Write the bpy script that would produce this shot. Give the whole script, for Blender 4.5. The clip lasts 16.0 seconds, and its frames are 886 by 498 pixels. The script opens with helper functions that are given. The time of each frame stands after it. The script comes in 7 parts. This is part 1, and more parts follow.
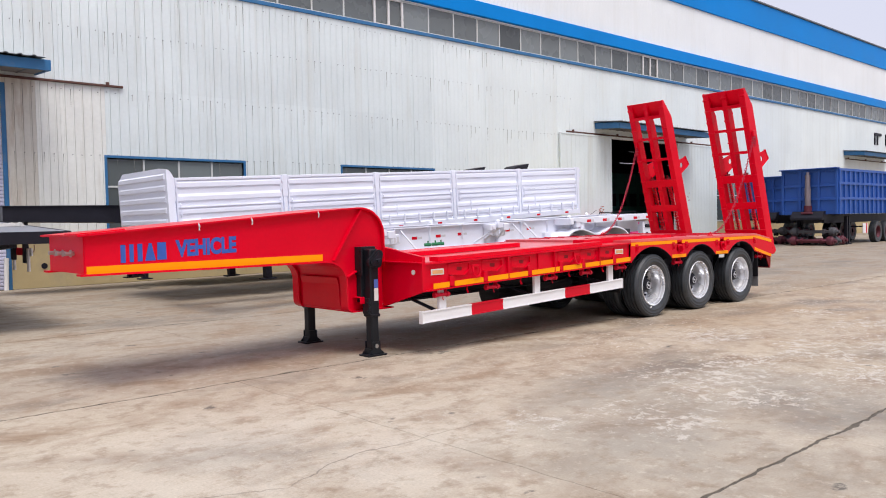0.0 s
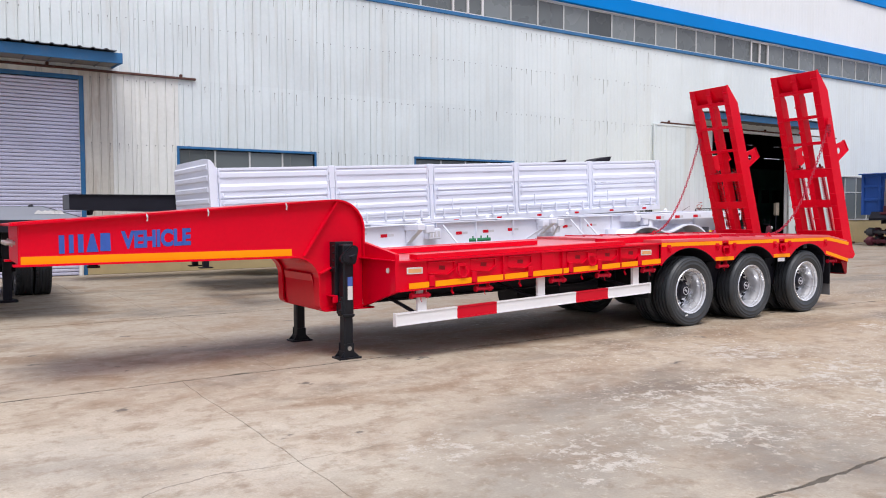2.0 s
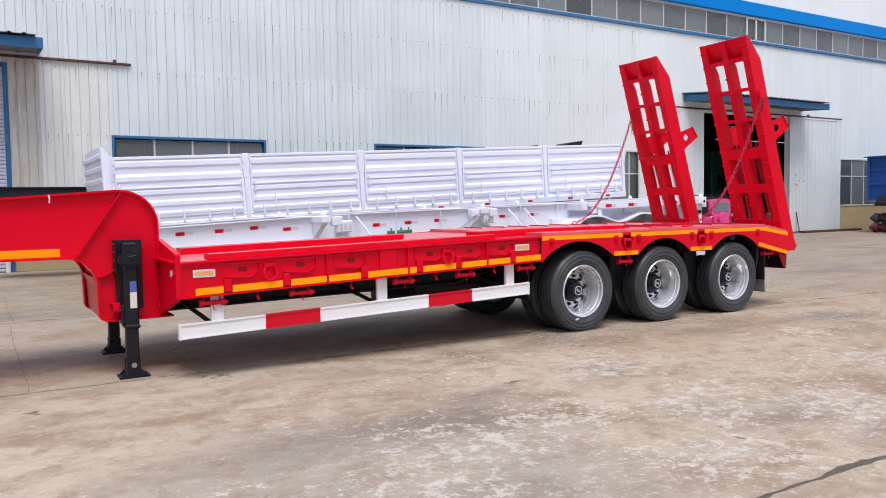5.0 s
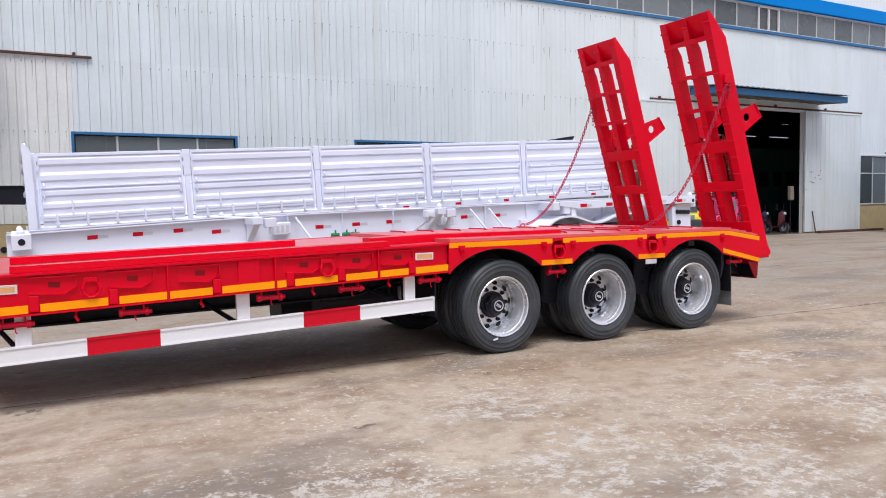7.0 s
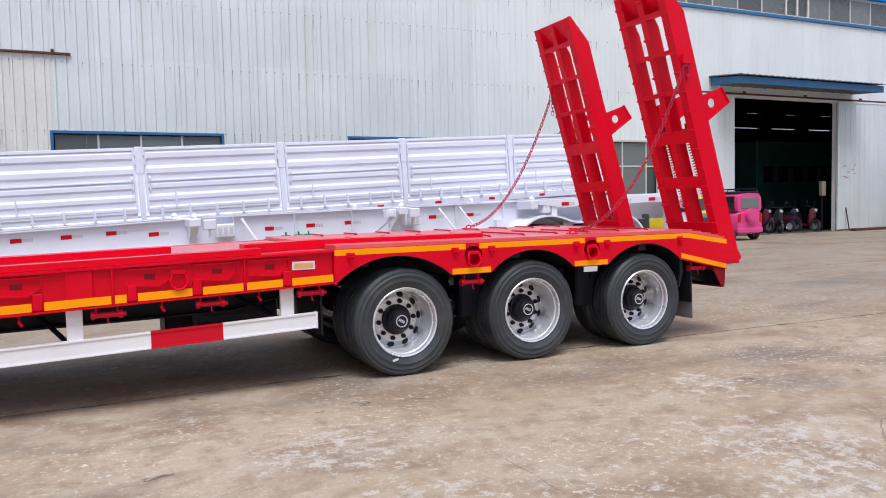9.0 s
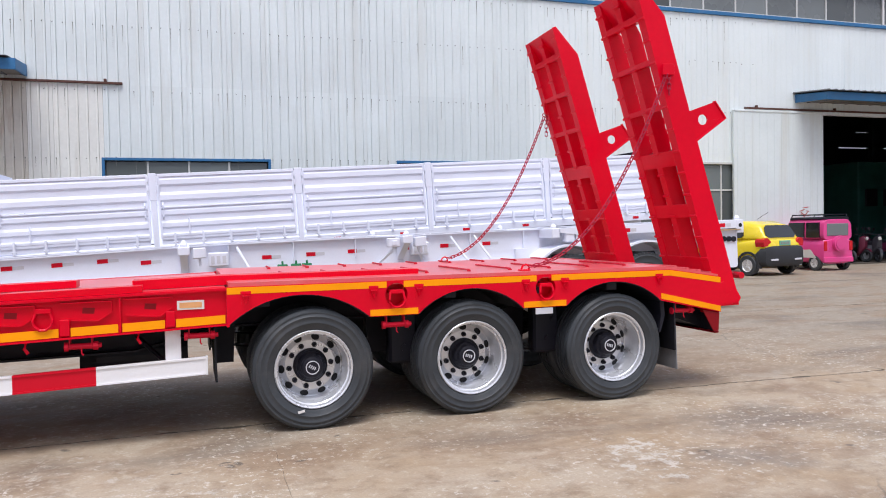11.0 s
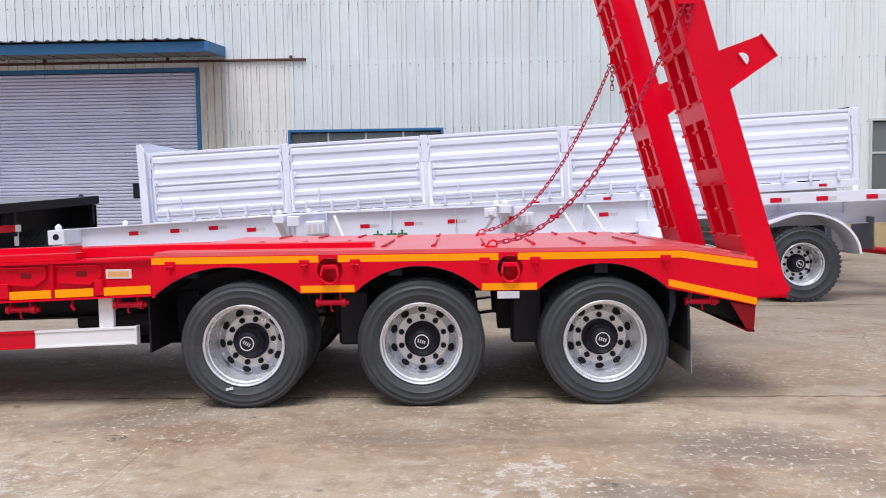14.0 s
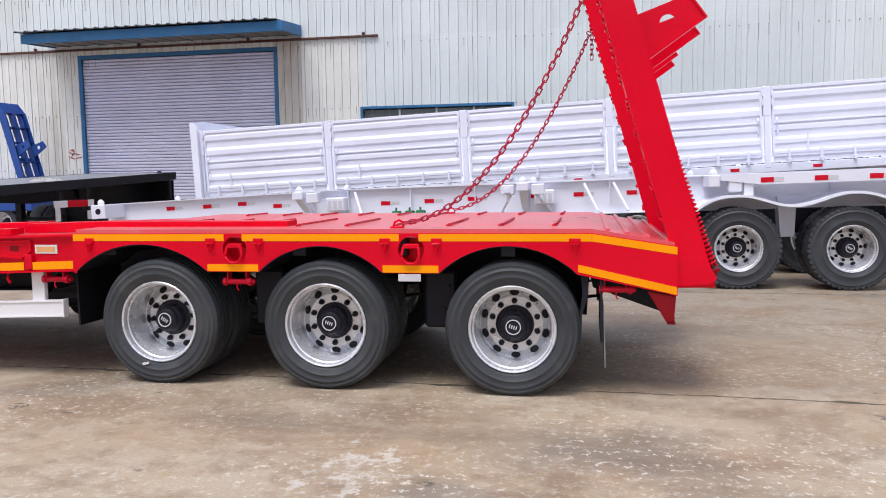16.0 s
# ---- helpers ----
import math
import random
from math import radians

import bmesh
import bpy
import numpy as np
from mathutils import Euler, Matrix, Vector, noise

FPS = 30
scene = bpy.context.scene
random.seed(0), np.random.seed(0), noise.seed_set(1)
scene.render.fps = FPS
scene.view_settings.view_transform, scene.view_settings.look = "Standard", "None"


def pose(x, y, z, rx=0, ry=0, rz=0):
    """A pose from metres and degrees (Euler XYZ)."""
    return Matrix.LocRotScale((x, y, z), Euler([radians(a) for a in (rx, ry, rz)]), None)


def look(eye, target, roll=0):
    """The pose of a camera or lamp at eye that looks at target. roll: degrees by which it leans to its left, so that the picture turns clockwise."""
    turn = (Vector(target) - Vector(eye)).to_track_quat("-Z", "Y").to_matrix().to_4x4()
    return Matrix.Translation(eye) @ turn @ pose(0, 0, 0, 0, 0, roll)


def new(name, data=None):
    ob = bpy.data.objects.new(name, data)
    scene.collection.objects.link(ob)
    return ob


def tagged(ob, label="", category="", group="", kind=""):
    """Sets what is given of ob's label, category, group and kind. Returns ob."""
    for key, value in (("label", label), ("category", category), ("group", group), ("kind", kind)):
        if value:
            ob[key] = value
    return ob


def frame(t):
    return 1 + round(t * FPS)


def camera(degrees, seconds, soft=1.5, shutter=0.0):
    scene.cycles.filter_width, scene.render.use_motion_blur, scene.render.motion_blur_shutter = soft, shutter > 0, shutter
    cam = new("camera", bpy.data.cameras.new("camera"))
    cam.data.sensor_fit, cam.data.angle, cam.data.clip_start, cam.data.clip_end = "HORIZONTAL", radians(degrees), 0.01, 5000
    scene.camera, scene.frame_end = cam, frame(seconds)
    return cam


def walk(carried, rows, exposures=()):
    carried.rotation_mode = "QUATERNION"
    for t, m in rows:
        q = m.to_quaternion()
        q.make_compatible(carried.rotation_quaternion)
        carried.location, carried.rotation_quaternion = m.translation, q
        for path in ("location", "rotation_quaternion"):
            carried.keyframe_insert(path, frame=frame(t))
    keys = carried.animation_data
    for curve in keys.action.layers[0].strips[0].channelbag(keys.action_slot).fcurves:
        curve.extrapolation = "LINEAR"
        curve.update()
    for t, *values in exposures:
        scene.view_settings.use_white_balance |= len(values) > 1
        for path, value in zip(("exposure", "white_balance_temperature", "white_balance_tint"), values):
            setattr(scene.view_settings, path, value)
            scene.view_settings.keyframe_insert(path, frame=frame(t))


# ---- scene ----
# ---- camera and its walk ----
cam = camera(59.90, 16.0, soft=1.0)
# seconds, eye, yaw, pitch, roll
ROWS = [
    (0, -0.0691, 0.0027, 1.4915, -41.872, -2.056, -1.189),
    (0.5, 0.3237, 0.0185, 1.5037, -39.756, -2.171, -0.910),
    (1, 0.7823, -0.0980, 1.5066, -37.411, -2.292, -0.611),
    (1.5, 1.1657, -0.1609, 1.4842, -35.099, -2.364, -0.363),
    (2, 1.5355, -0.3267, 1.4861, -33.151, -2.433, -0.289),
    (2.5, 1.9081, -0.5101, 1.4841, -31.975, -2.569, -0.415),
    (3, 2.2889, -0.4699, 1.4894, -31.382, -2.826, -0.593),
    (3.5, 2.7281, -0.4722, 1.4930, -31.255, -3.104, -0.666),
    (4, 3.1129, -0.4376, 1.4791, -31.365, -3.233, -0.766),
    (6.5, 5.2646, -0.0345, 1.4913, -30.150, -3.209, -1.173),
    (7, 5.6836, 0.0823, 1.4963, -29.210, -3.324, -0.900),
    (7.5, 6.0938, 0.1755, 1.5024, -28.398, -3.421, -0.666),
    (8, 6.5376, 0.1895, 1.5086, -27.836, -3.505, -0.648),
    (8.5, 6.9476, 0.3195, 1.5124, -27.053, -3.523, -0.886),
    (9, 7.3198, 0.3481, 1.4987, -26.041, -3.450, -1.218),
    (9.2, 7.5165, 0.3463, 1.5047, -25.588, -3.343, -1.389),
    (11.3, 9.2329, 0.5318, 1.5426, -16.302, -1.326, -0.883),
    (11.5, 9.3900, 0.5334, 1.5333, -14.672, -1.395, -0.767),
    (12, 9.8590, 0.4971, 1.5343, -11.299, -2.047, -0.711),
    (12.5, 10.2670, 0.5759, 1.5087, -8.389, -2.827, -0.691),
    (13, 10.6479, 0.6470, 1.5100, -5.731, -3.127, -0.589),
    (13.5, 11.1067, 0.7129, 1.5257, -2.487, -3.260, -0.711),
    (14, 11.4882, 0.8687, 1.5090, 0.891, -3.561, -0.869),
    (14.5, 11.9709, 0.9122, 1.5088, 3.912, -4.011, -0.926),
    (15, 12.3526, 0.9942, 1.5087, 6.180, -4.437, -0.788),
    (15.5, 12.6962, 1.1709, 1.5130, 8.259, -4.856, -0.735),
    (16, 13.0727, 1.2468, 1.5092, 10.583, -5.251, -0.814),
]
EXPOSURES = [(0.0, 0.01, 6520, 10), (1.5, 0.01, 6400, 10), (3.5, 0.0, 6320, 10), (7.5, -0.08, 6220, 10.5), (9.2, -0.10, 6220, 10.5), (11.5, -0.01, 6230, 10), (13.0, -0.01, 6290, 10), (14.4, -0.03, 6290, 10), (16.0, -0.02, 6300, 10)]
walk(cam, [(t, pose(x, y, z, 90 + pitch, 0, yaw) @ pose(0, 0, 0, 0, 0, roll)) for t, x, y, z, yaw, pitch, roll in ROWS], EXPOSURES)

# ---- sky and sun: a bright overcast day ----
world = bpy.data.worlds.new("overcast_sky")
scene.world = world
world.use_nodes = True
wn = world.node_tree.nodes
wl = world.node_tree.links
SUN_EL, SUN_ROT = radians(66), radians(200)
sky = wn.new("ShaderNodeTexSky")
sky.sky_type = "NISHITA"
sky.sun_disc = False
sky.sun_elevation, sky.sun_rotation = SUN_EL, SUN_ROT
sky.air_density, sky.dust_density, sky.ozone_density = 1.0, 6.0, 1.0
veil = wn.new("ShaderNodeMix")
veil.data_type = "RGBA"
veil.inputs["Factor"].default_value = 0.75
veil.inputs["B"].default_value = (8.5, 8.6, 10.2, 1)
wl.new(sky.outputs[0], veil.inputs["A"])
wl.new(veil.outputs["Result"], wn["Background"].inputs["Color"])
wn["Background"].inputs["Strength"].default_value = 0.106
sun_data = bpy.data.lights.new("sun", "SUN")
sun_data.energy, sun_data.angle, sun_data.color = 2.8, radians(28), (1.0, 0.97, 0.97)
sun = new("sun", sun_data)
sun.matrix_world = look((-6, -10, 30), (-6 + math.sin(SUN_ROT) * -math.cos(SUN_EL), -10 - math.cos(SUN_ROT) * math.cos(SUN_EL), 30 - math.sin(SUN_EL)))

# ---- materials ----
def mat(name, c, rough=0.5, metal=0.0, var=0.12, scale=1.2, fine=40.0, bump=0.05, dirt=None, dirt_amount=0.5, dirt_scale=(1.0, 1.0, 1.0), coat=0.0, spread=0.0, spec=0.4):
    """Painted or raw surface: base colour varied at a broad and a fine scale, stains of their own colour, uneven gloss and fine relief.
    spread: how far the tone of one piece differs from the next."""
    m = bpy.data.materials.new(name)
    m.use_nodes = True
    n, l = m.node_tree.nodes, m.node_tree.links
    b = n["Principled BSDF"]
    geo = n.new("ShaderNodeNewGeometry")
    big = n.new("ShaderNodeTexNoise")
    big.inputs["Scale"].default_value, big.inputs["Detail"].default_value = scale, 5
    small = n.new("ShaderNodeTexNoise")
    small.inputs["Scale"].default_value, small.inputs["Detail"].default_value = fine, 3
    l.new(geo.outputs["Position"], big.inputs["Vector"])
    l.new(geo.outputs["Position"], small.inputs["Vector"])
    add = n.new("ShaderNodeMath")
    add.operation = "MULTIPLY_ADD"
    add.inputs[1].default_value = 0.35
    l.new(small.outputs["Fac"], add.inputs[0])
    l.new(big.outputs["Fac"], add.inputs[2])
    ramp = n.new("ShaderNodeMapRange")
    ramp.inputs["From Min"].default_value, ramp.inputs["From Max"].default_value = 0.4, 0.95
    ramp.inputs["To Min"].default_value, ramp.inputs["To Max"].default_value = 1.0 - var, 1.0 + var
    l.new(add.outputs[0], ramp.inputs["Value"])
    tone = n.new("ShaderNodeVectorMath")
    tone.operation = "SCALE"
    tone.inputs[0].default_value = c[:3]
    l.new(ramp.outputs[0], tone.inputs["Scale"])
    out = tone.outputs[0]
    if spread:
        info = n.new("ShaderNodeObjectInfo")
        each = n.new("ShaderNodeMapRange")
        each.inputs["To Min"].default_value, each.inputs["To Max"].default_value = 1.0 - spread, 1.0 + spread
        l.new(info.outputs["Random"], each.inputs["Value"])
        per = n.new("ShaderNodeVectorMath")
        per.operation = "SCALE"
        l.new(out, per.inputs[0])
        l.new(each.outputs[0], per.inputs["Scale"])
        out = per.outputs[0]
    if dirt:
        stretch = n.new("ShaderNodeMapping")
        stretch.inputs["Scale"].default_value = dirt_scale
        l.new(geo.outputs["Position"], stretch.inputs["Vector"])
        spots = n.new("ShaderNodeTexNoise")
        spots.inputs["Scale"].default_value, spots.inputs["Detail"].default_value = 1.0, 8
        spots.inputs["Roughness"].default_value = 0.65
        l.new(stretch.outputs[0], spots.inputs["Vector"])
        cut = n.new("ShaderNodeMapRange")
        cut.inputs["From Min"].default_value, cut.inputs["From Max"].default_value = 0.52, 0.75
        cut.inputs["To Max"].default_value = dirt_amount
        l.new(spots.outputs["Fac"], cut.inputs["Value"])
        mix = n.new("ShaderNodeMix")
        mix.data_type = "RGBA"
        mix.inputs["B"].default_value = (*dirt[:3], 1)
        l.new(cut.outputs[0], mix.inputs["Factor"])
        l.new(out, mix.inputs["A"])
        out = mix.outputs["Result"]
    l.new(out, b.inputs["Base Color"])
    gloss = n.new("ShaderNodeMapRange")
    gloss.inputs["To Min"].default_value, gloss.inputs["To Max"].default_value = max(0.02, rough - 0.08), min(1.0, rough + 0.1)
    l.new(big.outputs["Fac"], gloss.inputs["Value"])
    l.new(gloss.outputs[0], b.inputs["Roughness"])
    b.inputs["Metallic"].default_value = metal
    b.inputs["Coat Weight"].default_value = coat
    b.inputs["Specular IOR Level"].default_value = spec
    b.inputs["Coat Roughness"].default_value = 0.12
    if bump:
        rel = n.new("ShaderNodeBump")
        rel.inputs["Strength"].default_value, rel.inputs["Distance"].default_value = bump, 0.01
        l.new(small.outputs["Fac"], rel.inputs["Height"])
        l.new(rel.outputs[0], b.inputs["Normal"])
    return m


RED = mat("red_paint", (0.69, 0.0004, 0.018), 0.34, var=0.10, scale=0.9, fine=25, bump=0.03, spec=0.05, coat=0.22)
# deck red is paled, with pink patches, to paint in the sky's sheen
RED_DECK = mat("red_deck_sheen_paint", (0.66, 0.085, 0.10), 0.30, var=0.15, scale=2.0, fine=60, bump=0.05, dirt=(0.62, 0.30, 0.27), dirt_amount=0.55, dirt_scale=(1.2, 3.0, 1.0), spec=0.9)
# darker copy of the red, for faces that lie in shade
RED_DARK = mat("shaded_red_paint", (0.22, 0.003, 0.008), 0.5, var=0.12, spec=0.2)
ORANGE = mat("reflective_tape", (0.98, 0.34, 0.0), 0.45, var=0.05, scale=4, bump=0.02, spec=0.15)
WHITE_P = mat("white_trailer_paint", (0.785, 0.805, 0.895), 0.42, var=0.05, scale=0.8, bump=0.03)
WHITE_G = mat("white_guard_paint", (0.80, 0.79, 0.80), 0.45, var=0.06, scale=2, dirt=(0.55, 0.5, 0.45), dirt_amount=0.25)
REFLECT_R = mat("red_reflector", (0.60, 0.004, 0.02), 0.4, var=0.05, spec=0.2)
SILVER = mat("silver_film", (0.62, 0.62, 0.66), 0.35, var=0.05)
BLACK = mat("black_steel_paint", (0.012, 0.012, 0.019), 0.5, var=0.25, scale=3, bump=0.05, spec=0.25)
LEG_BLACK = mat("landing_leg_paint", (0.008, 0.009, 0.013), 0.45, var=0.25, scale=4, spec=0.3)
RUBBER = mat("tyre_rubber", (0.034, 0.039, 0.045), 0.50, var=0.25, scale=4, fine=70, bump=0.1, dirt=(0.13, 0.125, 0.12), dirt_amount=0.35, dirt_scale=(3, 3, 3), spec=0.5)
RIM = mat("silver_wheel_paint", (0.74, 0.75, 0.78), 0.27, metal=0.55, var=0.10, scale=5, spec=0.5)
RIM_DARK = mat("hole_shade_black", (0.012, 0.012, 0.014), 0.7, bump=0)
FLAP = mat("mudflap_rubber", (0.012, 0.012, 0.016), 0.55, var=0.2, spec=0.3)
STEEL = mat("bare_steel", (0.45, 0.44, 0.43), 0.35, metal=0.9, var=0.15, scale=8)
CHAIN = mat("red_chain_paint", (0.43, 0.012, 0.045), 0.5, var=0.25, scale=12)
WINCH = mat("winch_red_paint", (0.50, 0.006, 0.025), 0.42, var=0.12, scale=8, spec=0.15)
BLUE_LETTER = mat("blue_lettering_paint", (0.035, 0.10, 0.42), 0.5, var=0.12, scale=6)
WHITE_LABEL = mat("white_sticker", (0.72, 0.70, 0.68), 0.5, var=0.05)
BLUE_LABEL = mat("blue_sticker", (0.08, 0.14, 0.45), 0.5, var=0.05)
GREY_LABEL = mat("sticker_print", (0.30, 0.25, 0.24), 0.6, var=0.05)
LAMP_W = mat("lamp_lens", (0.75, 0.75, 0.72), 0.2, var=0.03)
AMBER = mat("amber_reflector", (0.75, 0.38, 0.16), 0.35, var=0.08, scale=20)
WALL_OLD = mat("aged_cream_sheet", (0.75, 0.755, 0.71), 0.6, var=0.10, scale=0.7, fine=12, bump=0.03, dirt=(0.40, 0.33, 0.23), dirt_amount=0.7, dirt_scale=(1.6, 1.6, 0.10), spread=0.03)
WALL_RUST = mat("rust_streaked_sheet", (0.60, 0.57, 0.50), 0.65, var=0.12, scale=0.9, fine=12, bump=0.03, dirt=(0.30, 0.19, 0.11), dirt_amount=0.9, dirt_scale=(2.6, 2.6, 0.35), spread=0.03)
WALL = mat("cream_steel_sheet", (0.70, 0.757, 0.752), 0.55, var=0.07, scale=0.5, fine=12, bump=0.03, dirt=(0.50, 0.46, 0.36), dirt_amount=0.35, dirt_scale=(2.2, 2.2, 0.12), spread=0.025)
WALL_PALE = mat("paler_steel_sheet", (0.745, 0.80, 0.795), 0.55, var=0.05, scale=0.5, fine=12, bump=0.02, dirt=(0.58, 0.56, 0.48), dirt_amount=0.25, dirt_scale=(1.8, 1.8, 0.1), spread=0.02)
WALL_UP = mat("white_steel_sheet", (0.80, 0.82, 0.82), 0.55, var=0.04, scale=0.4, fine=12, bump=0.03, dirt=(0.60, 0.58, 0.52), dirt_amount=0.2, dirt_scale=(1.6, 1.6, 0.08), spread=0.015)
OCHRE = mat("ochre_plinth_paint", (0.48, 0.38, 0.20), 0.75, var=0.12, scale=1.5, bump=0.1, dirt=(0.30, 0.26, 0.20), dirt_amount=0.5, dirt_scale=(1.5, 1.5, 1.0))
BLUE_BAND = mat("blue_fascia_paint", (0.001, 0.215, 0.63), 0.45, var=0.08, scale=0.4, bump=0.02, spec=0.1)
BLUE_TRIM = mat("blue_trim_paint", (0.030, 0.15, 0.33), 0.5, var=0.15, scale=2, dirt=(0.16, 0.20, 0.24), dirt_amount=0.4, dirt_scale=(3, 3, 3))
SHUTTER = mat("shutter_steel", (0.66, 0.66, 0.81), 0.36, metal=0.1, var=0.06, scale=1.0, dirt=(0.42, 0.41, 0.44), dirt_amount=0.25, dirt_scale=(0.8, 0.8, 0.5))
RUST = mat("rusty_rail", (0.10, 0.045, 0.035), 0.8, var=0.3, scale=6, bump=0.2)
STREAK = mat("wall_streak_dirt", (0.30, 0.29, 0.26), 0.8, var=0.2, bump=0)
SCREW = mat("screw_washer", (0.10, 0.10, 0.10), 0.7, bump=0)
FRAME_W = mat("window_frame", (0.57, 0.575, 0.555), 0.5, var=0.05)
ROOF = mat("grey_roof_sheet", (0.14, 0.15, 0.16), 0.6, var=0.2, scale=2)
SOFFIT = mat("canopy_soffit", (0.22, 0.205, 0.18), 0.7, var=0.15, scale=2, dirt=(0.2, 0.15, 0.11), dirt_amount=0.5, dirt_scale=(1, 1, 1))
# near-black, so the hall's unlit gloom is in the colour itself
DARK_IN = mat("hall_gloom_paint", (0.055, 0.055, 0.065), 0.8, var=0.2)
GREEN_IN = mat("green_machine_paint", (0.045, 0.21, 0.165), 0.5, var=0.2)
BLUE_RAMP = mat("blue_machine_paint", (0.02, 0.07, 0.30), 0.45, var=0.15, scale=2)
BLUE_DUMP = mat("blue_tipper_paint", (0.022, 0.088, 0.36), 0.45, var=0.15, scale=1)
MAROON = mat("maroon_axle_paint", (0.10, 0.018, 0.030), 0.6, var=0.3, scale=4)
IRON = mat("grey_axle_iron", (0.065, 0.065, 0.072), 0.6, var=0.25, scale=5)
YELLOW_CAR = mat("yellow_car_paint", (0.80, 0.62, 0.02), 0.25, var=0.03, coat=0.6, bump=0)
PINK_CAR = mat("pink_car_paint", (0.72, 0.06, 0.26), 0.3, var=0.05, coat=0.5, bump=0)
CAR_PLASTIC = mat("car_plastic", (0.03, 0.032, 0.036), 0.55, var=0.1)
TAIL_RED = mat("lamp_red", (0.55, 0.004, 0.012), 0.2, var=0.07, scale=3, bump=0)
GREEN_PLATE = mat("green_plate", (0.16, 0.42, 0.30), 0.5, var=0.04, bump=0)
GREEN_VALVE = mat("green_valve", (0.02, 0.20, 0.08), 0.5, var=0.1)


def glass(name, c, rough=0.06):
    m = bpy.data.materials.new(name)
    m.use_nodes = True
    n, l = m.node_tree.nodes, m.node_tree.links
    b = n["Principled BSDF"]
    b.inputs["Base Color"].default_value = (*c, 1)
    geo = n.new("ShaderNodeNewGeometry")
    dust = n.new("ShaderNodeTexNoise")
    dust.inputs["Scale"].default_value, dust.inputs["Detail"].default_value = 1.3, 6
    l.new(geo.outputs["Position"], dust.inputs["Vector"])
    r = n.new("ShaderNodeMapRange")
    r.inputs["To Min"].default_value, r.inputs["To Max"].default_value = rough * 0.5, rough * 3
    l.new(dust.outputs["Fac"], r.inputs["Value"])
    l.new(r.outputs[0], b.inputs["Roughness"])
    b.inputs["IOR"].default_value = 1.5
    # base tone differs by pane, painting in the uneven reflections
    info = n.new("ShaderNodeObjectInfo")
    each = n.new("ShaderNodeMapRange")
    each.inputs["To Min"].default_value, each.inputs["To Max"].default_value = 0.5, 1.4
    l.new(info.outputs["Random"], each.inputs["Value"])
    per = n.new("ShaderNodeVectorMath")
    per.operation = "SCALE"
    per.inputs[0].default_value = c
    l.new(each.outputs[0], per.inputs["Scale"])
    l.new(per.outputs[0], b.inputs["Base Color"])
    return m


PANE_HIGH = glass("high_window_glass", (0.15, 0.165, 0.165), 0.15)
PANE = glass("dusty_window_glass", (0.13, 0.15, 0.15), 0.12)
CAR_GLASS = glass("tinted_car_glass", (0.02, 0.024, 0.028), 0.04)


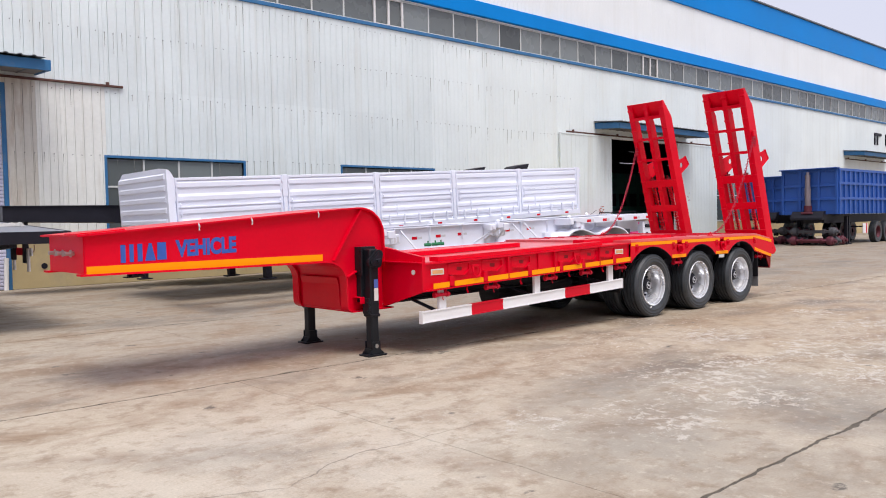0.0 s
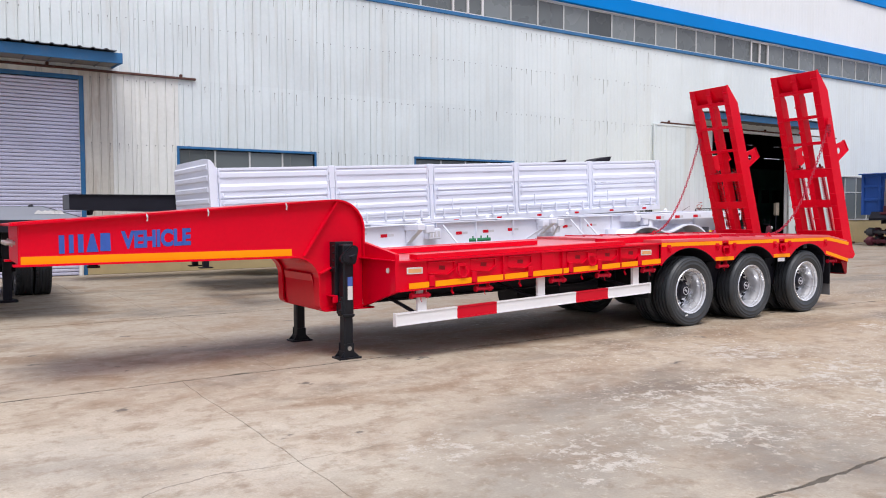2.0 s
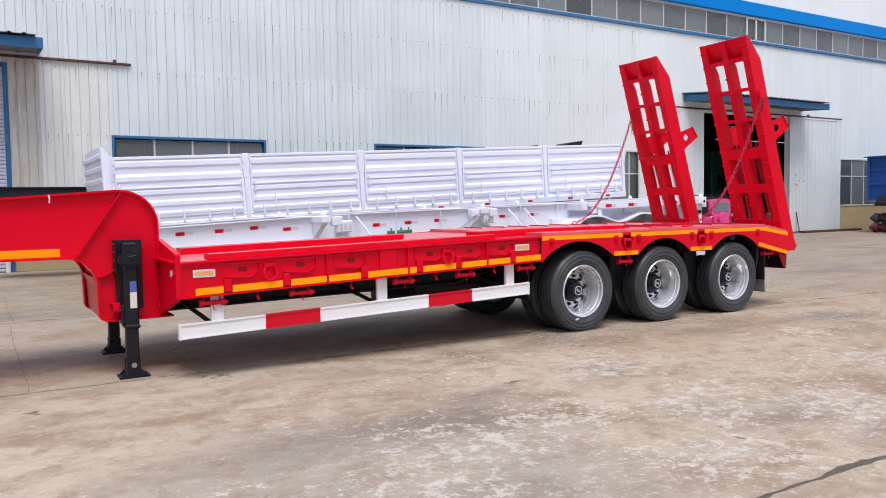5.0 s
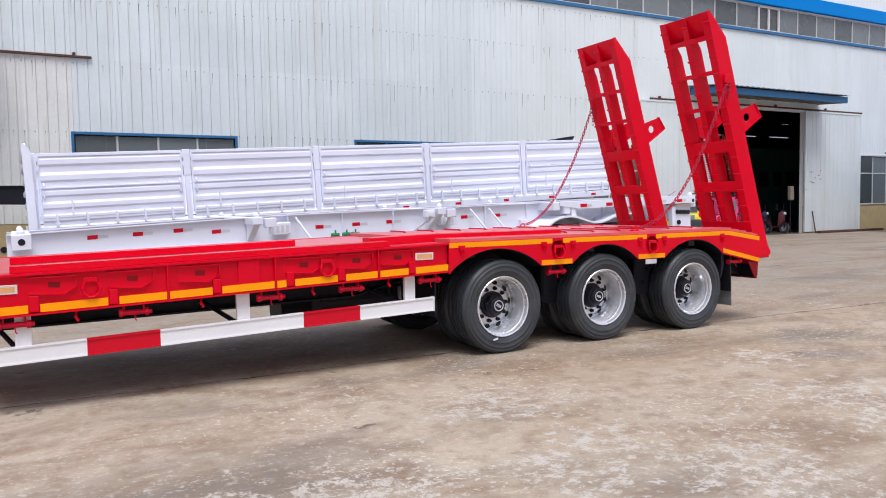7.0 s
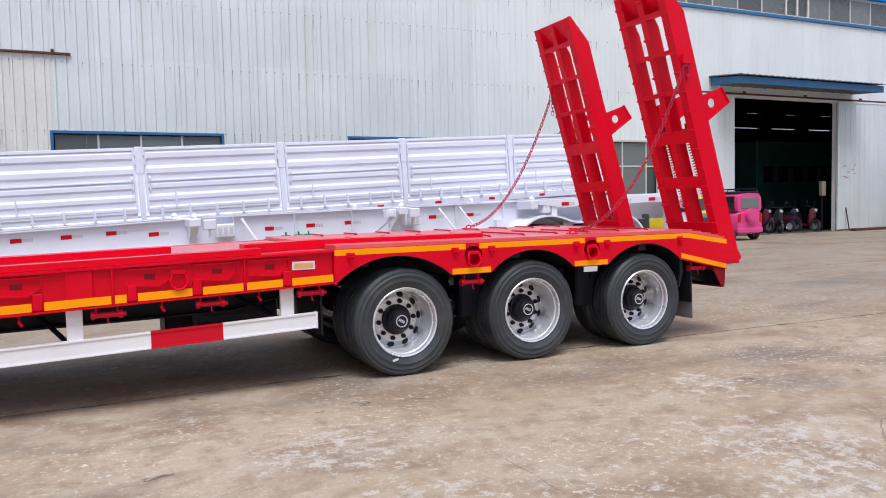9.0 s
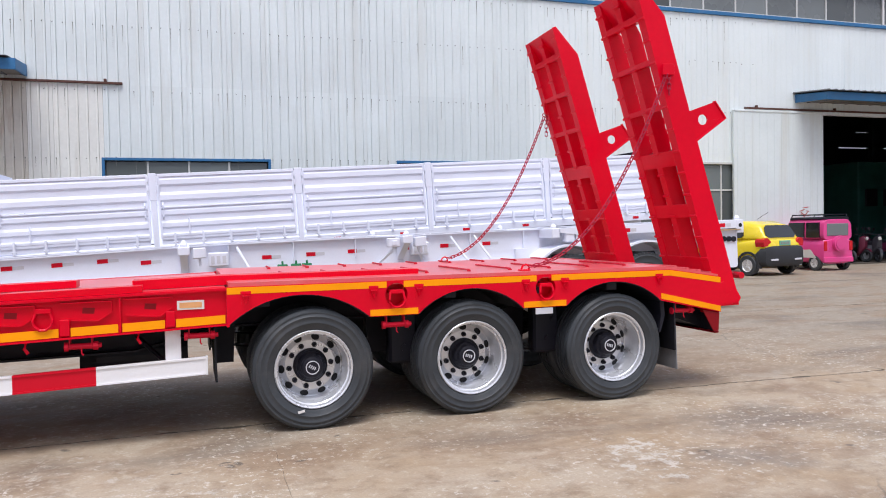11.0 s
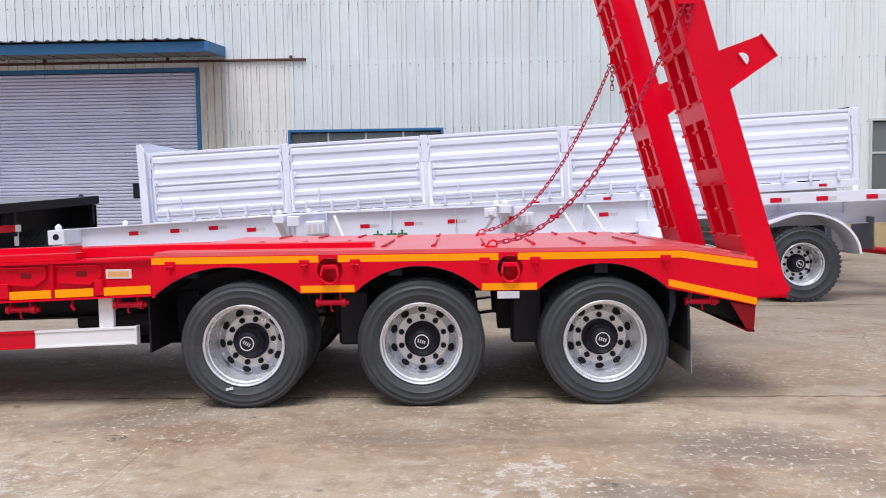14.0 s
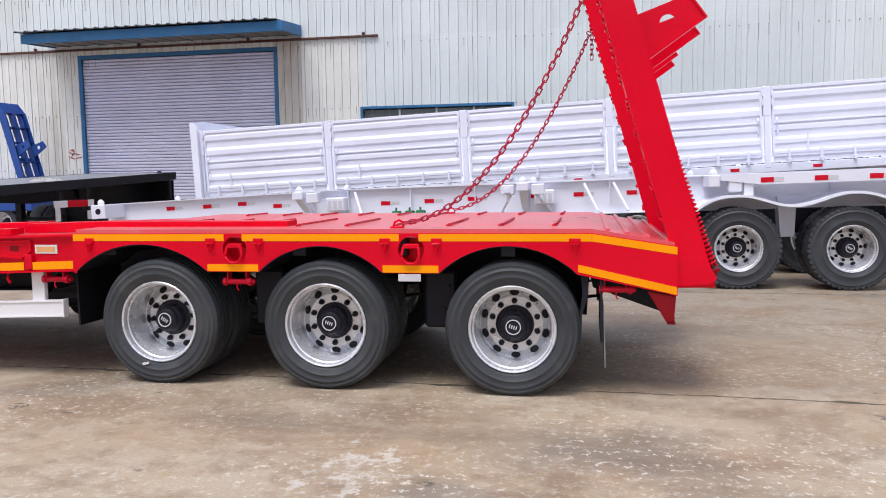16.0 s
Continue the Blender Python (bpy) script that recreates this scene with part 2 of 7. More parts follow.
def concrete():
    """Worn yard concrete: beige slabs with brown and grey stains, pale flaked patches, grit and hairline cracks."""
    m = bpy.data.materials.new("yard_concrete")
    m.use_nodes = True
    n, l = m.node_tree.nodes, m.node_tree.links
    b = n["Principled BSDF"]
    geo = n.new("ShaderNodeNewGeometry")

    def tex(scale, detail, rough=0.6, stretch=(1, 1, 1), shift=0.0, distort=0.0):
        mp = n.new("ShaderNodeMapping")
        mp.inputs["Scale"].default_value = stretch
        mp.inputs["Location"].default_value = (shift, shift * 0.7, 0)
        l.new(geo.outputs["Position"], mp.inputs["Vector"])
        t = n.new("ShaderNodeTexNoise")
        t.inputs["Scale"].default_value, t.inputs["Detail"].default_value = scale, detail
        t.inputs["Roughness"].default_value, t.inputs["Distortion"].default_value = rough, distort
        l.new(mp.outputs[0], t.inputs["Vector"])
        return t.outputs["Fac"]

    def cut(v, a, z, top=1.0):
        r = n.new("ShaderNodeMapRange")
        r.inputs["From Min"].default_value, r.inputs["From Max"].default_value, r.inputs["To Max"].default_value = a, z, top
        l.new(v, r.inputs["Value"])
        return r.outputs[0]

    def blend(f, a, c):
        x = n.new("ShaderNodeMix")
        x.data_type = "RGBA"
        l.new(f, x.inputs["Factor"])
        if isinstance(a, tuple):
            x.inputs["A"].default_value = (*a, 1)
        else:
            l.new(a, x.inputs["A"])
        x.inputs["B"].default_value = (*c, 1)
        return x.outputs["Result"]

    def times(a, c):
        x = n.new("ShaderNodeMath")
        x.operation = "MULTIPLY"
        l.new(a, x.inputs[0])
        l.new(c, x.inputs[1])
        return x.outputs[0]

    grit = tex(55, 4, 0.7)
    col = blend(cut(tex(0.35, 4), 0.35, 0.65), (0.50, 0.43, 0.33), (0.41, 0.34, 0.255))
    # the slabs beyond the low-bed come from a browner pour
    along = n.new("ShaderNodeSeparateXYZ")
    l.new(geo.outputs["Position"], along.inputs[0])
    pour_shade = n.new("ShaderNodeMapRange")
    pour_shade.inputs["From Min"].default_value, pour_shade.inputs["From Max"].default_value, pour_shade.inputs["To Max"].default_value = 6.6, 7.0, 0.45
    l.new(along.outputs["Y"], pour_shade.inputs["Value"])
    col = blend(pour_shade.outputs[0], col, (0.33, 0.275, 0.21))
    # a deeper tone from x 3.5 on paints in shade under the low-bed
    col = blend(times(pour_shade.outputs[0], cut(along.outputs["X"], 3.5, 6.5)), col, (0.20, 0.165, 0.125))
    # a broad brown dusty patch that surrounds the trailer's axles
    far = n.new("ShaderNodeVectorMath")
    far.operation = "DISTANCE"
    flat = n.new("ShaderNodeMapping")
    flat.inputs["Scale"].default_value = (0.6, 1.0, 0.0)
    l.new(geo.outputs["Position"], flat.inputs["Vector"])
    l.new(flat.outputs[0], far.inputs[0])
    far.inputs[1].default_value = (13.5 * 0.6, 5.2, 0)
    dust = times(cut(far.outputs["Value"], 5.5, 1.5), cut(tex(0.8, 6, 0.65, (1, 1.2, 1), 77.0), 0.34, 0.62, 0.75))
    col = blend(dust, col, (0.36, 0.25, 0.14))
    col = blend(cut(tex(0.9, 7, 0.65, (1, 1.6, 1), 3.1, 0.6), 0.48, 0.64, 0.9), col, (0.27, 0.185, 0.115))
    col = blend(cut(tex(0.5, 6, 0.6, (0.7, 1.5, 1), 9.7, 0.4), 0.53, 0.68, 0.75), col, (0.155, 0.13, 0.105))
    col = blend(cut(tex(2.2, 6, 0.7, (1, 1, 1), 21.0), 0.56, 0.68, 0.5), col, (0.25, 0.19, 0.13))
    sway = n.new("ShaderNodeVectorMath")
    sway.operation = "MULTIPLY_ADD"
    swirl = n.new("ShaderNodeTexNoise")
    swirl.inputs["Scale"].default_value, swirl.inputs["Detail"].default_value = 1.6, 5
    l.new(geo.outputs["Position"], swirl.inputs["Vector"])
    sway.inputs[1].default_value = (1.3, 1.3, 0)
    l.new(swirl.outputs["Color"], sway.inputs[0])
    l.new(geo.outputs["Position"], sway.inputs[2])

    def spots(some):
        """Where worn spots of their own lie in the yard: (x, y, reach)."""
        all_of = None
        for x, y, reach in some:
            d = n.new("ShaderNodeVectorMath")
            d.operation = "DISTANCE"
            l.new(sway.outputs[0], d.inputs[0])
            d.inputs[1].default_value = (x + 0.65, y + 0.65, 0)
            one = cut(d.outputs["Value"], reach, reach * 0.35)
            if all_of is None:
                all_of = one
            else:
                top = n.new("ShaderNodeMath")
                top.operation = "MAXIMUM"
                l.new(all_of, top.inputs[0])
                l.new(one, top.inputs[1])
                all_of = top.outputs[0]
        return all_of

    flaked = spots(((6.45, 3.6, 0.9), (7.25, 3.8, 0.7), (5.9, 3.05, 0.7), (8.35, 3.4, 0.65), (8.75, 4.85, 0.8), (4.85, 3.2, 0.6), (4.2, 3.75, 0.5), (11.2, 3.5, 0.9), (11.9, 4.95, 0.6), (10.7, 3.0, 0.7), (7.7, 2.6, 0.7), (9.4, 2.9, 0.9), (8.9, 3.7, 0.6)))
    thin = n.new("ShaderNodeMath")
    thin.operation = "MULTIPLY_ADD"
    l.new(flaked, thin.inputs[0])
    thin.inputs[1].default_value = 0.085
    l.new(tex(7.5, 10, 0.82, (1, 1, 1), 5.5), thin.inputs[2])
    flakes = times(cut(thin.outputs[0], 0.585, 0.615), cut(flaked, 0.0, 0.45))
    stray = times(cut(tex(7.5, 10, 0.82, (1, 1, 1), 5.5), 0.545, 0.58), cut(tex(0.42, 4, 0.55, (1, 1.3, 1), 14.2), 0.52, 0.64, 0.8))
    flakes_all = n.new("ShaderNodeMath")
    flakes_all.operation = "MAXIMUM"
    l.new(flakes, flakes_all.inputs[0])
    l.new(times(stray, cut(far.outputs["Value"], 9.0, 4.5)), flakes_all.inputs[1])
    flakes = flakes_all.outputs[0]
    pale = spots(((2.4, 4.3, 2.0), (1.2, 3.0, 1.6)))
    col = blend(times(pale, cut(tex(1.1, 5, 0.6, (1, 1, 1), 19.0), 0.25, 0.6, 0.6)), col, (0.58, 0.525, 0.435))
    worn = spots(((4.3, 2.6, 1.5), (6.2, 2.7, 1.5), (5.4, 3.6, 1.2)))
    col = blend(times(worn, cut(tex(0.9, 5, 0.6, (1, 1, 1), 23.0), 0.2, 0.55, 0.8)), col, (0.30, 0.268, 0.218))
    damp = spots(((5.95, 2.42, 0.75), (13.3, 3.4, 0.6), (12.6, 4.6, 0.4), (20.7, 9.45, 0.6), (27.2, 17.1, 0.8), (32.8, 20.6, 0.9)))
    col = blend(times(damp, cut(tex(1.7, 5, 0.6, (1, 1, 1), 12.0), 0.35, 0.6, 0.75)), col, (0.17, 0.15, 0.13))
    oil = times(cut(tex(2.6, 2, 0.5, (1, 1.4, 1), 91.0), 0.70, 0.74), cut(tex(17, 3, 0.6, (1, 1, 1), 8.0), 0.40, 0.52, 0.85))
    col = blend(oil, col, (0.07, 0.06, 0.05))
    col = blend(flakes, col, (0.55, 0.50, 0.425))
    crumbs = times(cut(tex(19, 5, 0.7, (1, 1, 1), 2.2), 0.57, 0.61, 0.95), times(cut(tex(0.8, 3, 0.5, (1, 1, 1), 31.0), 0.42, 0.60), cut(far.outputs["Value"], 6.0, 3.6)))
    col = blend(crumbs, col, (0.66, 0.61, 0.53))
    col = blend(cut(tex(4.5, 9, 0.72, (1, 1, 1), 55.0), 0.50, 0.66, 0.65), col, (0.22, 0.15, 0.09))
    col = blend(cut(tex(11, 6, 0.7, (1, 1, 1), 63.0), 0.55, 0.68, 0.4), col, (0.64, 0.57, 0.46))
    col = blend(cut(grit, 0.35, 0.75, 0.3), col, (0.13, 0.11, 0.09))
    warp = n.new("ShaderNodeVectorMath")
    warp.operation = "MULTIPLY_ADD"
    wobble = n.new("ShaderNodeTexNoise")
    wobble.inputs["Scale"].default_value, wobble.inputs["Detail"].default_value = 1.1, 6
    l.new(geo.outputs["Position"], wobble.inputs["Vector"])
    warp.inputs[1].default_value = (0.9, 0.9, 0)
    l.new(wobble.outputs["Color"], warp.inputs[0])
    l.new(geo.outputs["Position"], warp.inputs[2])
    cells = n.new("ShaderNodeTexVoronoi")
    cells.feature = "DISTANCE_TO_EDGE"
    cells.inputs["Scale"].default_value = 0.16
    l.new(warp.outputs[0], cells.inputs["Vector"])
    crack = cut(cells.outputs["Distance"], 0.0016, 0.0006)
    col = blend(times(crack, cut(tex(0.5, 3, 0.5, (1, 1, 1), 41.0), 0.47, 0.6, 0.55)), col, (0.10, 0.085, 0.07))
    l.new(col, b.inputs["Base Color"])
    wet = n.new("ShaderNodeMapRange")
    wet.inputs["From Min"].default_value, wet.inputs["From Max"].default_value = 0.3, 0.7
    wet.inputs["To Min"].default_value, wet.inputs["To Max"].default_value = 0.55, 0.9
    l.new(tex(0.6, 5, 0.6, (1, 1, 1), 7.7), wet.inputs["Value"])
    l.new(wet.outputs[0], b.inputs["Roughness"])
    rel = n.new("ShaderNodeBump")
    rel.inputs["Strength"].default_value, rel.inputs["Distance"].default_value = 0.35, 0.012
    mixed = n.new("ShaderNodeMath")
    mixed.operation = "MULTIPLY_ADD"
    mixed.inputs[1].default_value = 0.4
    l.new(grit, mixed.inputs[0])
    l.new(flakes, mixed.inputs[2])
    l.new(mixed.outputs[0], rel.inputs["Height"])
    l.new(rel.outputs[0], b.inputs["Normal"])
    return m


CONCRETE = concrete()
JOINT = mat("joint_dirt_and_hall_gloom", (0.095, 0.080, 0.062), 0.9, var=0.3, scale=8, bump=0.2)
EARTH = mat("far_yard_ground", (0.33, 0.29, 0.25), 0.9, var=0.15, scale=0.3, bump=0.1)

# ---- building blocks ----
def thing(name, base, label, category, group="", kind=""):
    """A thing made of parts: an Empty at its base, which its parts hang from."""
    ob = new(name)
    ob.empty_display_size = 0.3
    ob.location = base
    return tagged(ob, label, category, group, kind)


def mesh_of(name, bm, material, smooth=False):
    bmesh.ops.recalc_face_normals(bm, faces=bm.faces)
    me = bpy.data.meshes.new(name)
    bm.to_mesh(me)
    bm.free()
    me.materials.append(material)
    if smooth:
        me.polygons.foreach_set("use_smooth", [True] * len(me.polygons))
        me.set_sharp_from_angle(angle=radians(38))
    return me


def part(name, bm, material, parent=None, label="", smooth=False, at=None, kind="", category=""):
    """One mesh object under a thing or a part. Its shape is given in the world's metres, or about its own origin where at is a pose."""
    me = bm if isinstance(bm, bpy.types.Mesh) else mesh_of(name, bm, material, smooth)
    ob = new(name, me)
    if parent is not None:
        ob.parent = parent
        if parent.type == "EMPTY":
            ob.matrix_parent_inverse = Matrix.Translation(-Vector(parent.location))
    if at is not None:
        ob.matrix_basis = at
    return tagged(ob, label, category, "", kind)


def single(name, bm, material, label, category, group="", kind="", smooth=False):
    """A thing of one mesh."""
    return tagged(new(name, mesh_of(name, bm, material, smooth)), label, category, group, kind)


def B():
    return bmesh.new()


def box(bm, x0, x1, y0, y1, z0, z1, c=0.0, m=None):
    """A box with chamfered edges of width c."""
    x0, x1, y0, y1, z0, z1 = min(x0, x1), max(x0, x1), min(y0, y1), max(y0, y1), min(z0, z1), max(z0, z1)
    c = min(c, (x1 - x0) * 0.45, (y1 - y0) * 0.45, (z1 - z0) * 0.45)
    mid, h = Vector(((x0 + x1) / 2, (y0 + y1) / 2, (z0 + z1) / 2)), ((x1 - x0) / 2, (y1 - y0) / 2, (z1 - z0) / 2)
    signs = [(a, b, d) for a in (-1, 1) for b in (-1, 1) for d in (-1, 1)]
    v = {}
    for s in signs:
        for k in range(3 if c > 0 else 1):
            p = Vector([s[i] * (h[i] - (c if c > 0 and i != k else 0)) for i in range(3)]) + mid
            v[s, k] = bm.verts.new(m @ p if m is not None else p)
    kk = (lambda k: k) if c > 0 else (lambda k: 0)
    for k in range(3):
        i, j = [q for q in range(3) if q != k]
        for d in (-1, 1):
            ring = []
            for a, b in ((-1, -1), (1, -1), (1, 1), (-1, 1)):
                s = [0, 0, 0]
                s[k], s[i], s[j] = d, a, b
                ring.append(v[tuple(s), kk(k)])
            bm.faces.new(ring)
    if c > 0:
        for s in signs:
            bm.faces.new([v[s, 0], v[s, 1], v[s, 2]])
        for k in range(3):
            i, j = [q for q in range(3) if q != k]
            for a in (-1, 1):
                for b in (-1, 1):
                    s0, s1 = [0, 0, 0], [0, 0, 0]
                    s0[i], s0[j], s0[k] = a, b, -1
                    s1[i], s1[j], s1[k] = a, b, 1
                    s0, s1 = tuple(s0), tuple(s1)
                    bm.faces.new([v[s0, i], v[s1, i], v[s1, j], v[s0, j]])
    return bm


def prism(bm, pts, a0, a1, axis="y", m=None):
    """A flat outline pulled from a0 to a1 along an axis. pts are (x, z) for y, (y, z) for x, (x, y) for z."""
    def place(p, a):
        q = Vector((p[0], a, p[1])) if axis == "y" else Vector((a, p[0], p[1])) if axis == "x" else Vector((p[0], p[1], a))
        return m @ q if m is not None else q
    lo, hi = [bm.verts.new(place(p, a0)) for p in pts], [bm.verts.new(place(p, a1)) for p in pts]
    bm.faces.new(lo)
    bm.faces.new(hi[::-1])
    for i in range(len(pts)):
        j = (i + 1) % len(pts)
        bm.faces.new([lo[i], lo[j], hi[j], hi[i]])
    return bm


def rod(bm, p, q, r, seg=10, r2=None):
    """A round bar from p to q."""
    p, q = Vector(p), Vector(q)
    turn = (q - p).to_track_quat("Z", "Y").to_matrix()
    r2 = r if r2 is None else r2
    rings = []
    for end, rad in ((p, r), (q, r2)):
        rings.append([bm.verts.new(end + turn @ Vector((rad * math.cos(2 * math.pi * i / seg), rad * math.sin(2 * math.pi * i / seg), 0))) for i in range(seg)])
    for i in range(seg):
        j = (i + 1) % seg
        bm.faces.new([rings[0][i], rings[0][j], rings[1][j], rings[1][i]])
    bm.faces.new(rings[0][::-1])
    bm.faces.new(rings[1])
    return bm


def sweep(bm, path, r, seg=8, closed=False):
    """A round bar bent along a path."""
    path = [Vector(p) for p in path]
    n = len(path)
    rings = []
    for i, p in enumerate(path):
        a = path[(i - 1) % n] if closed or i else p
        b = path[(i + 1) % n] if closed or i < n - 1 else p
        turn = (b - a).to_track_quat("Z", "Y").to_matrix()
        rings.append([bm.verts.new(p + turn @ Vector((r * math.cos(2 * math.pi * k / seg), r * math.sin(2 * math.pi * k / seg), 0))) for k in range(seg)])
    for i in range(n if closed else n - 1):
        a, b = rings[i], rings[(i + 1) % n]
        for k in range(seg):
            bm.faces.new([a[k], a[(k + 1) % seg], b[(k + 1) % seg], b[k]])
    if not closed:
        bm.faces.new(rings[0][::-1])
        bm.faces.new(rings[-1])
    return bm


def lathe(bm, profile, seg=48, closed=False):
    """A profile of (radius, y) turned about the y axis; a radius of 0 closes it with a point."""
    rings = []
    for r, y in profile:
        rings.append([bm.verts.new((0, y, 0))] if r <= 0 else [bm.verts.new((r * math.cos(2 * math.pi * k / seg), y, r * math.sin(2 * math.pi * k / seg))) for k in range(seg)])
    pairs = list(zip(rings, rings[1:])) + ([(rings[-1], rings[0])] if closed else [])
    for a, b in pairs:
        for k in range(seg):
            j = (k + 1) % seg
            if len(a) == 1:
                bm.faces.new([a[0], b[j], b[k]])
            elif len(b) == 1:
                bm.faces.new([a[k], a[j], b[0]])
            else:
                bm.faces.new([a[k], a[j], b[j], b[k]])
    return bm


def strip(bm, pts, w, y0, y1):
    """A flat bar of thickness w that follows (x, z) points, from y0 to y1."""
    outer, inner = [], []
    for i, p in enumerate(pts):
        a, b = Vector(pts[max(0, i - 1)]), Vector(pts[min(len(pts) - 1, i + 1)])
        d = (b - a).normalized()
        nrm = Vector((-d.y, d.x)) * (w / 2)
        outer.append(Vector(p) + nrm)
        inner.append(Vector(p) - nrm)
    lo = [[bm.verts.new((q.x, y, q.y)) for q in outer] + [bm.verts.new((q.x, y, q.y)) for q in inner] for y in (y0, y1)]
    n = len(pts)
    a, b = lo
    for i in range(n - 1):
        bm.faces.new([a[i], a[i + 1], b[i + 1], b[i]])
        bm.faces.new([a[n + i], b[n + i], b[n + i + 1], a[n + i + 1]])
        bm.faces.new([a[i], a[n + i], a[n + i + 1], a[i + 1]])
        bm.faces.new([b[i], b[i + 1], b[n + i + 1], b[n + i]])
    bm.faces.new([a[0], b[0], b[n], a[n]])
    bm.faces.new([a[n - 1], a[2 * n - 1], b[2 * n - 1], b[n - 1]])
    return bm


def arc(cx, cz, rx, rz, a0, a1, n):
    """Points on an ellipse, angles in degrees."""
    return [(cx + rx * math.cos(radians(a0 + (a1 - a0) * i / n)), cz + rz * math.sin(radians(a0 + (a1 - a0) * i / n))) for i in range(n + 1)]

def hull(pts):
    """The convex outline round a set of flat points."""
    pts = sorted(set(pts))

    def half(some):
        line = []
        for p in some:
            while len(line) > 1 and (line[-1][0] - line[-2][0]) * (p[1] - line[-2][1]) - (line[-1][1] - line[-2][1]) * (p[0] - line[-2][0]) <= 0:
                line.pop()
            line.append(p)
        return line[:-1]

    return half(pts) + half(pts[::-1])


# ---- ground ----
bm = B()
bm.faces.new([bm.verts.new(p) for p in ((-600, -600, -0.03), (900, -600, -0.03), (900, 900, -0.03), (-600, 900, -0.03))])
ground = single("ground", bm, EARTH, "dusty beige yard ground between the workshops", "ground", kind="structure")

# ---- the long workshop hall ----
WY = 21.6                       # its front face
X0, X1, TOP = -26.0, 118.0, 14.0
DOOR_L, DOOR_R, DOOR_H = 29.8, 35.6, 5.2
OPEN = [(-1.25, 4.62, 0.0, 5.06), (7.13, 11.155, 1.25, 3.40), (14.78, 18.85, 1.25, 3.40), (22.59, 26.78, 1.25, 3.46), (DOOR_L, DOOR_R, 0.0, DOOR_H),
        (39.6, 43.8, 1.25, 3.40), (47.2, 51.4, 1.25, 3.40), (6.0, 112.0, 8.42, 9.42)]


def solid_spans(x, z0, z1):
    """Stretches of wall between z0 and z1 above the place x that no opening takes away."""
    spans = [(z0, z1)]
    for a, b, lo, hi in OPEN:
        if a < x < b:
            spans = [s for p, q in spans for s in ((p, min(q, lo)), (max(p, hi), q)) if s[1] - s[0] > 0.01]
    return spans


def columns(x0, x1, extra=()):
    cuts = sorted({x0, x1, *[e for o in OPEN for e in o[:2] if x0 < e < x1], *[e for e in extra if x0 < e < x1]})
    return list(zip(cuts, cuts[1:]))


bm = B()
for a, b in columns(X0, X1):
    for p, q in solid_spans((a + b) / 2, 0.0, TOP):
        box(bm, a, b, WY + 0.004, WY + 0.16, p, q)
wall_north = single("wall_north", bm, WALL_UP, "long workshop wall of cream ribbed steel sheets", "wall", kind="structure")

bm = B()
box(bm, X0, X0 + 0.2, WY + 0.16, 42, 0, TOP)
wall_west = single("wall_west", bm, WALL_UP, "plain end wall of the workshop hall", "wall", kind="structure")
bm = B()
box(bm, X1 - 0.2, X1, WY + 0.16, 42, 0, TOP)
wall_east = single("wall_east", bm, WALL_UP, "plain far end wall of the workshop hall", "wall", kind="structure")
bm = B()
SLITS = ((6.50, 6.56, 1.4), (7.60, 7.64, 2.9))
lo = 0.0
for z0, z1, w in SLITS:
    box(bm, X0, X1, 41.8, 42, lo, z0)
    for i in range(36):
        box(bm, X0 + i * 4.0, X0 + i * 4.0 + w, 41.8, 42, z0, z1)
    lo = z1
box(bm, X0, X1, 41.8, 42, lo, TOP)
wall_back = single("wall_back", bm, DARK_IN, "back wall of the hall, coloured dark for its gloom, with narrow light slits", "wall", kind="structure")
bm = B()
prism(bm, [(WY + 0.11, TOP), (31.8, TOP + 1.4), (42, TOP), (42, TOP + 0.15), (31.8, TOP + 1.55), (WY + 0.11, TOP + 0.12)], X0, X1, "x")
hall_roof = single("hall_roof", bm, ROOF, "low-pitched grey sheet roof of the hall", "roof", kind="structure")
# the floor borrows the dark joint tone to hold the hall's gloom
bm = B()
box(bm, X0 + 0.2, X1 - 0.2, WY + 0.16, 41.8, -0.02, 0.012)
hall_floor = single("hall_floor", bm, JOINT, "concrete floor inside the hall, coloured dark for its gloom", "floor", kind="structure")
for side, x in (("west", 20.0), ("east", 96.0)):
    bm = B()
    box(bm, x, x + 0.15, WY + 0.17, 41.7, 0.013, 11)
    single("wall_partition_" + side, bm, DARK_IN, "partition wall inside the hall, coloured dark for its gloom", "wall", kind="structure")

# unseen wall and roof behind the camera, added to darken low sky and reflections
bm = B()
box(bm, -60, 110, -34.2, -34.0, 0, 9.5)
wall_south = single("wall_south", bm, WALL_OLD, "unseen cream wall added behind the camera to darken reflections", "wall", kind="structure")
bm = B()
prism(bm, [(-34.0, 9.5), (-33.8, 9.4), (-33.8, 9.6), (-46, 11.6), (-58, 9.6), (-58, 9.4), (-46, 11.4)], -60, 110, "x")
single("south_roof", bm, ROOF, "unseen grey roof added over the wall behind the camera", "roof", kind="structure")

# plinth and bands
bm = B()
for a, b in columns(X0, X1):
    if solid_spans((a + b) / 2, 0, 0.5):
        box(bm, a, b, WY - 0.035, WY, 0.0, 1.18, 0.006)
plinth = single("plinth", bm, OCHRE, "ochre painted masonry plinth, stained near the ground", "plinth", kind="structure")
bm = B()
box(bm, X0, X1, WY - 0.16, WY, 9.46, 10.03, 0.02)
fascia = single("fascia", bm, BLUE_BAND, "bright blue steel fascia over the window strip", "fascia", kind="structure")
bm = B()
box(bm, X0, X1, WY - 0.10, WY, 12.48, 13.98, 0.02)
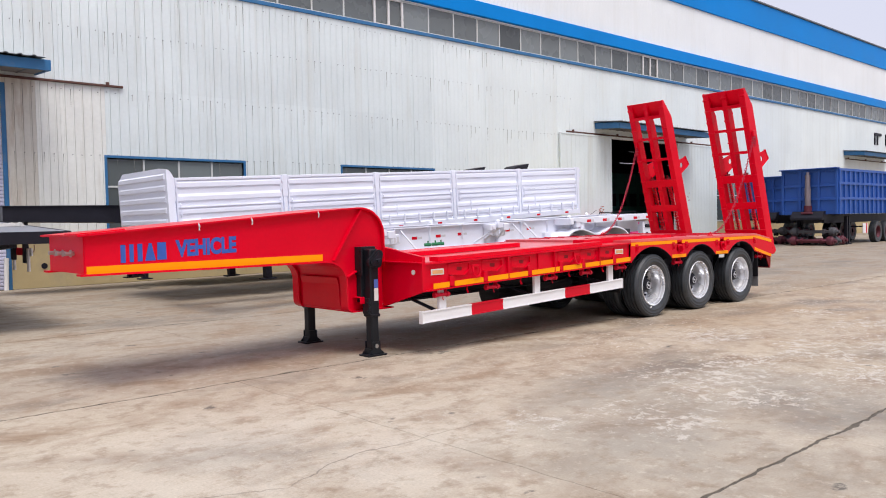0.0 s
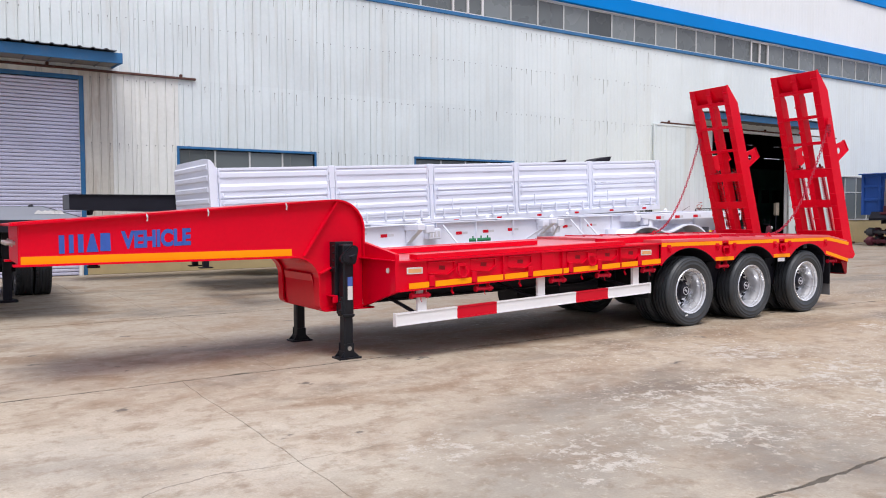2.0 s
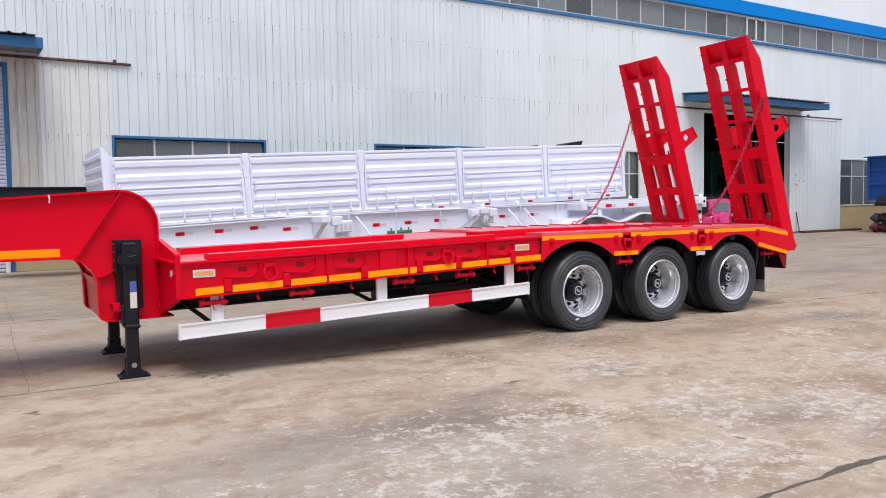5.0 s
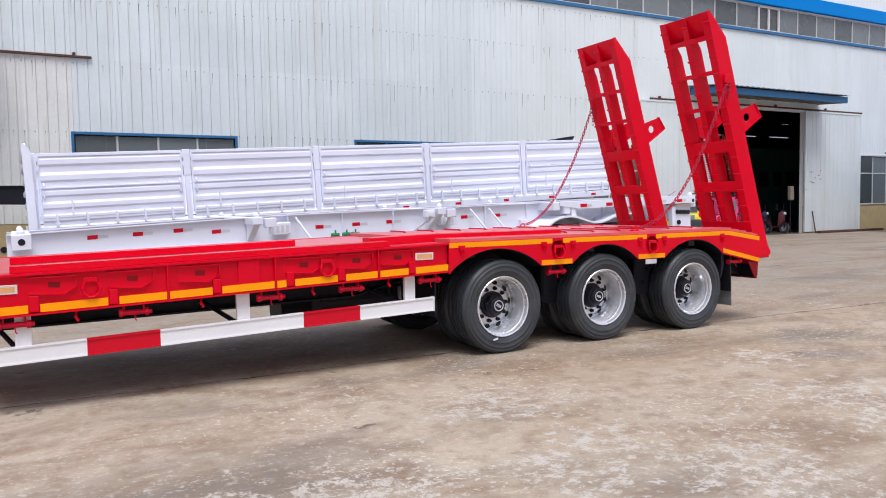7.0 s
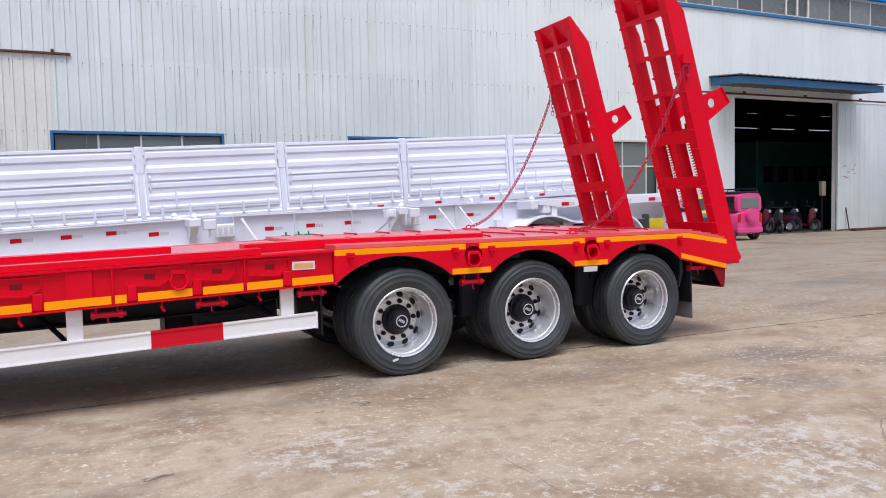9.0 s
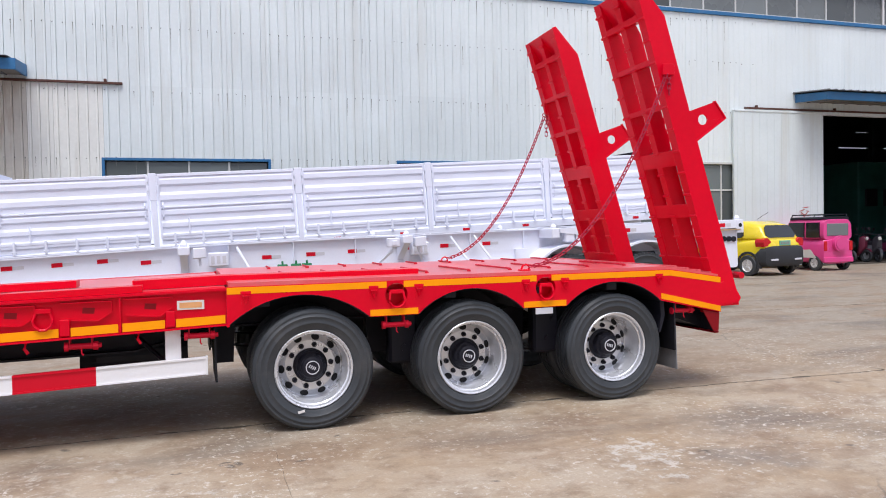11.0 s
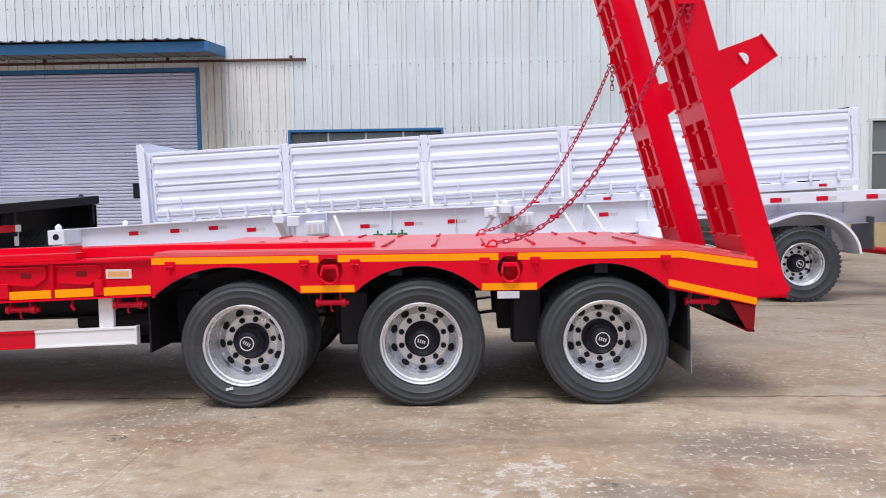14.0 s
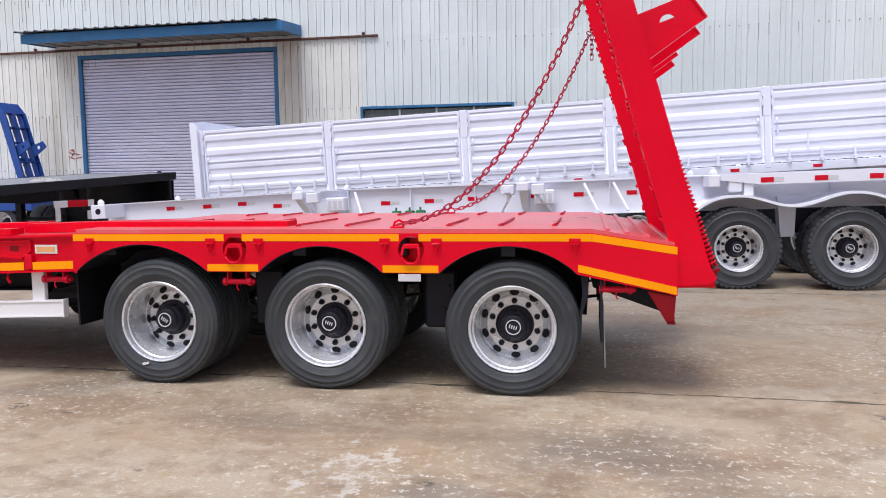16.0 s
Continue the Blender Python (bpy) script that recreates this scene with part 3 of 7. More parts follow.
parapet = single("parapet", bm, BLUE_BAND, "bright blue steel parapet along the roof edge", "parapet", kind="structure")
bm = B()
box(bm, X0, X1, WY - 0.18, WY + 0.1, 13.98, 14.08, 0.02)
coping = single("coping", bm, ROOF, "dark grey metal coping on the parapet", "coping", kind="structure")
bm = B()
box(bm, 6.0, 112, WY - 0.09, WY, 8.30, 8.42, 0.01)
sill_strip = single("sill", bm, BLUE_TRIM, "dull blue sill under the long window strip", "sill", kind="structure")


def window(x0, x1, z0, z1, n, label, frame_mat, mid=None, name="window_1"):
    """A glazed opening: frame, mullions, an optional transom, and one pane a bay, set back in the wall."""
    w = thing(name, ((x0 + x1) / 2, WY, z0), label, "window", kind="structure")
    bm = B()
    for a, b, lo, hi in ((x0 - 0.07, x0, z0 - 0.07, z1 + 0.07), (x1, x1 + 0.07, z0 - 0.07, z1 + 0.07), (x0, x1, z1, z1 + 0.07), (x0, x1, z0 - 0.07, z0)):
        box(bm, a, b, WY - 0.058, WY + 0.06, lo, hi, 0.005)
    part("window_frame", bm, frame_mat, w)
    step = (x1 - x0) / n
    rows = [(z0, z1)] if mid is None else [(z0, mid), (mid, z1)]
    for i in range(1, n):
        bm = B()
        box(bm, x0 + i * step - 0.025, x0 + i * step + 0.025, WY + 0.0, WY + 0.06, z0, z1, 0.004)
        part("mullion", bm, FRAME_W, w)
    if mid is not None:
        bm = B()
        box(bm, x0, x1, WY + 0.003, WY + 0.057, mid - 0.025, mid + 0.025, 0.004)
        part("transom", bm, FRAME_W, w)
    for i in range(n):
        for lo, hi in rows:
            bm = B()
            box(bm, x0 + i * step + 0.027, x0 + (i + 1) * step - 0.027, WY + 0.025, WY + 0.033, lo + 0.027, hi - 0.027)
            part("pane", bm, PANE, w)
    return w


for i, k in enumerate((1, 2, 3, 5, 6)):
    a, b, lo, hi = OPEN[k]
    plain = k > 2
    window(a, b, lo, hi, 4, "four-light workshop window in a pale frame" if plain else "four-light workshop window in a dull blue frame", FRAME_W if plain else BLUE_TRIM, 2.62, "window_%d" % (i + 1))

# the long window strip under the fascia
high = thing("window_6", (20, WY, 8.42), "long strip of grey factory panes under the fascia", "window", kind="structure")
N_BAY = 84
STEP = 1.2585
BAY0 = 6.0 + 0.22 - STEP
bm = B()
for lo, hi in ((8.42, 8.47), (9.37, 9.42)):
    box(bm, 6.0, 112.0, WY + 0.0, WY + 0.06, lo, hi, 0.004)
part("window_frame", bm, FRAME_W, high)
for i in range(N_BAY + 1):
    x = BAY0 + i * STEP
    bm = B()
    box(bm, x - 0.03, x + 0.03, WY - 0.003, WY + 0.063, 8.42, 9.42, 0.004)
    part("mullion", bm, FRAME_W, high)
    if i < N_BAY:
        bm = B()
        box(bm, x + 0.03, x + STEP - 0.03, WY + 0.025, WY + 0.033, 8.47, 9.37)
        part("pane", bm, PANE_HIGH, high)
for i in (9, 22):
    x = BAY0 + i * STEP
    s = B()
    for a, b, lo, hi in ((x - 0.03, x + 0.05, 8.40, 9.40), (x + STEP / 2 - 0.04, x + STEP / 2 + 0.04, 8.40, 9.40), (x + STEP - 0.05, x + STEP + 0.03, 8.40, 9.40), (x, x + STEP, 8.38, 8.46), (x, x + STEP, 9.34, 9.42)):
        box(s, a, b, WY - 0.05, WY + 0.02, lo, hi, 0.005)
    part("sash", s, WHITE_LABEL, high, "white opening sash")

# roller shutter
sh = thing("door_1", (1.7, WY, 0), "closed grey-lilac roller shutter in a blue frame", "roller shutter", kind="structure")
a, b, lo, hi = OPEN[0]
bm = B()
box(bm, a - 0.11, a, WY - 0.065, WY + 0.10, 0, hi + 0.11, 0.01)
box(bm, b, b + 0.11, WY - 0.065, WY + 0.10, 0, hi + 0.11, 0.01)
box(bm, a, b, WY - 0.065, WY + 0.10, hi, hi + 0.11, 0.01)
part("door_frame", bm, BLUE_TRIM, sh)
SLAT = 0.092
bm = B()
prism(bm, [(WY + 0.034, 0.004), (WY + 0.014, 0.018), (WY + 0.008, 0.045), (WY + 0.014, 0.075), (WY + 0.034, SLAT - 0.004), (WY + 0.06, SLAT - 0.004), (WY + 0.06, 0.004)], a, b, "x")
slat_mesh = mesh_of("slat", bm, SHUTTER, True)
for i in range(int(hi / SLAT)):
    part("slat", slat_mesh, SHUTTER, sh, at=pose(0, 0, i * SLAT))


def canopy(x0, x1, name_label, lift=0.0):
    """Sloped sheet-metal canopy: blue edge boards, plain soffit, corrugated sheet on top."""
    c = thing("canopy", ((x0 + x1) / 2, WY, 5.3), name_label, "canopy")
    y0 = 20.2
    bm = B()
    box(bm, x0, x1, y0, y0 + 0.05, 5.32, 5.58, 0.008)
    part("front_board", bm, BLUE_TRIM, c, "blue painted edge board")
    for x in (x0, x1 - 0.05):
        bm = B()
        prism(bm, [(y0 + 0.05, 5.33), (WY - 0.03, 5.42), (WY - 0.03, 5.70), (y0 + 0.05, 5.57)], x, x + 0.05, "x")
        part("side_board", bm, BLUE_TRIM, c)
    bm = B()
    prism(bm, [(y0 + 0.05, 5.36), (WY - 0.03, 5.45), (WY - 0.03, 5.48), (y0 + 0.05, 5.39)], x0 + 0.05, x1 - 0.05, "x")
    part("soffit", bm, SOFFIT, c)
    bm = B()
    n = int((x1 - x0 + 0.2) / 0.30)
    line = []
    for i in range(n):
        x = x0 - 0.1 + i * 0.30
        line += [(x, 0.0), (x + 0.03, 0.028), (x + 0.08, 0.028), (x + 0.11, 0.0)]
    line.append((x0 - 0.1 + n * 0.30, 0.0))
    prism(bm, line + [(x, z - 0.012) for x, z in line[::-1]], 0, 1.55, "y", Matrix.Translation((0, y0 - 0.14, 5.61)) @ Matrix.Rotation(radians(5.3), 4, "X"))
    part("roof_sheet", bm, ROOF, c, "dark corrugated sheet")
    for o in c.children:
        o.location.z += lift
    for x in np.arange(x0 + 0.5, x1 - 0.1, 0.55):
        bm = B()
        prism(bm, [(y0 + 0.06, 5.345 + lift), (WY - 0.04, 5.430 + lift), (WY - 0.04, 5.450 + lift), (y0 + 0.06, 5.365 + lift)], x - 0.02, x + 0.02, "x")
        part("soffit_batten", bm, ROOF, c)
    return c


canopy(-2.1, 5.45, "blue-edged sheet canopy over the roller shutter")
canopy(28.75, 36.55, "blue-edged sheet canopy over the open hall door", 0.15)
canopy(57.4, 65.3, "blue-edged sheet canopy over the far hall door", 0.15)

# sliding doors of the open doorway
for x0, x1, lab in ((26.15, DOOR_L, "cream ribbed sliding door pushed open beside the doorway"), (DOOR_R, 39.45, "cream ribbed sliding door pushed open, scuffed with red paint")):
    d = thing("sliding_door", ((x0 + x1) / 2, WY - 0.12, 0.05), lab, "sliding door")
    bm = B()
    box(bm, x0, x1, WY - 0.13, WY - 0.07, 0.06, 5.22, 0.006)
    part("door_leaf", bm, WALL, d)
    bm = B()
    for i in range(int((x1 - x0) / 0.3)):
        box(bm, x0 + 0.12 + i * 0.3, x0 + 0.15 + i * 0.3, WY - 0.142, WY - 0.13, 0.1, 5.18, 0.004)
    part("rib", bm, WALL, d, kind="stuff")
    bm = B()
    for a, b, lo, hi in ((x0 - 0.03, x0 + 0.03, 0.06, 5.25), (x1 - 0.03, x1 + 0.03, 0.06, 5.25), (x0, x1, 5.2, 5.26)):
        box(bm, a, b, WY - 0.15, WY - 0.065, lo, hi, 0.006)
    part("edge_frame", bm, WALL, d)
for x0, x1 in ((26.6, 39.6), (-6.5, 7.6), (57.6, 67)):
    r = thing("door_track", ((x0 + x1) / 2, WY - 0.06, 5.3), "rusty steel sliding-door track on the wall", "door track")
    bm = B()
    box(bm, x0, x1, WY - 0.12, WY - 0.062, 5.295, 5.355, 0.008)
    part("rail", bm, RUST, r)
    for x in np.arange(x0 + 0.5, x1, 3.3):
        bm = B()
        box(bm, x - 0.035, x + 0.035, WY - 0.12, WY - 0.03, 5.355, 5.43, 0.01)
        part("bracket", bm, RUST, r)

# dark things just inside the open doorway
m = thing("machine", (42, 30, 0), "dark green workshop machine standing in the hall", "machine")
bm = B()
box(bm, 39.0, 46.0, 28.6, 31.5, 0.013, 4.3, 0.05)
part("housing", bm, GREEN_IN, m)
for i in range(6):
    bm = B()
    box(bm, 39.4 + i * 1.1, 40.1 + i * 1.1, 28.52, 28.6, 2.2, 3.0, 0.02)
    part("hatch", bm, BLACK, m)
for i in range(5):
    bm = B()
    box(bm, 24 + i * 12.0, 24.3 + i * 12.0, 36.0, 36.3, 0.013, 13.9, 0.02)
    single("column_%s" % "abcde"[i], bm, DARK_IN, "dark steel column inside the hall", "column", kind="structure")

# ---- signs on the far wall: bars that stand for characters ----
sg = thing("wall_sign", (65, WY, 7), "dark raised characters along the far wall", "sign")
for i in range(5):
    bm = B()
    box(bm, 63.2 + i * 2.3, 63.35 + i * 2.3, WY - 0.10, WY - 0.02, 6.6, 7.5, 0.01)
    box(bm, 63.35 + i * 2.3, 64.6 + i * 2.3, WY - 0.10, WY - 0.02, 7.3, 7.5, 0.01)
    box(bm, 63.7 + i * 2.3, 63.9 + i * 2.3, WY - 0.098, WY - 0.022, 6.6, 7.3, 0.01)
    part("character", bm, BLACK, sg)

# ---- wheels ----
WHEELS = {}


def wheel_meshes(R, W, rim_r, lugs):
    """Meshes of one wheel about its own axis y; the outer face looks to -y."""
    key = (R, W, rim_r, lugs)
    if key in WHEELS:
        return WHEELS[key]
    h = W / 2
    # tyre with a rounded shoulder, sidewall ribs and tread grooves
    prof = [(rim_r + 0.002, -h * 0.80), (rim_r + 0.012, -h * 0.90), (rim_r + 0.03, -h * 0.97), (rim_r + 0.06, -h * 1.02), (rim_r + 0.064, -h * 1.045), (rim_r + 0.072, -h * 1.045), (rim_r + 0.076, -h * 1.03),
            (R - 0.07, -h * 1.03), (R - 0.066, -h * 1.05), (R - 0.058, -h * 1.05), (R - 0.054, -h * 1.02), (R - 0.038, -h * 0.99), (R - 0.034, -h * 1.005), (R - 0.026, -h * 1.0), (R - 0.022, -h * 0.95), (R - 0.008, -h * 0.86)]
    tread = []
    for g in (-0.58, -0.2, 0.2, 0.58):
        tread += [(R, h * (g - 0.075)), (R - 0.017, h * (g - 0.055)), (R - 0.017, h * (g + 0.055)), (R, h * (g + 0.075))]
    full = prof + [(R - 0.001, -h * 0.8)] + tread + [(R - 0.001, h * 0.8)] + [(r, -y) for r, y in prof[::-1]]
    bm = B()
    lathe(bm, full, 64, True)
    if lugs:
        for k in range(46):
            for s in (-1, 1):
                box(bm, -0.022, 0.022, s * h * 0.62, s * h * 1.0, R - 0.03, R + 0.003, 0.004, Matrix.Rotation(2 * math.pi * (k + (s > 0) * 0.5) / 46, 4, "Y"))
    tyre = mesh_of("tyre", bm, RUBBER, True)
    # rim: flange, drop barrel and the dished disc
    yo, yd = -h * 0.86, 0.1125
    bm = B()
    lathe(bm, [(rim_r + 0.004, yo + 0.012), (rim_r + 0.009, yo - 0.008), (rim_r + 0.002, yo - 0.016), (rim_r - 0.010, yo - 0.010), (rim_r - 0.014, yo + 0.006), (rim_r - 0.016, yo + 0.028), (rim_r - 0.024, yo + 0.034), (rim_r - 0.027, yo + 0.075), (rim_r - 0.036, yo + 0.088),
               (rim_r - 0.040, 0.098), (0.255, 0.124), (0.251, 0.126), (0.203, 0.099), (0.199, 0.095), (0.12, 0.095), (0.12, 0.128), (rim_r - 0.045, 0.130), (rim_r - 0.02, h * 0.88), (rim_r + 0.004, h * 0.86)], 56)
    rim = mesh_of("rim", bm, RIM, True)
    # one hand hole of the disc's slope: a near-black disc painting the hole's shade
    bm = B()
    prism(bm, arc(0, 0, 0.033, 0.027, 0, 360, 16)[:-1], -0.003, 0.006, "y")
    holes = mesh_of("hand_hole", bm, RIM_DARK)
    # hub with a domed cap
    bm = B()
    lathe(bm, [(0.136, 0.096), (0.136, 0.074), (0.126, 0.068), (0.116, 0.062), (0.112, 0.022), (0.104, 0.010), (0.090, -0.002), (0.086, -0.024), (0.076, -0.035), (0.060, -0.039), (0, -0.040)], 32)
    for k in range(8):
        box(bm, -0.008, 0.008, 0.006, 0.03, 0.098, 0.108, 0.002, Matrix.Rotation(2 * math.pi * k / 8, 4, "Y"))
    hub = mesh_of("hub", bm, BLACK, True)
    bm = B()
    lathe(bm, [(0.054, -0.037), (0.054, -0.046), (0.047, -0.046), (0.047, -0.037)], 28, True)
    for k in range(4):
        box(bm, -0.030 + k * 0.016, -0.022 + k * 0.016, -0.045, -0.039, -0.013, 0.013, 0.001)
    badge = mesh_of("cap_badge", bm, SILVER)
    bm = B()
    lathe(bm, [(0.022, 0), (0.022, -0.010), (0.016, -0.012), (0.016, -0.034), (0.008, -0.045), (0, -0.045)], 8)
    nut = mesh_of("wheel_nut", bm, BLACK)
    WHEELS[key] = tyre, rim, holes, hub, badge, nut, yd
    return WHEELS[key]


def wheel(parent, x, y, z, R, W, rim_r, side=-1, lugs=False, spin=0.0, plain=False):
    """A wheel at its axle's end. side -1: its outer face looks to -y. plain: a wheel whose face is turned away."""
    tyre, rim, holes, hub, badge, nut, yd = wheel_meshes(R, W, rim_r, lugs)
    w = part("wheel", hub, BLACK, parent, at=pose(x, y, z, 0, spin, 0) if side < 0 else pose(x, y, z, 0, 0, 180) @ pose(0, 0, 0, 0, spin, 0))
    part("tyre", tyre, RUBBER, w, "black radial tyre with a dusty sidewall")
    part("rim", rim, RIM, w, "silver painted steel rim")
    if plain:
        return w
    for k in range(10):
        part("hand_hole", holes, RIM_DARK, w, at=Matrix.Rotation(2 * math.pi * (k + 0.5) / 10, 4, "Y") @ Matrix.Translation((0, yd - 0.001, 0.227)) @ Matrix.Rotation(radians(-29), 4, "X"))
    part("cap_badge", badge, SILVER, w)
    for k in range(10):
        a = 2 * math.pi * k / 10
        part("wheel_nut", nut, BLACK, w, at=pose(0.1675 * math.cos(a), 0.095, 0.1675 * math.sin(a)))
    return w


# ---- the red low-bed trailer ----
YN, YF = 6.40, 8.90
YC = (YN + YF) / 2
GN, GF = 7.12, 8.18                    # gooseneck's two sides
AXLES = (9.925, 11.232, 12.575)
red = thing("lowbed_trailer", (9.0, YC, 0), "bright red three-axle low-bed trailer with raised loading ramps", "trailer")


def bed_z(x):
    """Top of the load bed: the front part leans down a little towards the gooseneck."""
    return 1.13 if x > 9.28 else 1.13 - (9.28 - x) * 0.0245


# gooseneck: closed box with flanges
top_line = [(2.09, 1.435), (4.20, 1.602), (4.99, 1.660)] + arc(5.035, 1.350, 0.318, 0.310, 88, 0, 10) + [(5.353, 1.0), (5.353, 0.510)]
low_line = [(2.09, 1.082), (4.57, 1.075)] + arc(4.57, 0.82, 0.262, 0.255, 86, 6, 9) + [(4.836, 0.57)] + arc(4.894, 0.566, 0.058, 0.058, 180, 262, 5)
bm = B()
prism(bm, top_line + low_line[::-1], GN, GN + 0.014)
part("gooseneck_web", bm, RED, red)
bm = B()
prism(bm, top_line + low_line[::-1], GF - 0.014, GF)
part("gooseneck_web", bm, RED, red)
bm = B()
strip(bm, [(2.02, 1.4295)] + top_line[:-1], 0.018, GN - 0.050, GF + 0.050)
part("gooseneck_flange", bm, RED, red, "red top flange plate")
for ya, yb in ((GN - 0.050, GN + 0.085), (GF - 0.085, GF + 0.050)):
    bm = B()
    strip(bm, [(2.04, 1.0822)] + low_line, 0.018, ya, yb)
    part("gooseneck_flange", bm, RED, red)
bm = B()
strip(bm, [(2.10, 1.105), (4.56, 1.098)] + arc(4.57, 0.815, 0.290, 0.282, 86, 6, 9) + [(4.868, 0.515)], 0.012, GN + 0.015, GF - 0.015)
part("neck_sheet", bm, RED, red)
bm = B()
strip(bm, [(4.888, 0.499), (5.47, 0.503)], 0.016, GN - 0.052, GF + 0.052)
part("neck_foot_plate", bm, RED, red)
bm = B()
box(bm, 2.082, 2.098, GN + 0.015, GF - 0.015, 1.09, 1.430, 0.003)
part("front_plate", bm, RED, red)
bm = B()
prism(bm, [(2.04, 1.439), (2.46, 1.472), (2.46, 1.484), (2.04, 1.451)], GN + 0.05, GN + 0.40)
part("hatch_plate", bm, RED, red)
for y in (GN + 0.28, GN + 0.52, GN + 0.76):
    bm = B()
    rod(bm, (2.082, y, 1.27), (2.00, y, 1.27), 0.02)
    rod(bm, (2.06, y, 1.27), (2.05, y, 1.27), 0.034)
    part("air_coupling", bm, STEEL, red, "bare metal air couplings")
bm = B()
plate = [(4.858, 0.56), (4.846, 0.80), (4.822, 0.88), (4.816, 0.88), (4.840, 0.80), (4.852, 0.56)]
prism(bm, plate, GN + 0.14, GF - 0.14)
part("access_plate", bm, RED, red, "red access plate on the neck")
bm = B()
strip(bm, [(4.672, 1.085), (5.047, 1.645)], 0.014, GN - 0.046, GN)
strip(bm, [(4.845, 0.892), (5.06, 0.995)], 0.014, GN - 0.046, GN)
part("web_stiffener", bm, RED, red)
for x, z in ((3.12, 1.510), (3.68, 1.555), (4.47, 1.615)):
    bm = B()
    sweep(bm, [(x, GN - 0.046, z + 0.012), (x + 0.008, GN - 0.054, z - 0.02), (x + 0.004, GN - 0.052, z - 0.055)], 0.008, 6)
    part("rope_hook", bm, SILVER, red, "pale silver rope hook")
bm = B()
strip(bm, [(2.10, 1.122), (4.545, 1.124)], 0.070, GN - 0.0025, GN)
part("reflective_strip", bm, ORANGE, red, "orange reflective strip along the gooseneck")
bm = B()
rod(bm, (2.75, YC, 1.11), (2.75, YC, 1.03), 0.045, 16)
part("kingpin", bm, BLACK, red)
bm = B()
rod(bm, (2.75, YC, 1.03), (2.75, YC, 1.01), 0.06, 16)
part("kingpin_flange", bm, BLACK, red)


def lettering(text, x, z, height, width, material, parent, slope, y):
    """Painted letters that stand on a side facing -y."""
    cu = bpy.data.curves.new("letters", "FONT")
    cu.body, cu.size, cu.extrude, cu.offset = text, 1.0, 0.0, 0.05
    tmp = bpy.data.objects.new("letters", cu)
    scene.collection.objects.link(tmp)
    bpy.context.view_layer.update()
    me = bpy.data.meshes.new_from_object(tmp.evaluated_get(bpy.context.evaluated_depsgraph_get()))
    bpy.data.objects.remove(tmp)
    xs, ys = [v.co.x for v in me.vertices], [v.co.y for v in me.vertices]
    sx, sz = width / (max(xs) - min(xs)), height / (max(ys) - min(ys))
    for v in me.vertices:
        u, w = (v.co.x - min(xs)) * sx, (v.co.y - min(ys)) * sz
        v.co = (x + u, y, z + w + u * slope)
    me.materials.clear()
    me.materials.append(material)
    return me


part("lettering", lettering("VEHICLE", 2.905, 1.202, 0.166, 0.625, BLUE_LETTER, red, 0.035, GN - 0.003), BLUE_LETTER, red, "blue painted word VEHICLE")
# maker's name as plain blue shapes
for i, (x, w, tip) in enumerate(((2.395, 0.045, 1.0), (2.475, 0.038, 1.0), (2.548, 0.045, 1.0), (2.615, 0.100, 0.25), (2.728, 0.090, 0.9))):
    bm = B()
    z = 1.176 + (x - 2.39) * 0.04
    k = w * (1 - tip) / 2
    prism(bm, [(x, z), (x + w, z), (x + w - k, z + 0.162), (x + k, z + 0.162)], GN - 0.004, GN - 0.001)
    part("painted_block", bm, BLUE_LETTER, red, "plain blue painted blocks")

# front face of the bed either side of the gooseneck
for s in (0, 1):
    f = (lambda y: y) if s == 0 else (lambda y: 2 * YC - y)
    bm = B()
    prism(bm, [(f(YN), 0.722), (f(GN), 0.515), (f(GN), 1.215), (f(YN + 0.012), 1.108), (f(YN), 1.098)], 5.356, 5.40, "x")
    part("bed_front_plate", bm, RED, red)
    bm = B()
    box(bm, 5.315, 5.355, f(YN), f(GN), 1.036, 1.050, 0.003)
    part("front_flange", bm, RED, red)
    bm = B()
    rod(bm, (5.357, f(YN + 0.15), 0.935), (5.345, f(YN + 0.15), 0.935), 0.028, 14)
    part("marker_lamp", bm, LAMP_W, red, "small clear front marker lamp")

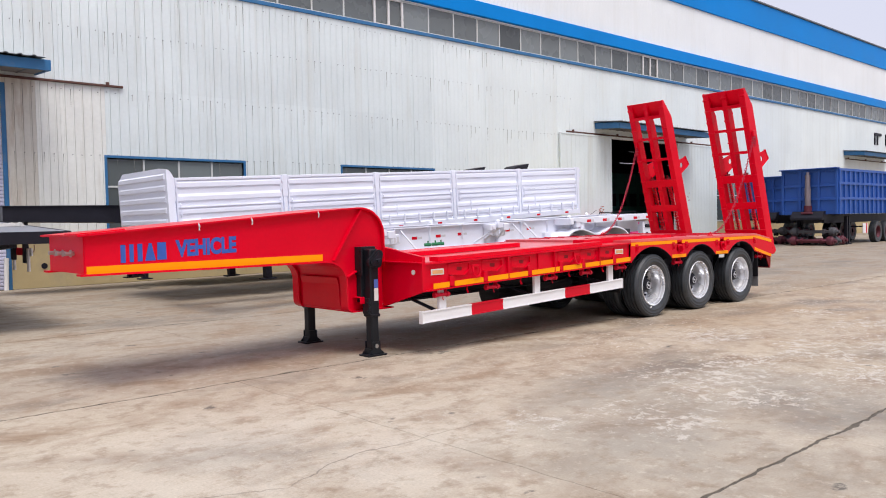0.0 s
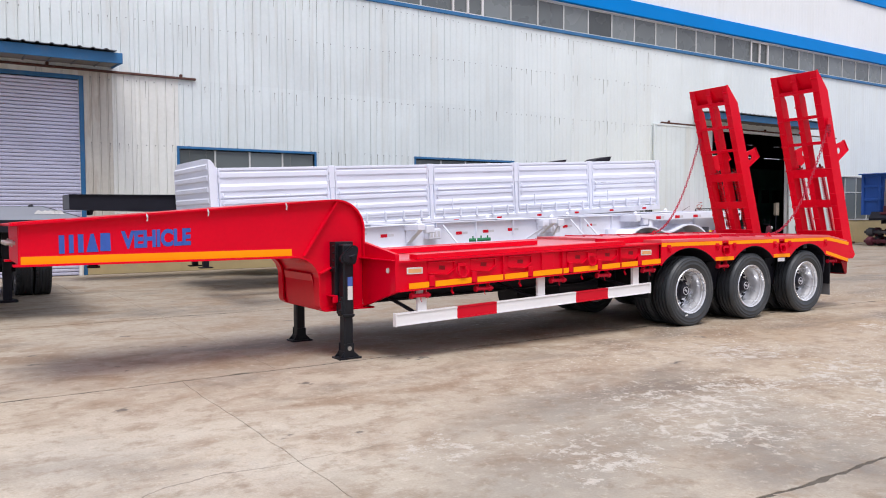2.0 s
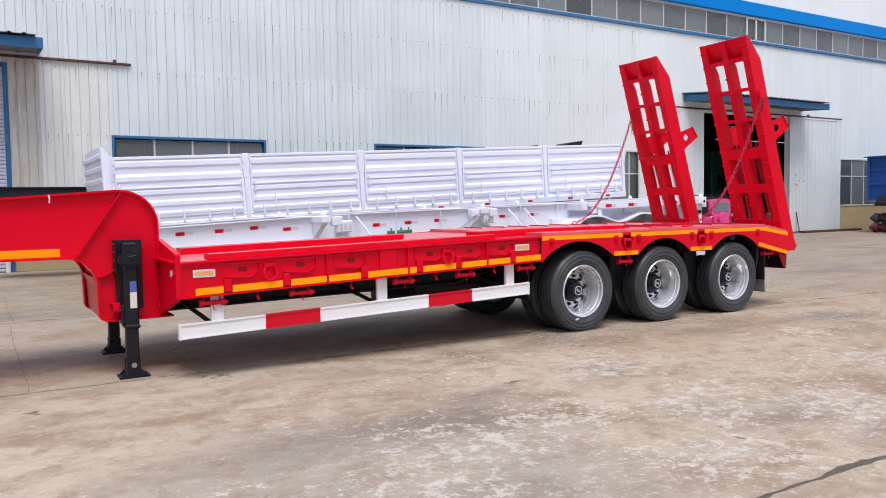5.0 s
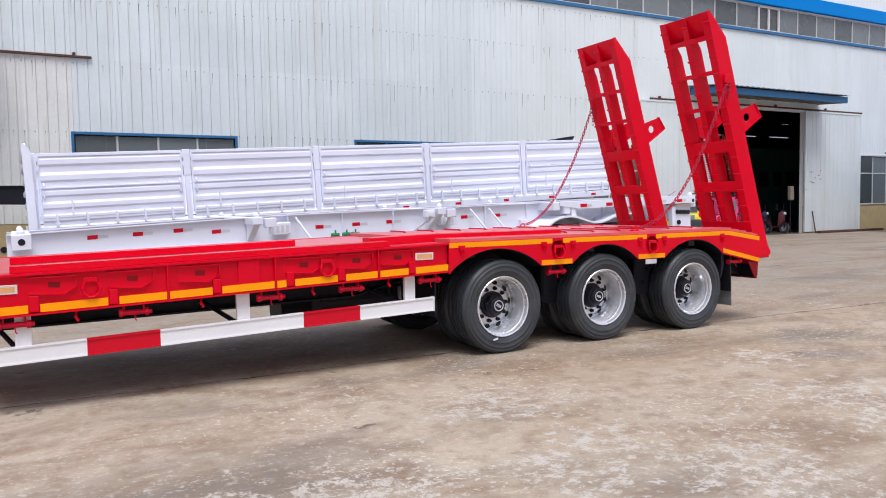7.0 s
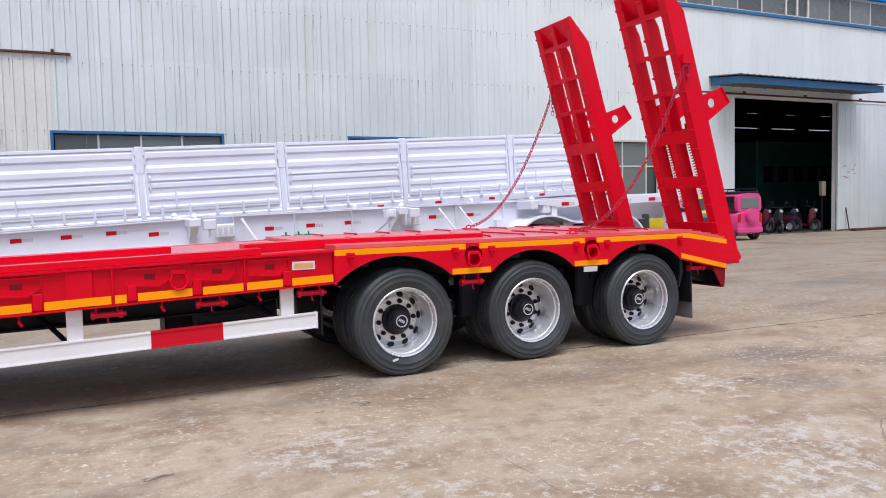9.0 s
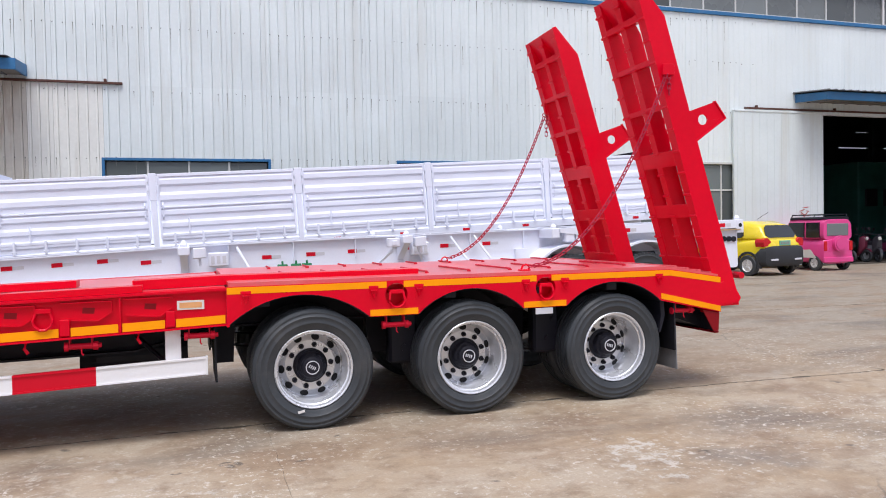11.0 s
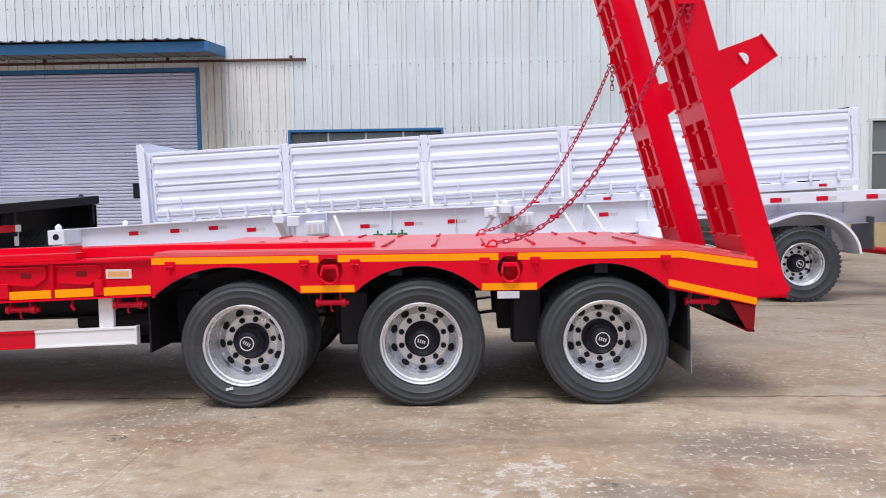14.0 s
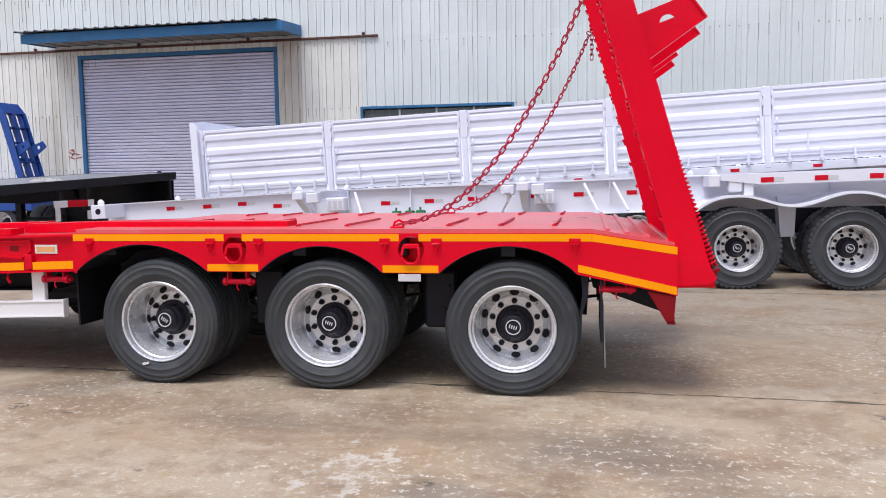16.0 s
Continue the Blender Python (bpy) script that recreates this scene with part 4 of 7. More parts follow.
# side beams of the front bed: web, flanges, ribs, stake pockets
for s in (0, 1):
    y = (lambda d: YN + d) if s == 0 else (lambda d: YF - d)
    bm = B()
    prism(bm, [(5.40, bed_z(5.4) - 0.01), (9.28, 1.12), (9.28, 0.857), (5.40, 0.727)], y(0.035), y(0.047))
    part("side_web", bm, RED, red)
    bm = B()
    prism(bm, [(5.40, bed_z(5.4)), (9.28, 1.13), (9.28, 1.112), (5.40, bed_z(5.4) - 0.018)], y(0.0), y(0.16))
    part("side_flange", bm, RED, red)
    bm = B()
    prism(bm, [(5.40, 0.734), (9.28, 0.864), (9.28, 0.850), (5.40, 0.720)], y(0.0), y(0.12))
    part("side_flange", bm, RED, red)
    for x in (6.733, 7.60, 8.552):
        bm = B()
        z = bed_z(x)
        box(bm, x - 0.006, x + 0.006, y(0.002), y(0.035), 0.735 + (x - 5.4) * 0.0335, z - 0.02, 0.001)
        part("side_rib", bm, RED, red)
    bm = B()
    box(bm, 7.29, 7.47, y(0.014), y(0.035), 0.81, 1.065, 0.004)
    part("side_block", bm, RED, red)
    for x, foot in ((5.92, 5.797), (6.461, 6.335), (6.971, 7.114), (7.844, 7.73), (8.332, 8.194), (8.74, 8.888)):
        z = bed_z(x) - 0.095
        bm = B()
        prism(bm, [(x - 0.16, z + 0.05), (x + 0.16, z + 0.05), (x + 0.16, z - 0.02), (x + 0.08, z - 0.075), (x - 0.16, z - 0.06)], y(0.031), y(0.034))
        part("stake_pocket", bm, RED, red)
        bm = B()
        strip(bm, [(x - 0.165, z + 0.055), (x + 0.165, z + 0.057)], 0.007, y(0.004), y(0.035))
        strip(bm, [(x - 0.15, z - 0.062), (x + 0.08, z - 0.079), (x + 0.165, z - 0.02), (x + 0.165, z + 0.05)], 0.008, y(0.012), y(0.035))
        part("pocket_lip", bm, RED, red)
        # the slot is a flat plate whose darker red stands for its shade
        bm = B()
        prism(bm, [(x - 0.028, z - 0.022), (x + 0.050, z - 0.028), (x + 0.056, z + 0.014), (x - 0.022, z + 0.018)], y(0.0295), y(0.032))
        part("pocket_slot", bm, RED_DARK, red)
        bm = B()
        box(bm, foot - 0.032, foot + 0.032, y(0.0), y(0.035), 0.745 + (foot - 5.4) * 0.0335, 0.745 + (foot - 5.4) * 0.0335 + 0.115, 0.004)
        part("pocket_foot", bm, RED, red)
    # orange strip, broken by the ribs and pocket feet
    for a, b in ((5.517, 5.757), (5.836, 6.295), (6.374, 6.722), (6.745, 7.075), (7.153, 7.588), (7.612, 7.691), (7.768, 8.155), (8.232, 8.538), (8.566, 8.850), (8.926, 9.27)):
        bm = B()
        za, zb = 0.740 + (a - 5.4) * 0.0335, 0.740 + (b - 5.4) * 0.0335
        prism(bm, [(a, za), (b, zb), (b, zb + 0.060), (a, za + 0.060)], y(0.001), y(0.004))
        part("reflective_strip", bm, ORANGE, red)
    for x in (5.60, 9.03):
        bm = B()
        z = bed_z(x) - 0.11
        box(bm, x - 0.095, x + 0.095, y(0.024), y(0.034), z - 0.034, z + 0.034, 0.003)
        plate = part("side_marker", bm, WHITE_LABEL, red, "white framed side marker plate")
        bm = B()
        box(bm, x - 0.078, x + 0.078, y(0.022), y(0.025), z - 0.020, z + 0.020)
        part("marker_lens", bm, AMBER, plate)
    for x in (6.18, 8.06):
        z = bed_z(x) - 0.10
        bm = B()
        box(bm, x - 0.05, x + 0.05, y(0.012), y(0.03), z, z + 0.035, 0.004)
        sweep(bm, [(x - 0.048, y(0.005), z), (x - 0.062, y(-0.008), z - 0.05), (x - 0.05, y(-0.012), z - 0.085), (x - 0.02, y(-0.013), z - 0.11), (x + 0.02, y(-0.013), z - 0.11), (x + 0.05, y(-0.012), z - 0.085), (x + 0.062, y(-0.008), z - 0.05), (x + 0.048, y(0.005), z)], 0.010, 6)
        part("tie_ring", bm, RED, red)
    # rope winches hung under the beam
    for x in (5.67, 6.485, 7.56, 8.295, 9.09, 10.58, 13.27):
        z = (0.735 + (x - 5.4) * 0.0335 if x < 9.28 else 0.855 if x < 11 else 0.83) - 0.075
        bm = B()
        rod(bm, (x - 0.085, y(0.05), z), (x + 0.075, y(0.05), z), 0.021, 12)
        for a, b in ((-0.112, -0.085), (0.075, 0.105)):
            rod(bm, (x + a, y(0.05), z), (x + b, y(0.05), z), 0.031, 12)
        rod(bm, (x + 0.105, y(0.05), z), (x + 0.128, y(0.05), z), 0.017, 10)
        box(bm, x - 0.082, x - 0.072, y(0.03), y(0.09), z - 0.012, z + 0.08, 0.002)
        box(bm, x + 0.062, x + 0.072, y(0.03), y(0.09), z - 0.012, z + 0.08, 0.002)
        sweep(bm, [(x + 0.0, y(0.026), z - 0.012), (x + 0.0, y(0.024), z - 0.05), (x + 0.012, y(0.024), z - 0.062)], 0.005, 5)
        part("rope_winch", bm, WINCH, red, "red rope winch under the side beam")
    for x in (6.08, 7.0, 7.945, 8.673):
        z = 0.725 + (x - 5.4) * 0.0335
        bm = B()
        sweep(bm, [(x, y(0.05), z), (x - 0.012, y(0.05), z - 0.05), (x + 0.01, y(0.05), z - 0.085)], 0.012, 6)
        part("rope_hook", bm, RED, red)

# load bed plates
bm = B()
prism(bm, [(5.40, bed_z(5.4) - 0.002), (9.28, 1.128), (9.28, 1.112), (5.40, bed_z(5.4) - 0.02)], YN + 0.162, YF - 0.162)
part("bed_plate", bm, RED_DECK, red, "red chequered bed plate, coloured paler for its sky sheen")
bm = B()
prism(bm, [(9.30, 1.164), (13.10, 1.164), (13.64, 1.072), (13.64, 1.025), (13.10, 1.105), (9.30, 1.105)], YN + 0.016, YF - 0.016)
part("rear_bed_plate", bm, RED_DECK, red, "red chequered plate over the axles, coloured paler for its sky sheen")
for k in range(9):
    x = 9.79 + 0.383 * k
    for a, b in ((6.74, 7.62), (8.36, 8.80)):
        bm = B()
        sweep(bm, [(x, a, 1.164), (x, a + 0.004, 1.176), (x + 0.01, a + 0.02, 1.176), (x + 0.015, b, 1.174)], 0.0085, 6)
        box(bm, x - 0.018, x + 0.014, a - 0.012, a + 0.006, 1.163, 1.176, 0.002)
        part("grip_bar", bm, WINCH, red)
for x in np.arange(13.2, 13.6, 0.13):
    bm = B()
    z = 1.160 - (x - 13.1) * 0.170
    box(bm, x, x + 0.03, YN + 0.06, YF - 0.06, z, z + 0.02, 0.003)
    part("grip_bar", bm, RED_DECK, red)
# raised tracks lying along the bed
for x0, x1, y0, y1, z in ((5.65, 8.70, 6.47, 6.62, 0.05), (8.62, 10.86, 6.72, 6.92, 0.075), (5.65, 8.14, 7.50, 7.72, 0.06)):
    bm = B()
    prism(bm, [(x0, bed_z(x0) + 0.002), (min(x1, 9.28), bed_z(min(x1, 9.28)) + 0.002), (x1, bed_z(x1) + 0.002), (x1, bed_z(x1) + z), (min(x1, 9.28) - 0.01, bed_z(min(x1, 9.28)) + z), (x0, bed_z(x0) + z)] if x1 > 9.28 else
          [(x0, bed_z(x0) + 0.002), (x1, bed_z(x1) + 0.002), (x1, bed_z(x1) + z), (x0, bed_z(x0) + z)], y0, y1)
    part("bed_track", bm, RED, red)

# rear side plates with wheel arches
def arch(c, half, rise, z0, n=16):
    """A shallow round arch over a wheel, from its rear foot to its front foot."""
    R = (half * half + rise * rise) / (2 * rise)
    a = math.degrees(math.asin(half / R))
    return arc(c, z0 + rise - R, R, R, 90 - a, 90 + a, n)


ARCHES = (arch(9.833, 0.533, 0.20, 0.856), arch(11.219, 0.460, 0.188, 0.858), arch(12.549, 0.472, 0.19, 0.858))
POCKETS = (10.58, 11.885)
out = [(9.28, 1.135)]
for cx in POCKETS:
    out += [(cx, 1.135)] + arc(cx, 1.022, 0.092, 0.092, 90, 449.9, 24) + [(cx + 0.0003, 1.135)]
out += [(13.11, 1.135), (13.66, 1.05), (13.66, 0.725)]
for pts in ARCHES[::-1]:
    out += pts
out += [(9.30, 0.838), (9.28, 0.838)]
for s in (0, 1):
    y = (lambda d: YN + d) if s == 0 else (lambda d: YF - d)
    bm = B()
    prism(bm, out, y(0.0), y(0.014))
    side = part("rear_side_plate", bm, RED, red, "red side plate with three wheel arches")
    bm = B()
    for pts in ARCHES:
        strip(bm, pts, 0.012, y(0.002), y(0.62))
    part("wheel_arch", bm, BLACK, red)
    ystrips = [((9.285, 1.080), (10.50, 1.080)), ((10.64, 1.080), (11.80, 1.080)), ((11.94, 1.080), (13.11, 1.080)), ((13.112, 1.080), (13.655, 0.995)), ((10.365, 0.862), (10.757, 0.862)), ((11.68, 0.862), (12.076, 0.862)), ((13.022, 0.876), (13.655, 0.731))]
    for (xa, za), (xb, zb) in ystrips:
        bm = B()
        prism(bm, [(xa, za), (xb, zb), (xb, zb + 0.05), (xa, za + 0.05)], y(-0.0025), y(0.0))
        part("reflective_strip", bm, ORANGE, red, "orange reflective strip")
    for x in (9.42, 10.395, 10.765, 11.70, 12.065, 13.0):
        bm = B()
        box(bm, x - 0.038, x + 0.038, y(-0.008), y(0.0), 1.075, 1.10, 0.002)
        prism(bm, [(x - 0.036, 1.10), (x + 0.036, 1.10), (x + 0.036, 0.985), (x - 0.030, 0.985)], y(-0.004), y(0.0))
        prism(bm, [(x - 0.032, 1.072), (x + 0.032, 1.072), (x, 0.995)], y(-0.011), y(-0.001))
        sweep(bm, [(x - 0.026, y(-0.020), 1.064), (x + 0.026, y(-0.020), 1.064), (x, y(-0.026), 1.006)], 0.0065, 6, True)
        part("lashing_hook", bm, RED, side)
    for x in POCKETS:
        bm = B()
        for a, b in zip(arc(x, 1.022, 0.092, 0.092, 0, 360, 24), arc(x, 1.022, 0.092, 0.092, 0, 360, 24)[1:]):
            prism(bm, [a, b, (x + (b[0] - x) * 1.06, 1.022 + (b[1] - 1.022) * 1.06), (x + (a[0] - x) * 1.06, 1.022 + (a[1] - 1.022) * 1.06)], y(0.003), y(0.11))
        prism(bm, arc(x, 1.022, 0.096, 0.096, 0, 360, 24)[:-1], y(0.105), y(0.112))
        part("round_pocket", bm, RED, side)
        bm = B()
        box(bm, x - 0.055, x + 0.055, y(-0.012), y(0.10), 1.030, 1.062, 0.004)
        sweep(bm, [(x - 0.052, y(-0.006), 1.045)] + [(u, y(-0.022), w) for u, w in arc(x, 0.985, 0.062, 0.062, 180, 360, 8)] + [(x + 0.052, y(-0.006), 1.045)], 0.010, 6)
        part("tie_ring", bm, RED, side)
    bm = B()
    box(bm, 11.79, 11.95, y(0.0), y(0.012), 0.80, 0.852, 0.002)
    part("maker_plate", bm, SILVER, red, "small silver plate")
    # mudguards and flaps
    for x0, foot, inset in ((9.19, 0.41, 0.135), (13.165, 0.40, 0.02)):
        bm = B()
        prism(bm, [(x0, 0.85), (x0 + 0.015, 0.85), (x0 + 0.02, foot), (x0 + 0.005, foot)], y(inset), y(0.70))
        part("mudflap", bm, FLAP, red, "black rubber mudflap")
    bm = B()
    prism(bm, [(13.186, 0.62), (13.194, 0.62), (13.206, 0.23), (13.198, 0.225)], y(0.03), y(0.66))
    part("mudflap_tail", bm, mat("dusty_flap_rubber", (0.20, 0.20, 0.21), 0.7, var=0.2, scale=3), red, "dusty lower mudflap")

    bm = B()
    prism(bm, [(12.97, 0.93), (13.08, 0.86), (13.09, 0.72), (13.045, 0.57), (13.03, 0.57), (13.05, 0.72), (13.04, 0.85)], y(0.05), y(0.62))
    part("mudguard", bm, BLACK, red, "black rear mudguard")

# tail: cross box, ramp hinges
bm = B()
prism(bm, [(13.10, 0.84), (13.62, 0.72), (13.63, 0.56), (13.12, 0.74)], YN + 0.25, YF - 0.25)
part("tail_beam", bm, BLACK, red)
bm = B()
prism(bm, [(13.635, 1.03), (13.655, 1.03), (13.653, 0.70), (13.633, 0.70)], YN + 0.016, YF - 0.016)
part("tail_plate", bm, RED, red)
# black sheet that stands for the dark interior below the tail plate
bm = B()
prism(bm, [(13.628, 0.70), (13.648, 0.70), (13.646, 0.54), (13.626, 0.54)], YN + 0.03, YF - 0.03)
part("lamp_board", bm, BLACK, red)
# lip and gussets get the darker red as shade under the tail
bm = B()
box(bm, 13.60, 13.652, YN + 0.02, YF - 0.02, 0.530, 0.548, 0.004)
part("tail_lip", bm, RED_DARK, red)
for y in (YN + 0.012, YF - 0.024):
    bm = B()
    prism(bm, [(13.47, 0.752), (13.652, 0.720), (13.642, 0.553), (13.59, 0.551)], y, y + 0.012)
    part("tail_gusset", bm, RED_DARK, red, "red gusset under the tail, coloured darker for its shade")

# chassis beams, cross members, suspension, axles
for y in (YC - 0.45, YC + 0.45):
    bm = B()
    prism(bm, [(5.40, 1.02), (9.3, 1.10), (13.1, 1.10), (13.5, 1.0), (13.5, 0.80), (9.3, 0.76), (8.6, 0.60), (5.40, 0.55)], y - 0.008, y + 0.008)
    for z0, z1 in (((5.4, 0.55), (8.6, 0.60)), ((8.6, 0.60), (9.3, 0.76)), ((9.3, 0.76), (13.5, 0.80))):
        strip(bm, [z0, z1], 0.016, y - 0.08, y + 0.08)
    part("chassis_beam", bm, BLACK, red)
for x in np.arange(5.8, 13.2, 0.75):
    bm = B()
    box(bm, x - 0.05, x + 0.05, YN + 0.05, YF - 0.05, bed_z(x) - 0.16, bed_z(x) - 0.025, 0.006)
    part("cross_member", bm, BLACK, red)
for x in AXLES:
    bm = B()
    rod(bm, (x, YN + 0.35, 0.465), (x, YF - 0.35, 0.465), 0.07, 14)
    part("axle", bm, BLACK, red)
    for y in (YC - 0.45, YC + 0.45):
        bm = B()
        for k in range(6):
            w = 0.62 - 0.08 * k
            strip(bm, [(x - w, 0.60 + 0.004 * k - 0.013 * k), (x, 0.55 - 0.013 * k), (x + w, 0.60 + 0.004 * k - 0.013 * k)], 0.012, y - 0.04, y + 0.04)
        part("leaf_spring", bm, BLACK, red)
for x in (9.28, 10.59, 11.91, 13.0):
    for y in (YC - 0.45, YC + 0.45):
        bm = B()
        prism(bm, [(x - 0.10, 0.80), (x + 0.10, 0.80), (x + 0.08, 0.46), (x - 0.08, 0.46)], y - 0.07, y + 0.07)
        part("spring_hanger", bm, BLACK, red)
for x in (10.72, 12.04):
    for s in (YN + 0.30, YF - 0.44):
        bm = B()
        box(bm, x - 0.13, x + 0.11, s, s + 0.14, 0.42, 0.84, 0.02)
        rod(bm, (x, s, 0.55), (x, s - 0.012, 0.55), 0.03, 12)
        rod(bm, (x + 0.05, s, 0.72), (x + 0.05, s - 0.02, 0.72), 0.02, 10)
        part("equaliser_box", bm, BLACK, red)
for x in AXLES:
    bm = B()
    rod(bm, (x + 0.26, YN + 0.75, 0.62), (x + 0.26, YN + 0.93, 0.62), 0.085, 16)
    rod(bm, (x + 0.26, YN + 0.93, 0.62), (x + 0.26, YN + 1.08, 0.62), 0.075, 16)
    part("brake_chamber", bm, BLACK, red)
bm = B()
rod(bm, (8.3, YC - 0.25, 0.55), (9.0, YC - 0.25, 0.55), 0.15, 20)
part("air_tank", bm, BLACK, red)
bm = B()
rod(bm, (8.1, YC + 0.45, 0.42), (9.0, YC + 0.45, 0.42), 0.22, 20)
part("air_tank", bm, BLACK, red)

for x in AXLES:
    for y, side in ((YN + 0.175, -1), (YN + 0.535, 1), (YF - 0.175, 1), (YF - 0.535, -1)):
        wheel(red, x, y, 0.468, 0.470, 0.275, 0.297, side, spin=random.uniform(0, 36), plain=y != YN + 0.175)

bm = B()
box(bm, -0.027, 0.027, -0.004, 0.0, -0.009, 0.009, 0, Matrix.Translation((9.815, YN + 0.0305, 0.153)) @ Matrix.Rotation(radians(-12), 4, "Y"))
part("tyre_label", bm, WHITE_LABEL, red, "small white paper label on a tyre")

# side guards
for s in (0, 1):
    y = (lambda d: YN + d) if s == 0 else (lambda d: YF - d)
    gz = lambda x: 0.432 + (x - 5.39) * 0.0335
    for a, b, m in ((5.39, 6.14, WHITE_G), (6.14, 6.67, REFLECT_R), (6.67, 7.85, WHITE_G), (7.85, 8.38, REFLECT_R), (8.38, 9.13, WHITE_G)):
        bm = B()
        prism(bm, [(a, gz(a) - 0.065), (b, gz(b) - 0.065), (b, gz(b) + 0.065), (a, gz(a) + 0.065)], y(0.05), y(0.075))
        part("guard_rail", bm, m, red, "red banded length of side guard" if m is REFLECT_R else "white length of side guard")
        bm = B()
        for d in (-0.058, 0.058):
            strip(bm, [(a + 0.001, gz(a) + d), (b - 0.001, gz(b) + d)], 0.012, y(0.042), y(0.10))
        part("guard_lip", bm, m, red)
    bm = B()
    box(bm, 9.125, 9.14, y(0.040), y(0.104), gz(9.13) - 0.07, gz(9.13) + 0.07, 0.003)
    part("guard_end", bm, WHITE_G, red)
    bm = B()
    box(bm, 5.38, 5.395, y(0.040), y(0.104), gz(5.39) - 0.07, gz(5.39) + 0.07, 0.003)
    part("guard_end", bm, WHITE_G, red)
    for x in (5.72, 7.34, 8.90):
        bm = B()
        box(bm, x - 0.055, x + 0.055, y(0.078), y(0.12), gz(x) - 0.05, 0.77 + (x - 5.4) * 0.0335, 0.005)
        part("guard_post", bm, WHITE_G, red)
        bm = B()
        rod(bm, (x - 0.03, y(0.1), gz(x) + 0.02), (x - 0.28, y(0.7), 0.72), 0.02, 6)
        part("guard_brace", bm, BLACK, red)

# landing legs
GEAR = hull([(round(x, 4), round(z, 4)) for cx, cz, r in ((5.020, 1.140, 0.052), (4.915, 1.052, 0.048), (5.005, 1.035, 0.045)) for x, z in arc(cx, cz, r, r, 0, 345, 15)])
GEAR_RIM = [(4.975 + (x - 4.975) * 0.80, 1.085 + (z - 1.085) * 0.80) for x, z in GEAR]
GEAR_WELL = [(4.975 + (x - 4.975) * 0.50, 1.085 + (z - 1.085) * 0.50) for x, z in GEAR]
for y, s in ((6.965, -1), (8.335, 1)):
    lx = 0.105 if s < 0 else 0.145
    bm = B()
    box(bm, 4.915, 5.035, y - 0.065, y + 0.065, 0.46, 1.20, 0.014)
    leg = part("landing_leg", bm, LEG_BLACK, red, "black landing leg with a flat foot")
    bm = B()
    box(bm, 4.908, 5.042, y - 0.072, y + 0.072, 0.44, 0.472, 0.008)
    part("tube_collar", bm, LEG_BLACK, leg)
    bm = B()
    box(bm, 4.923, 5.027, y - 0.056, y + 0.056, 0.05, 0.45, 0.012)
    part("inner_tube", bm, LEG_BLACK, leg)
    bm = B()
    prism(bm, [(4.85, 0.0), (5.105, 0.0), (5.105, 0.018), (4.85, 0.018)], y - 0.095, y + 0.095)
    prism(bm, [(4.865, 0.018), (5.09, 0.018), (5.030, 0.075), (5.030, 0.16), (4.919, 0.16), (4.919, 0.075)], y - 0.070, y - 0.058)
    prism(bm, [(4.865, 0.018), (5.09, 0.018), (5.030, 0.075), (5.030, 0.16), (4.919, 0.16), (4.919, 0.075)], y + 0.058, y + 0.070)
    prism(bm, [(y - 0.088, 0.018), (y + 0.088, 0.018), (y + 0.062, 0.08), (y - 0.062, 0.08)], 4.908, 4.918, "x")
    part("foot", bm, LEG_BLACK, leg)
    bm = B()
    prism(bm, GEAR, y + s * 0.065, y + s * 0.100)
    part("gear_case", bm, LEG_BLACK, leg)
    bm = B()
    prism(bm, GEAR_RIM, y + s * 0.100, y + s * 0.114)
    part("gear_cover", bm, LEG_BLACK, leg)
    bm = B()
    prism(bm, GEAR_WELL, y + s * 0.114, y + s * 0.119)
    rod(bm, (4.985, y + s * 0.115, 1.07), (4.985, y + s * 0.145, 1.07), 0.016, 10)
    rod(bm, (4.955, y + s * 0.118, 1.075), (5.02, y + s * 0.126, 1.09), 0.008, 6)
    part("gear_shaft", bm, BLACK, leg)
    bm = B()
    box(bm, 4.878, 5.095, y - s * 0.065, y - s * 0.152, 0.60, 1.225, 0.006)
    box(bm, 4.862, 4.876, y - s * 0.02, y - s * 0.152, 0.91, 1.225, 0.003)
    part("leg_bracket", bm, LEG_BLACK, leg)
    for z in (0.95, 1.03, 1.11, 1.18):
        bm = B()
        rod(bm, (4.863, y - s * 0.06, z), (4.850, y - s * 0.06, z), 0.013, 6)
        part("bolt", bm, LEG_BLACK, leg)
    bm = B()
    box(bm, 4.892, 4.914, y - 0.055, y + 0.065, 0.47, 0.65, 0.005)
    rod(bm, (4.892, y + s * 0.03, 0.60), (4.875, y + s * 0.03, 0.60), 0.012, 6)
    rod(bm, (4.892, y + s * 0.03, 0.51), (4.875, y + s * 0.03, 0.51), 0.012, 6)
    part("leg_clamp", bm, LEG_BLACK, leg)
    bm = B()
    box(bm, 4.82, 4.892, y - s * 0.02, y - s * 0.15, 0.655, 0.664, 0.002)
    box(bm, 4.83, 4.892, y - s * 0.02, y - s * 0.028, 0.59, 0.655, 0.002)
    part("clamp_tab", bm, RED, leg, "small red mounting tab")
    bm = B()
    rod(bm, (4.975, y + s * 0.05, 0.112), (4.975, y + s * 0.080, 0.112), 0.023, 14)
    part("foot_pin", bm, STEEL, leg)
    bm = B()
    box(bm, 4.962, 5.018, y + s * 0.0655, y + s * 0.0675, 0.765, 0.86, 0)
    part("sticker", bm, BLUE_LABEL, leg, "blue maker sticker")
    bm = B()
    box(bm, 4.962, 5.018, y + s * 0.0655, y + s * 0.0675, 0.62, 0.762, 0)
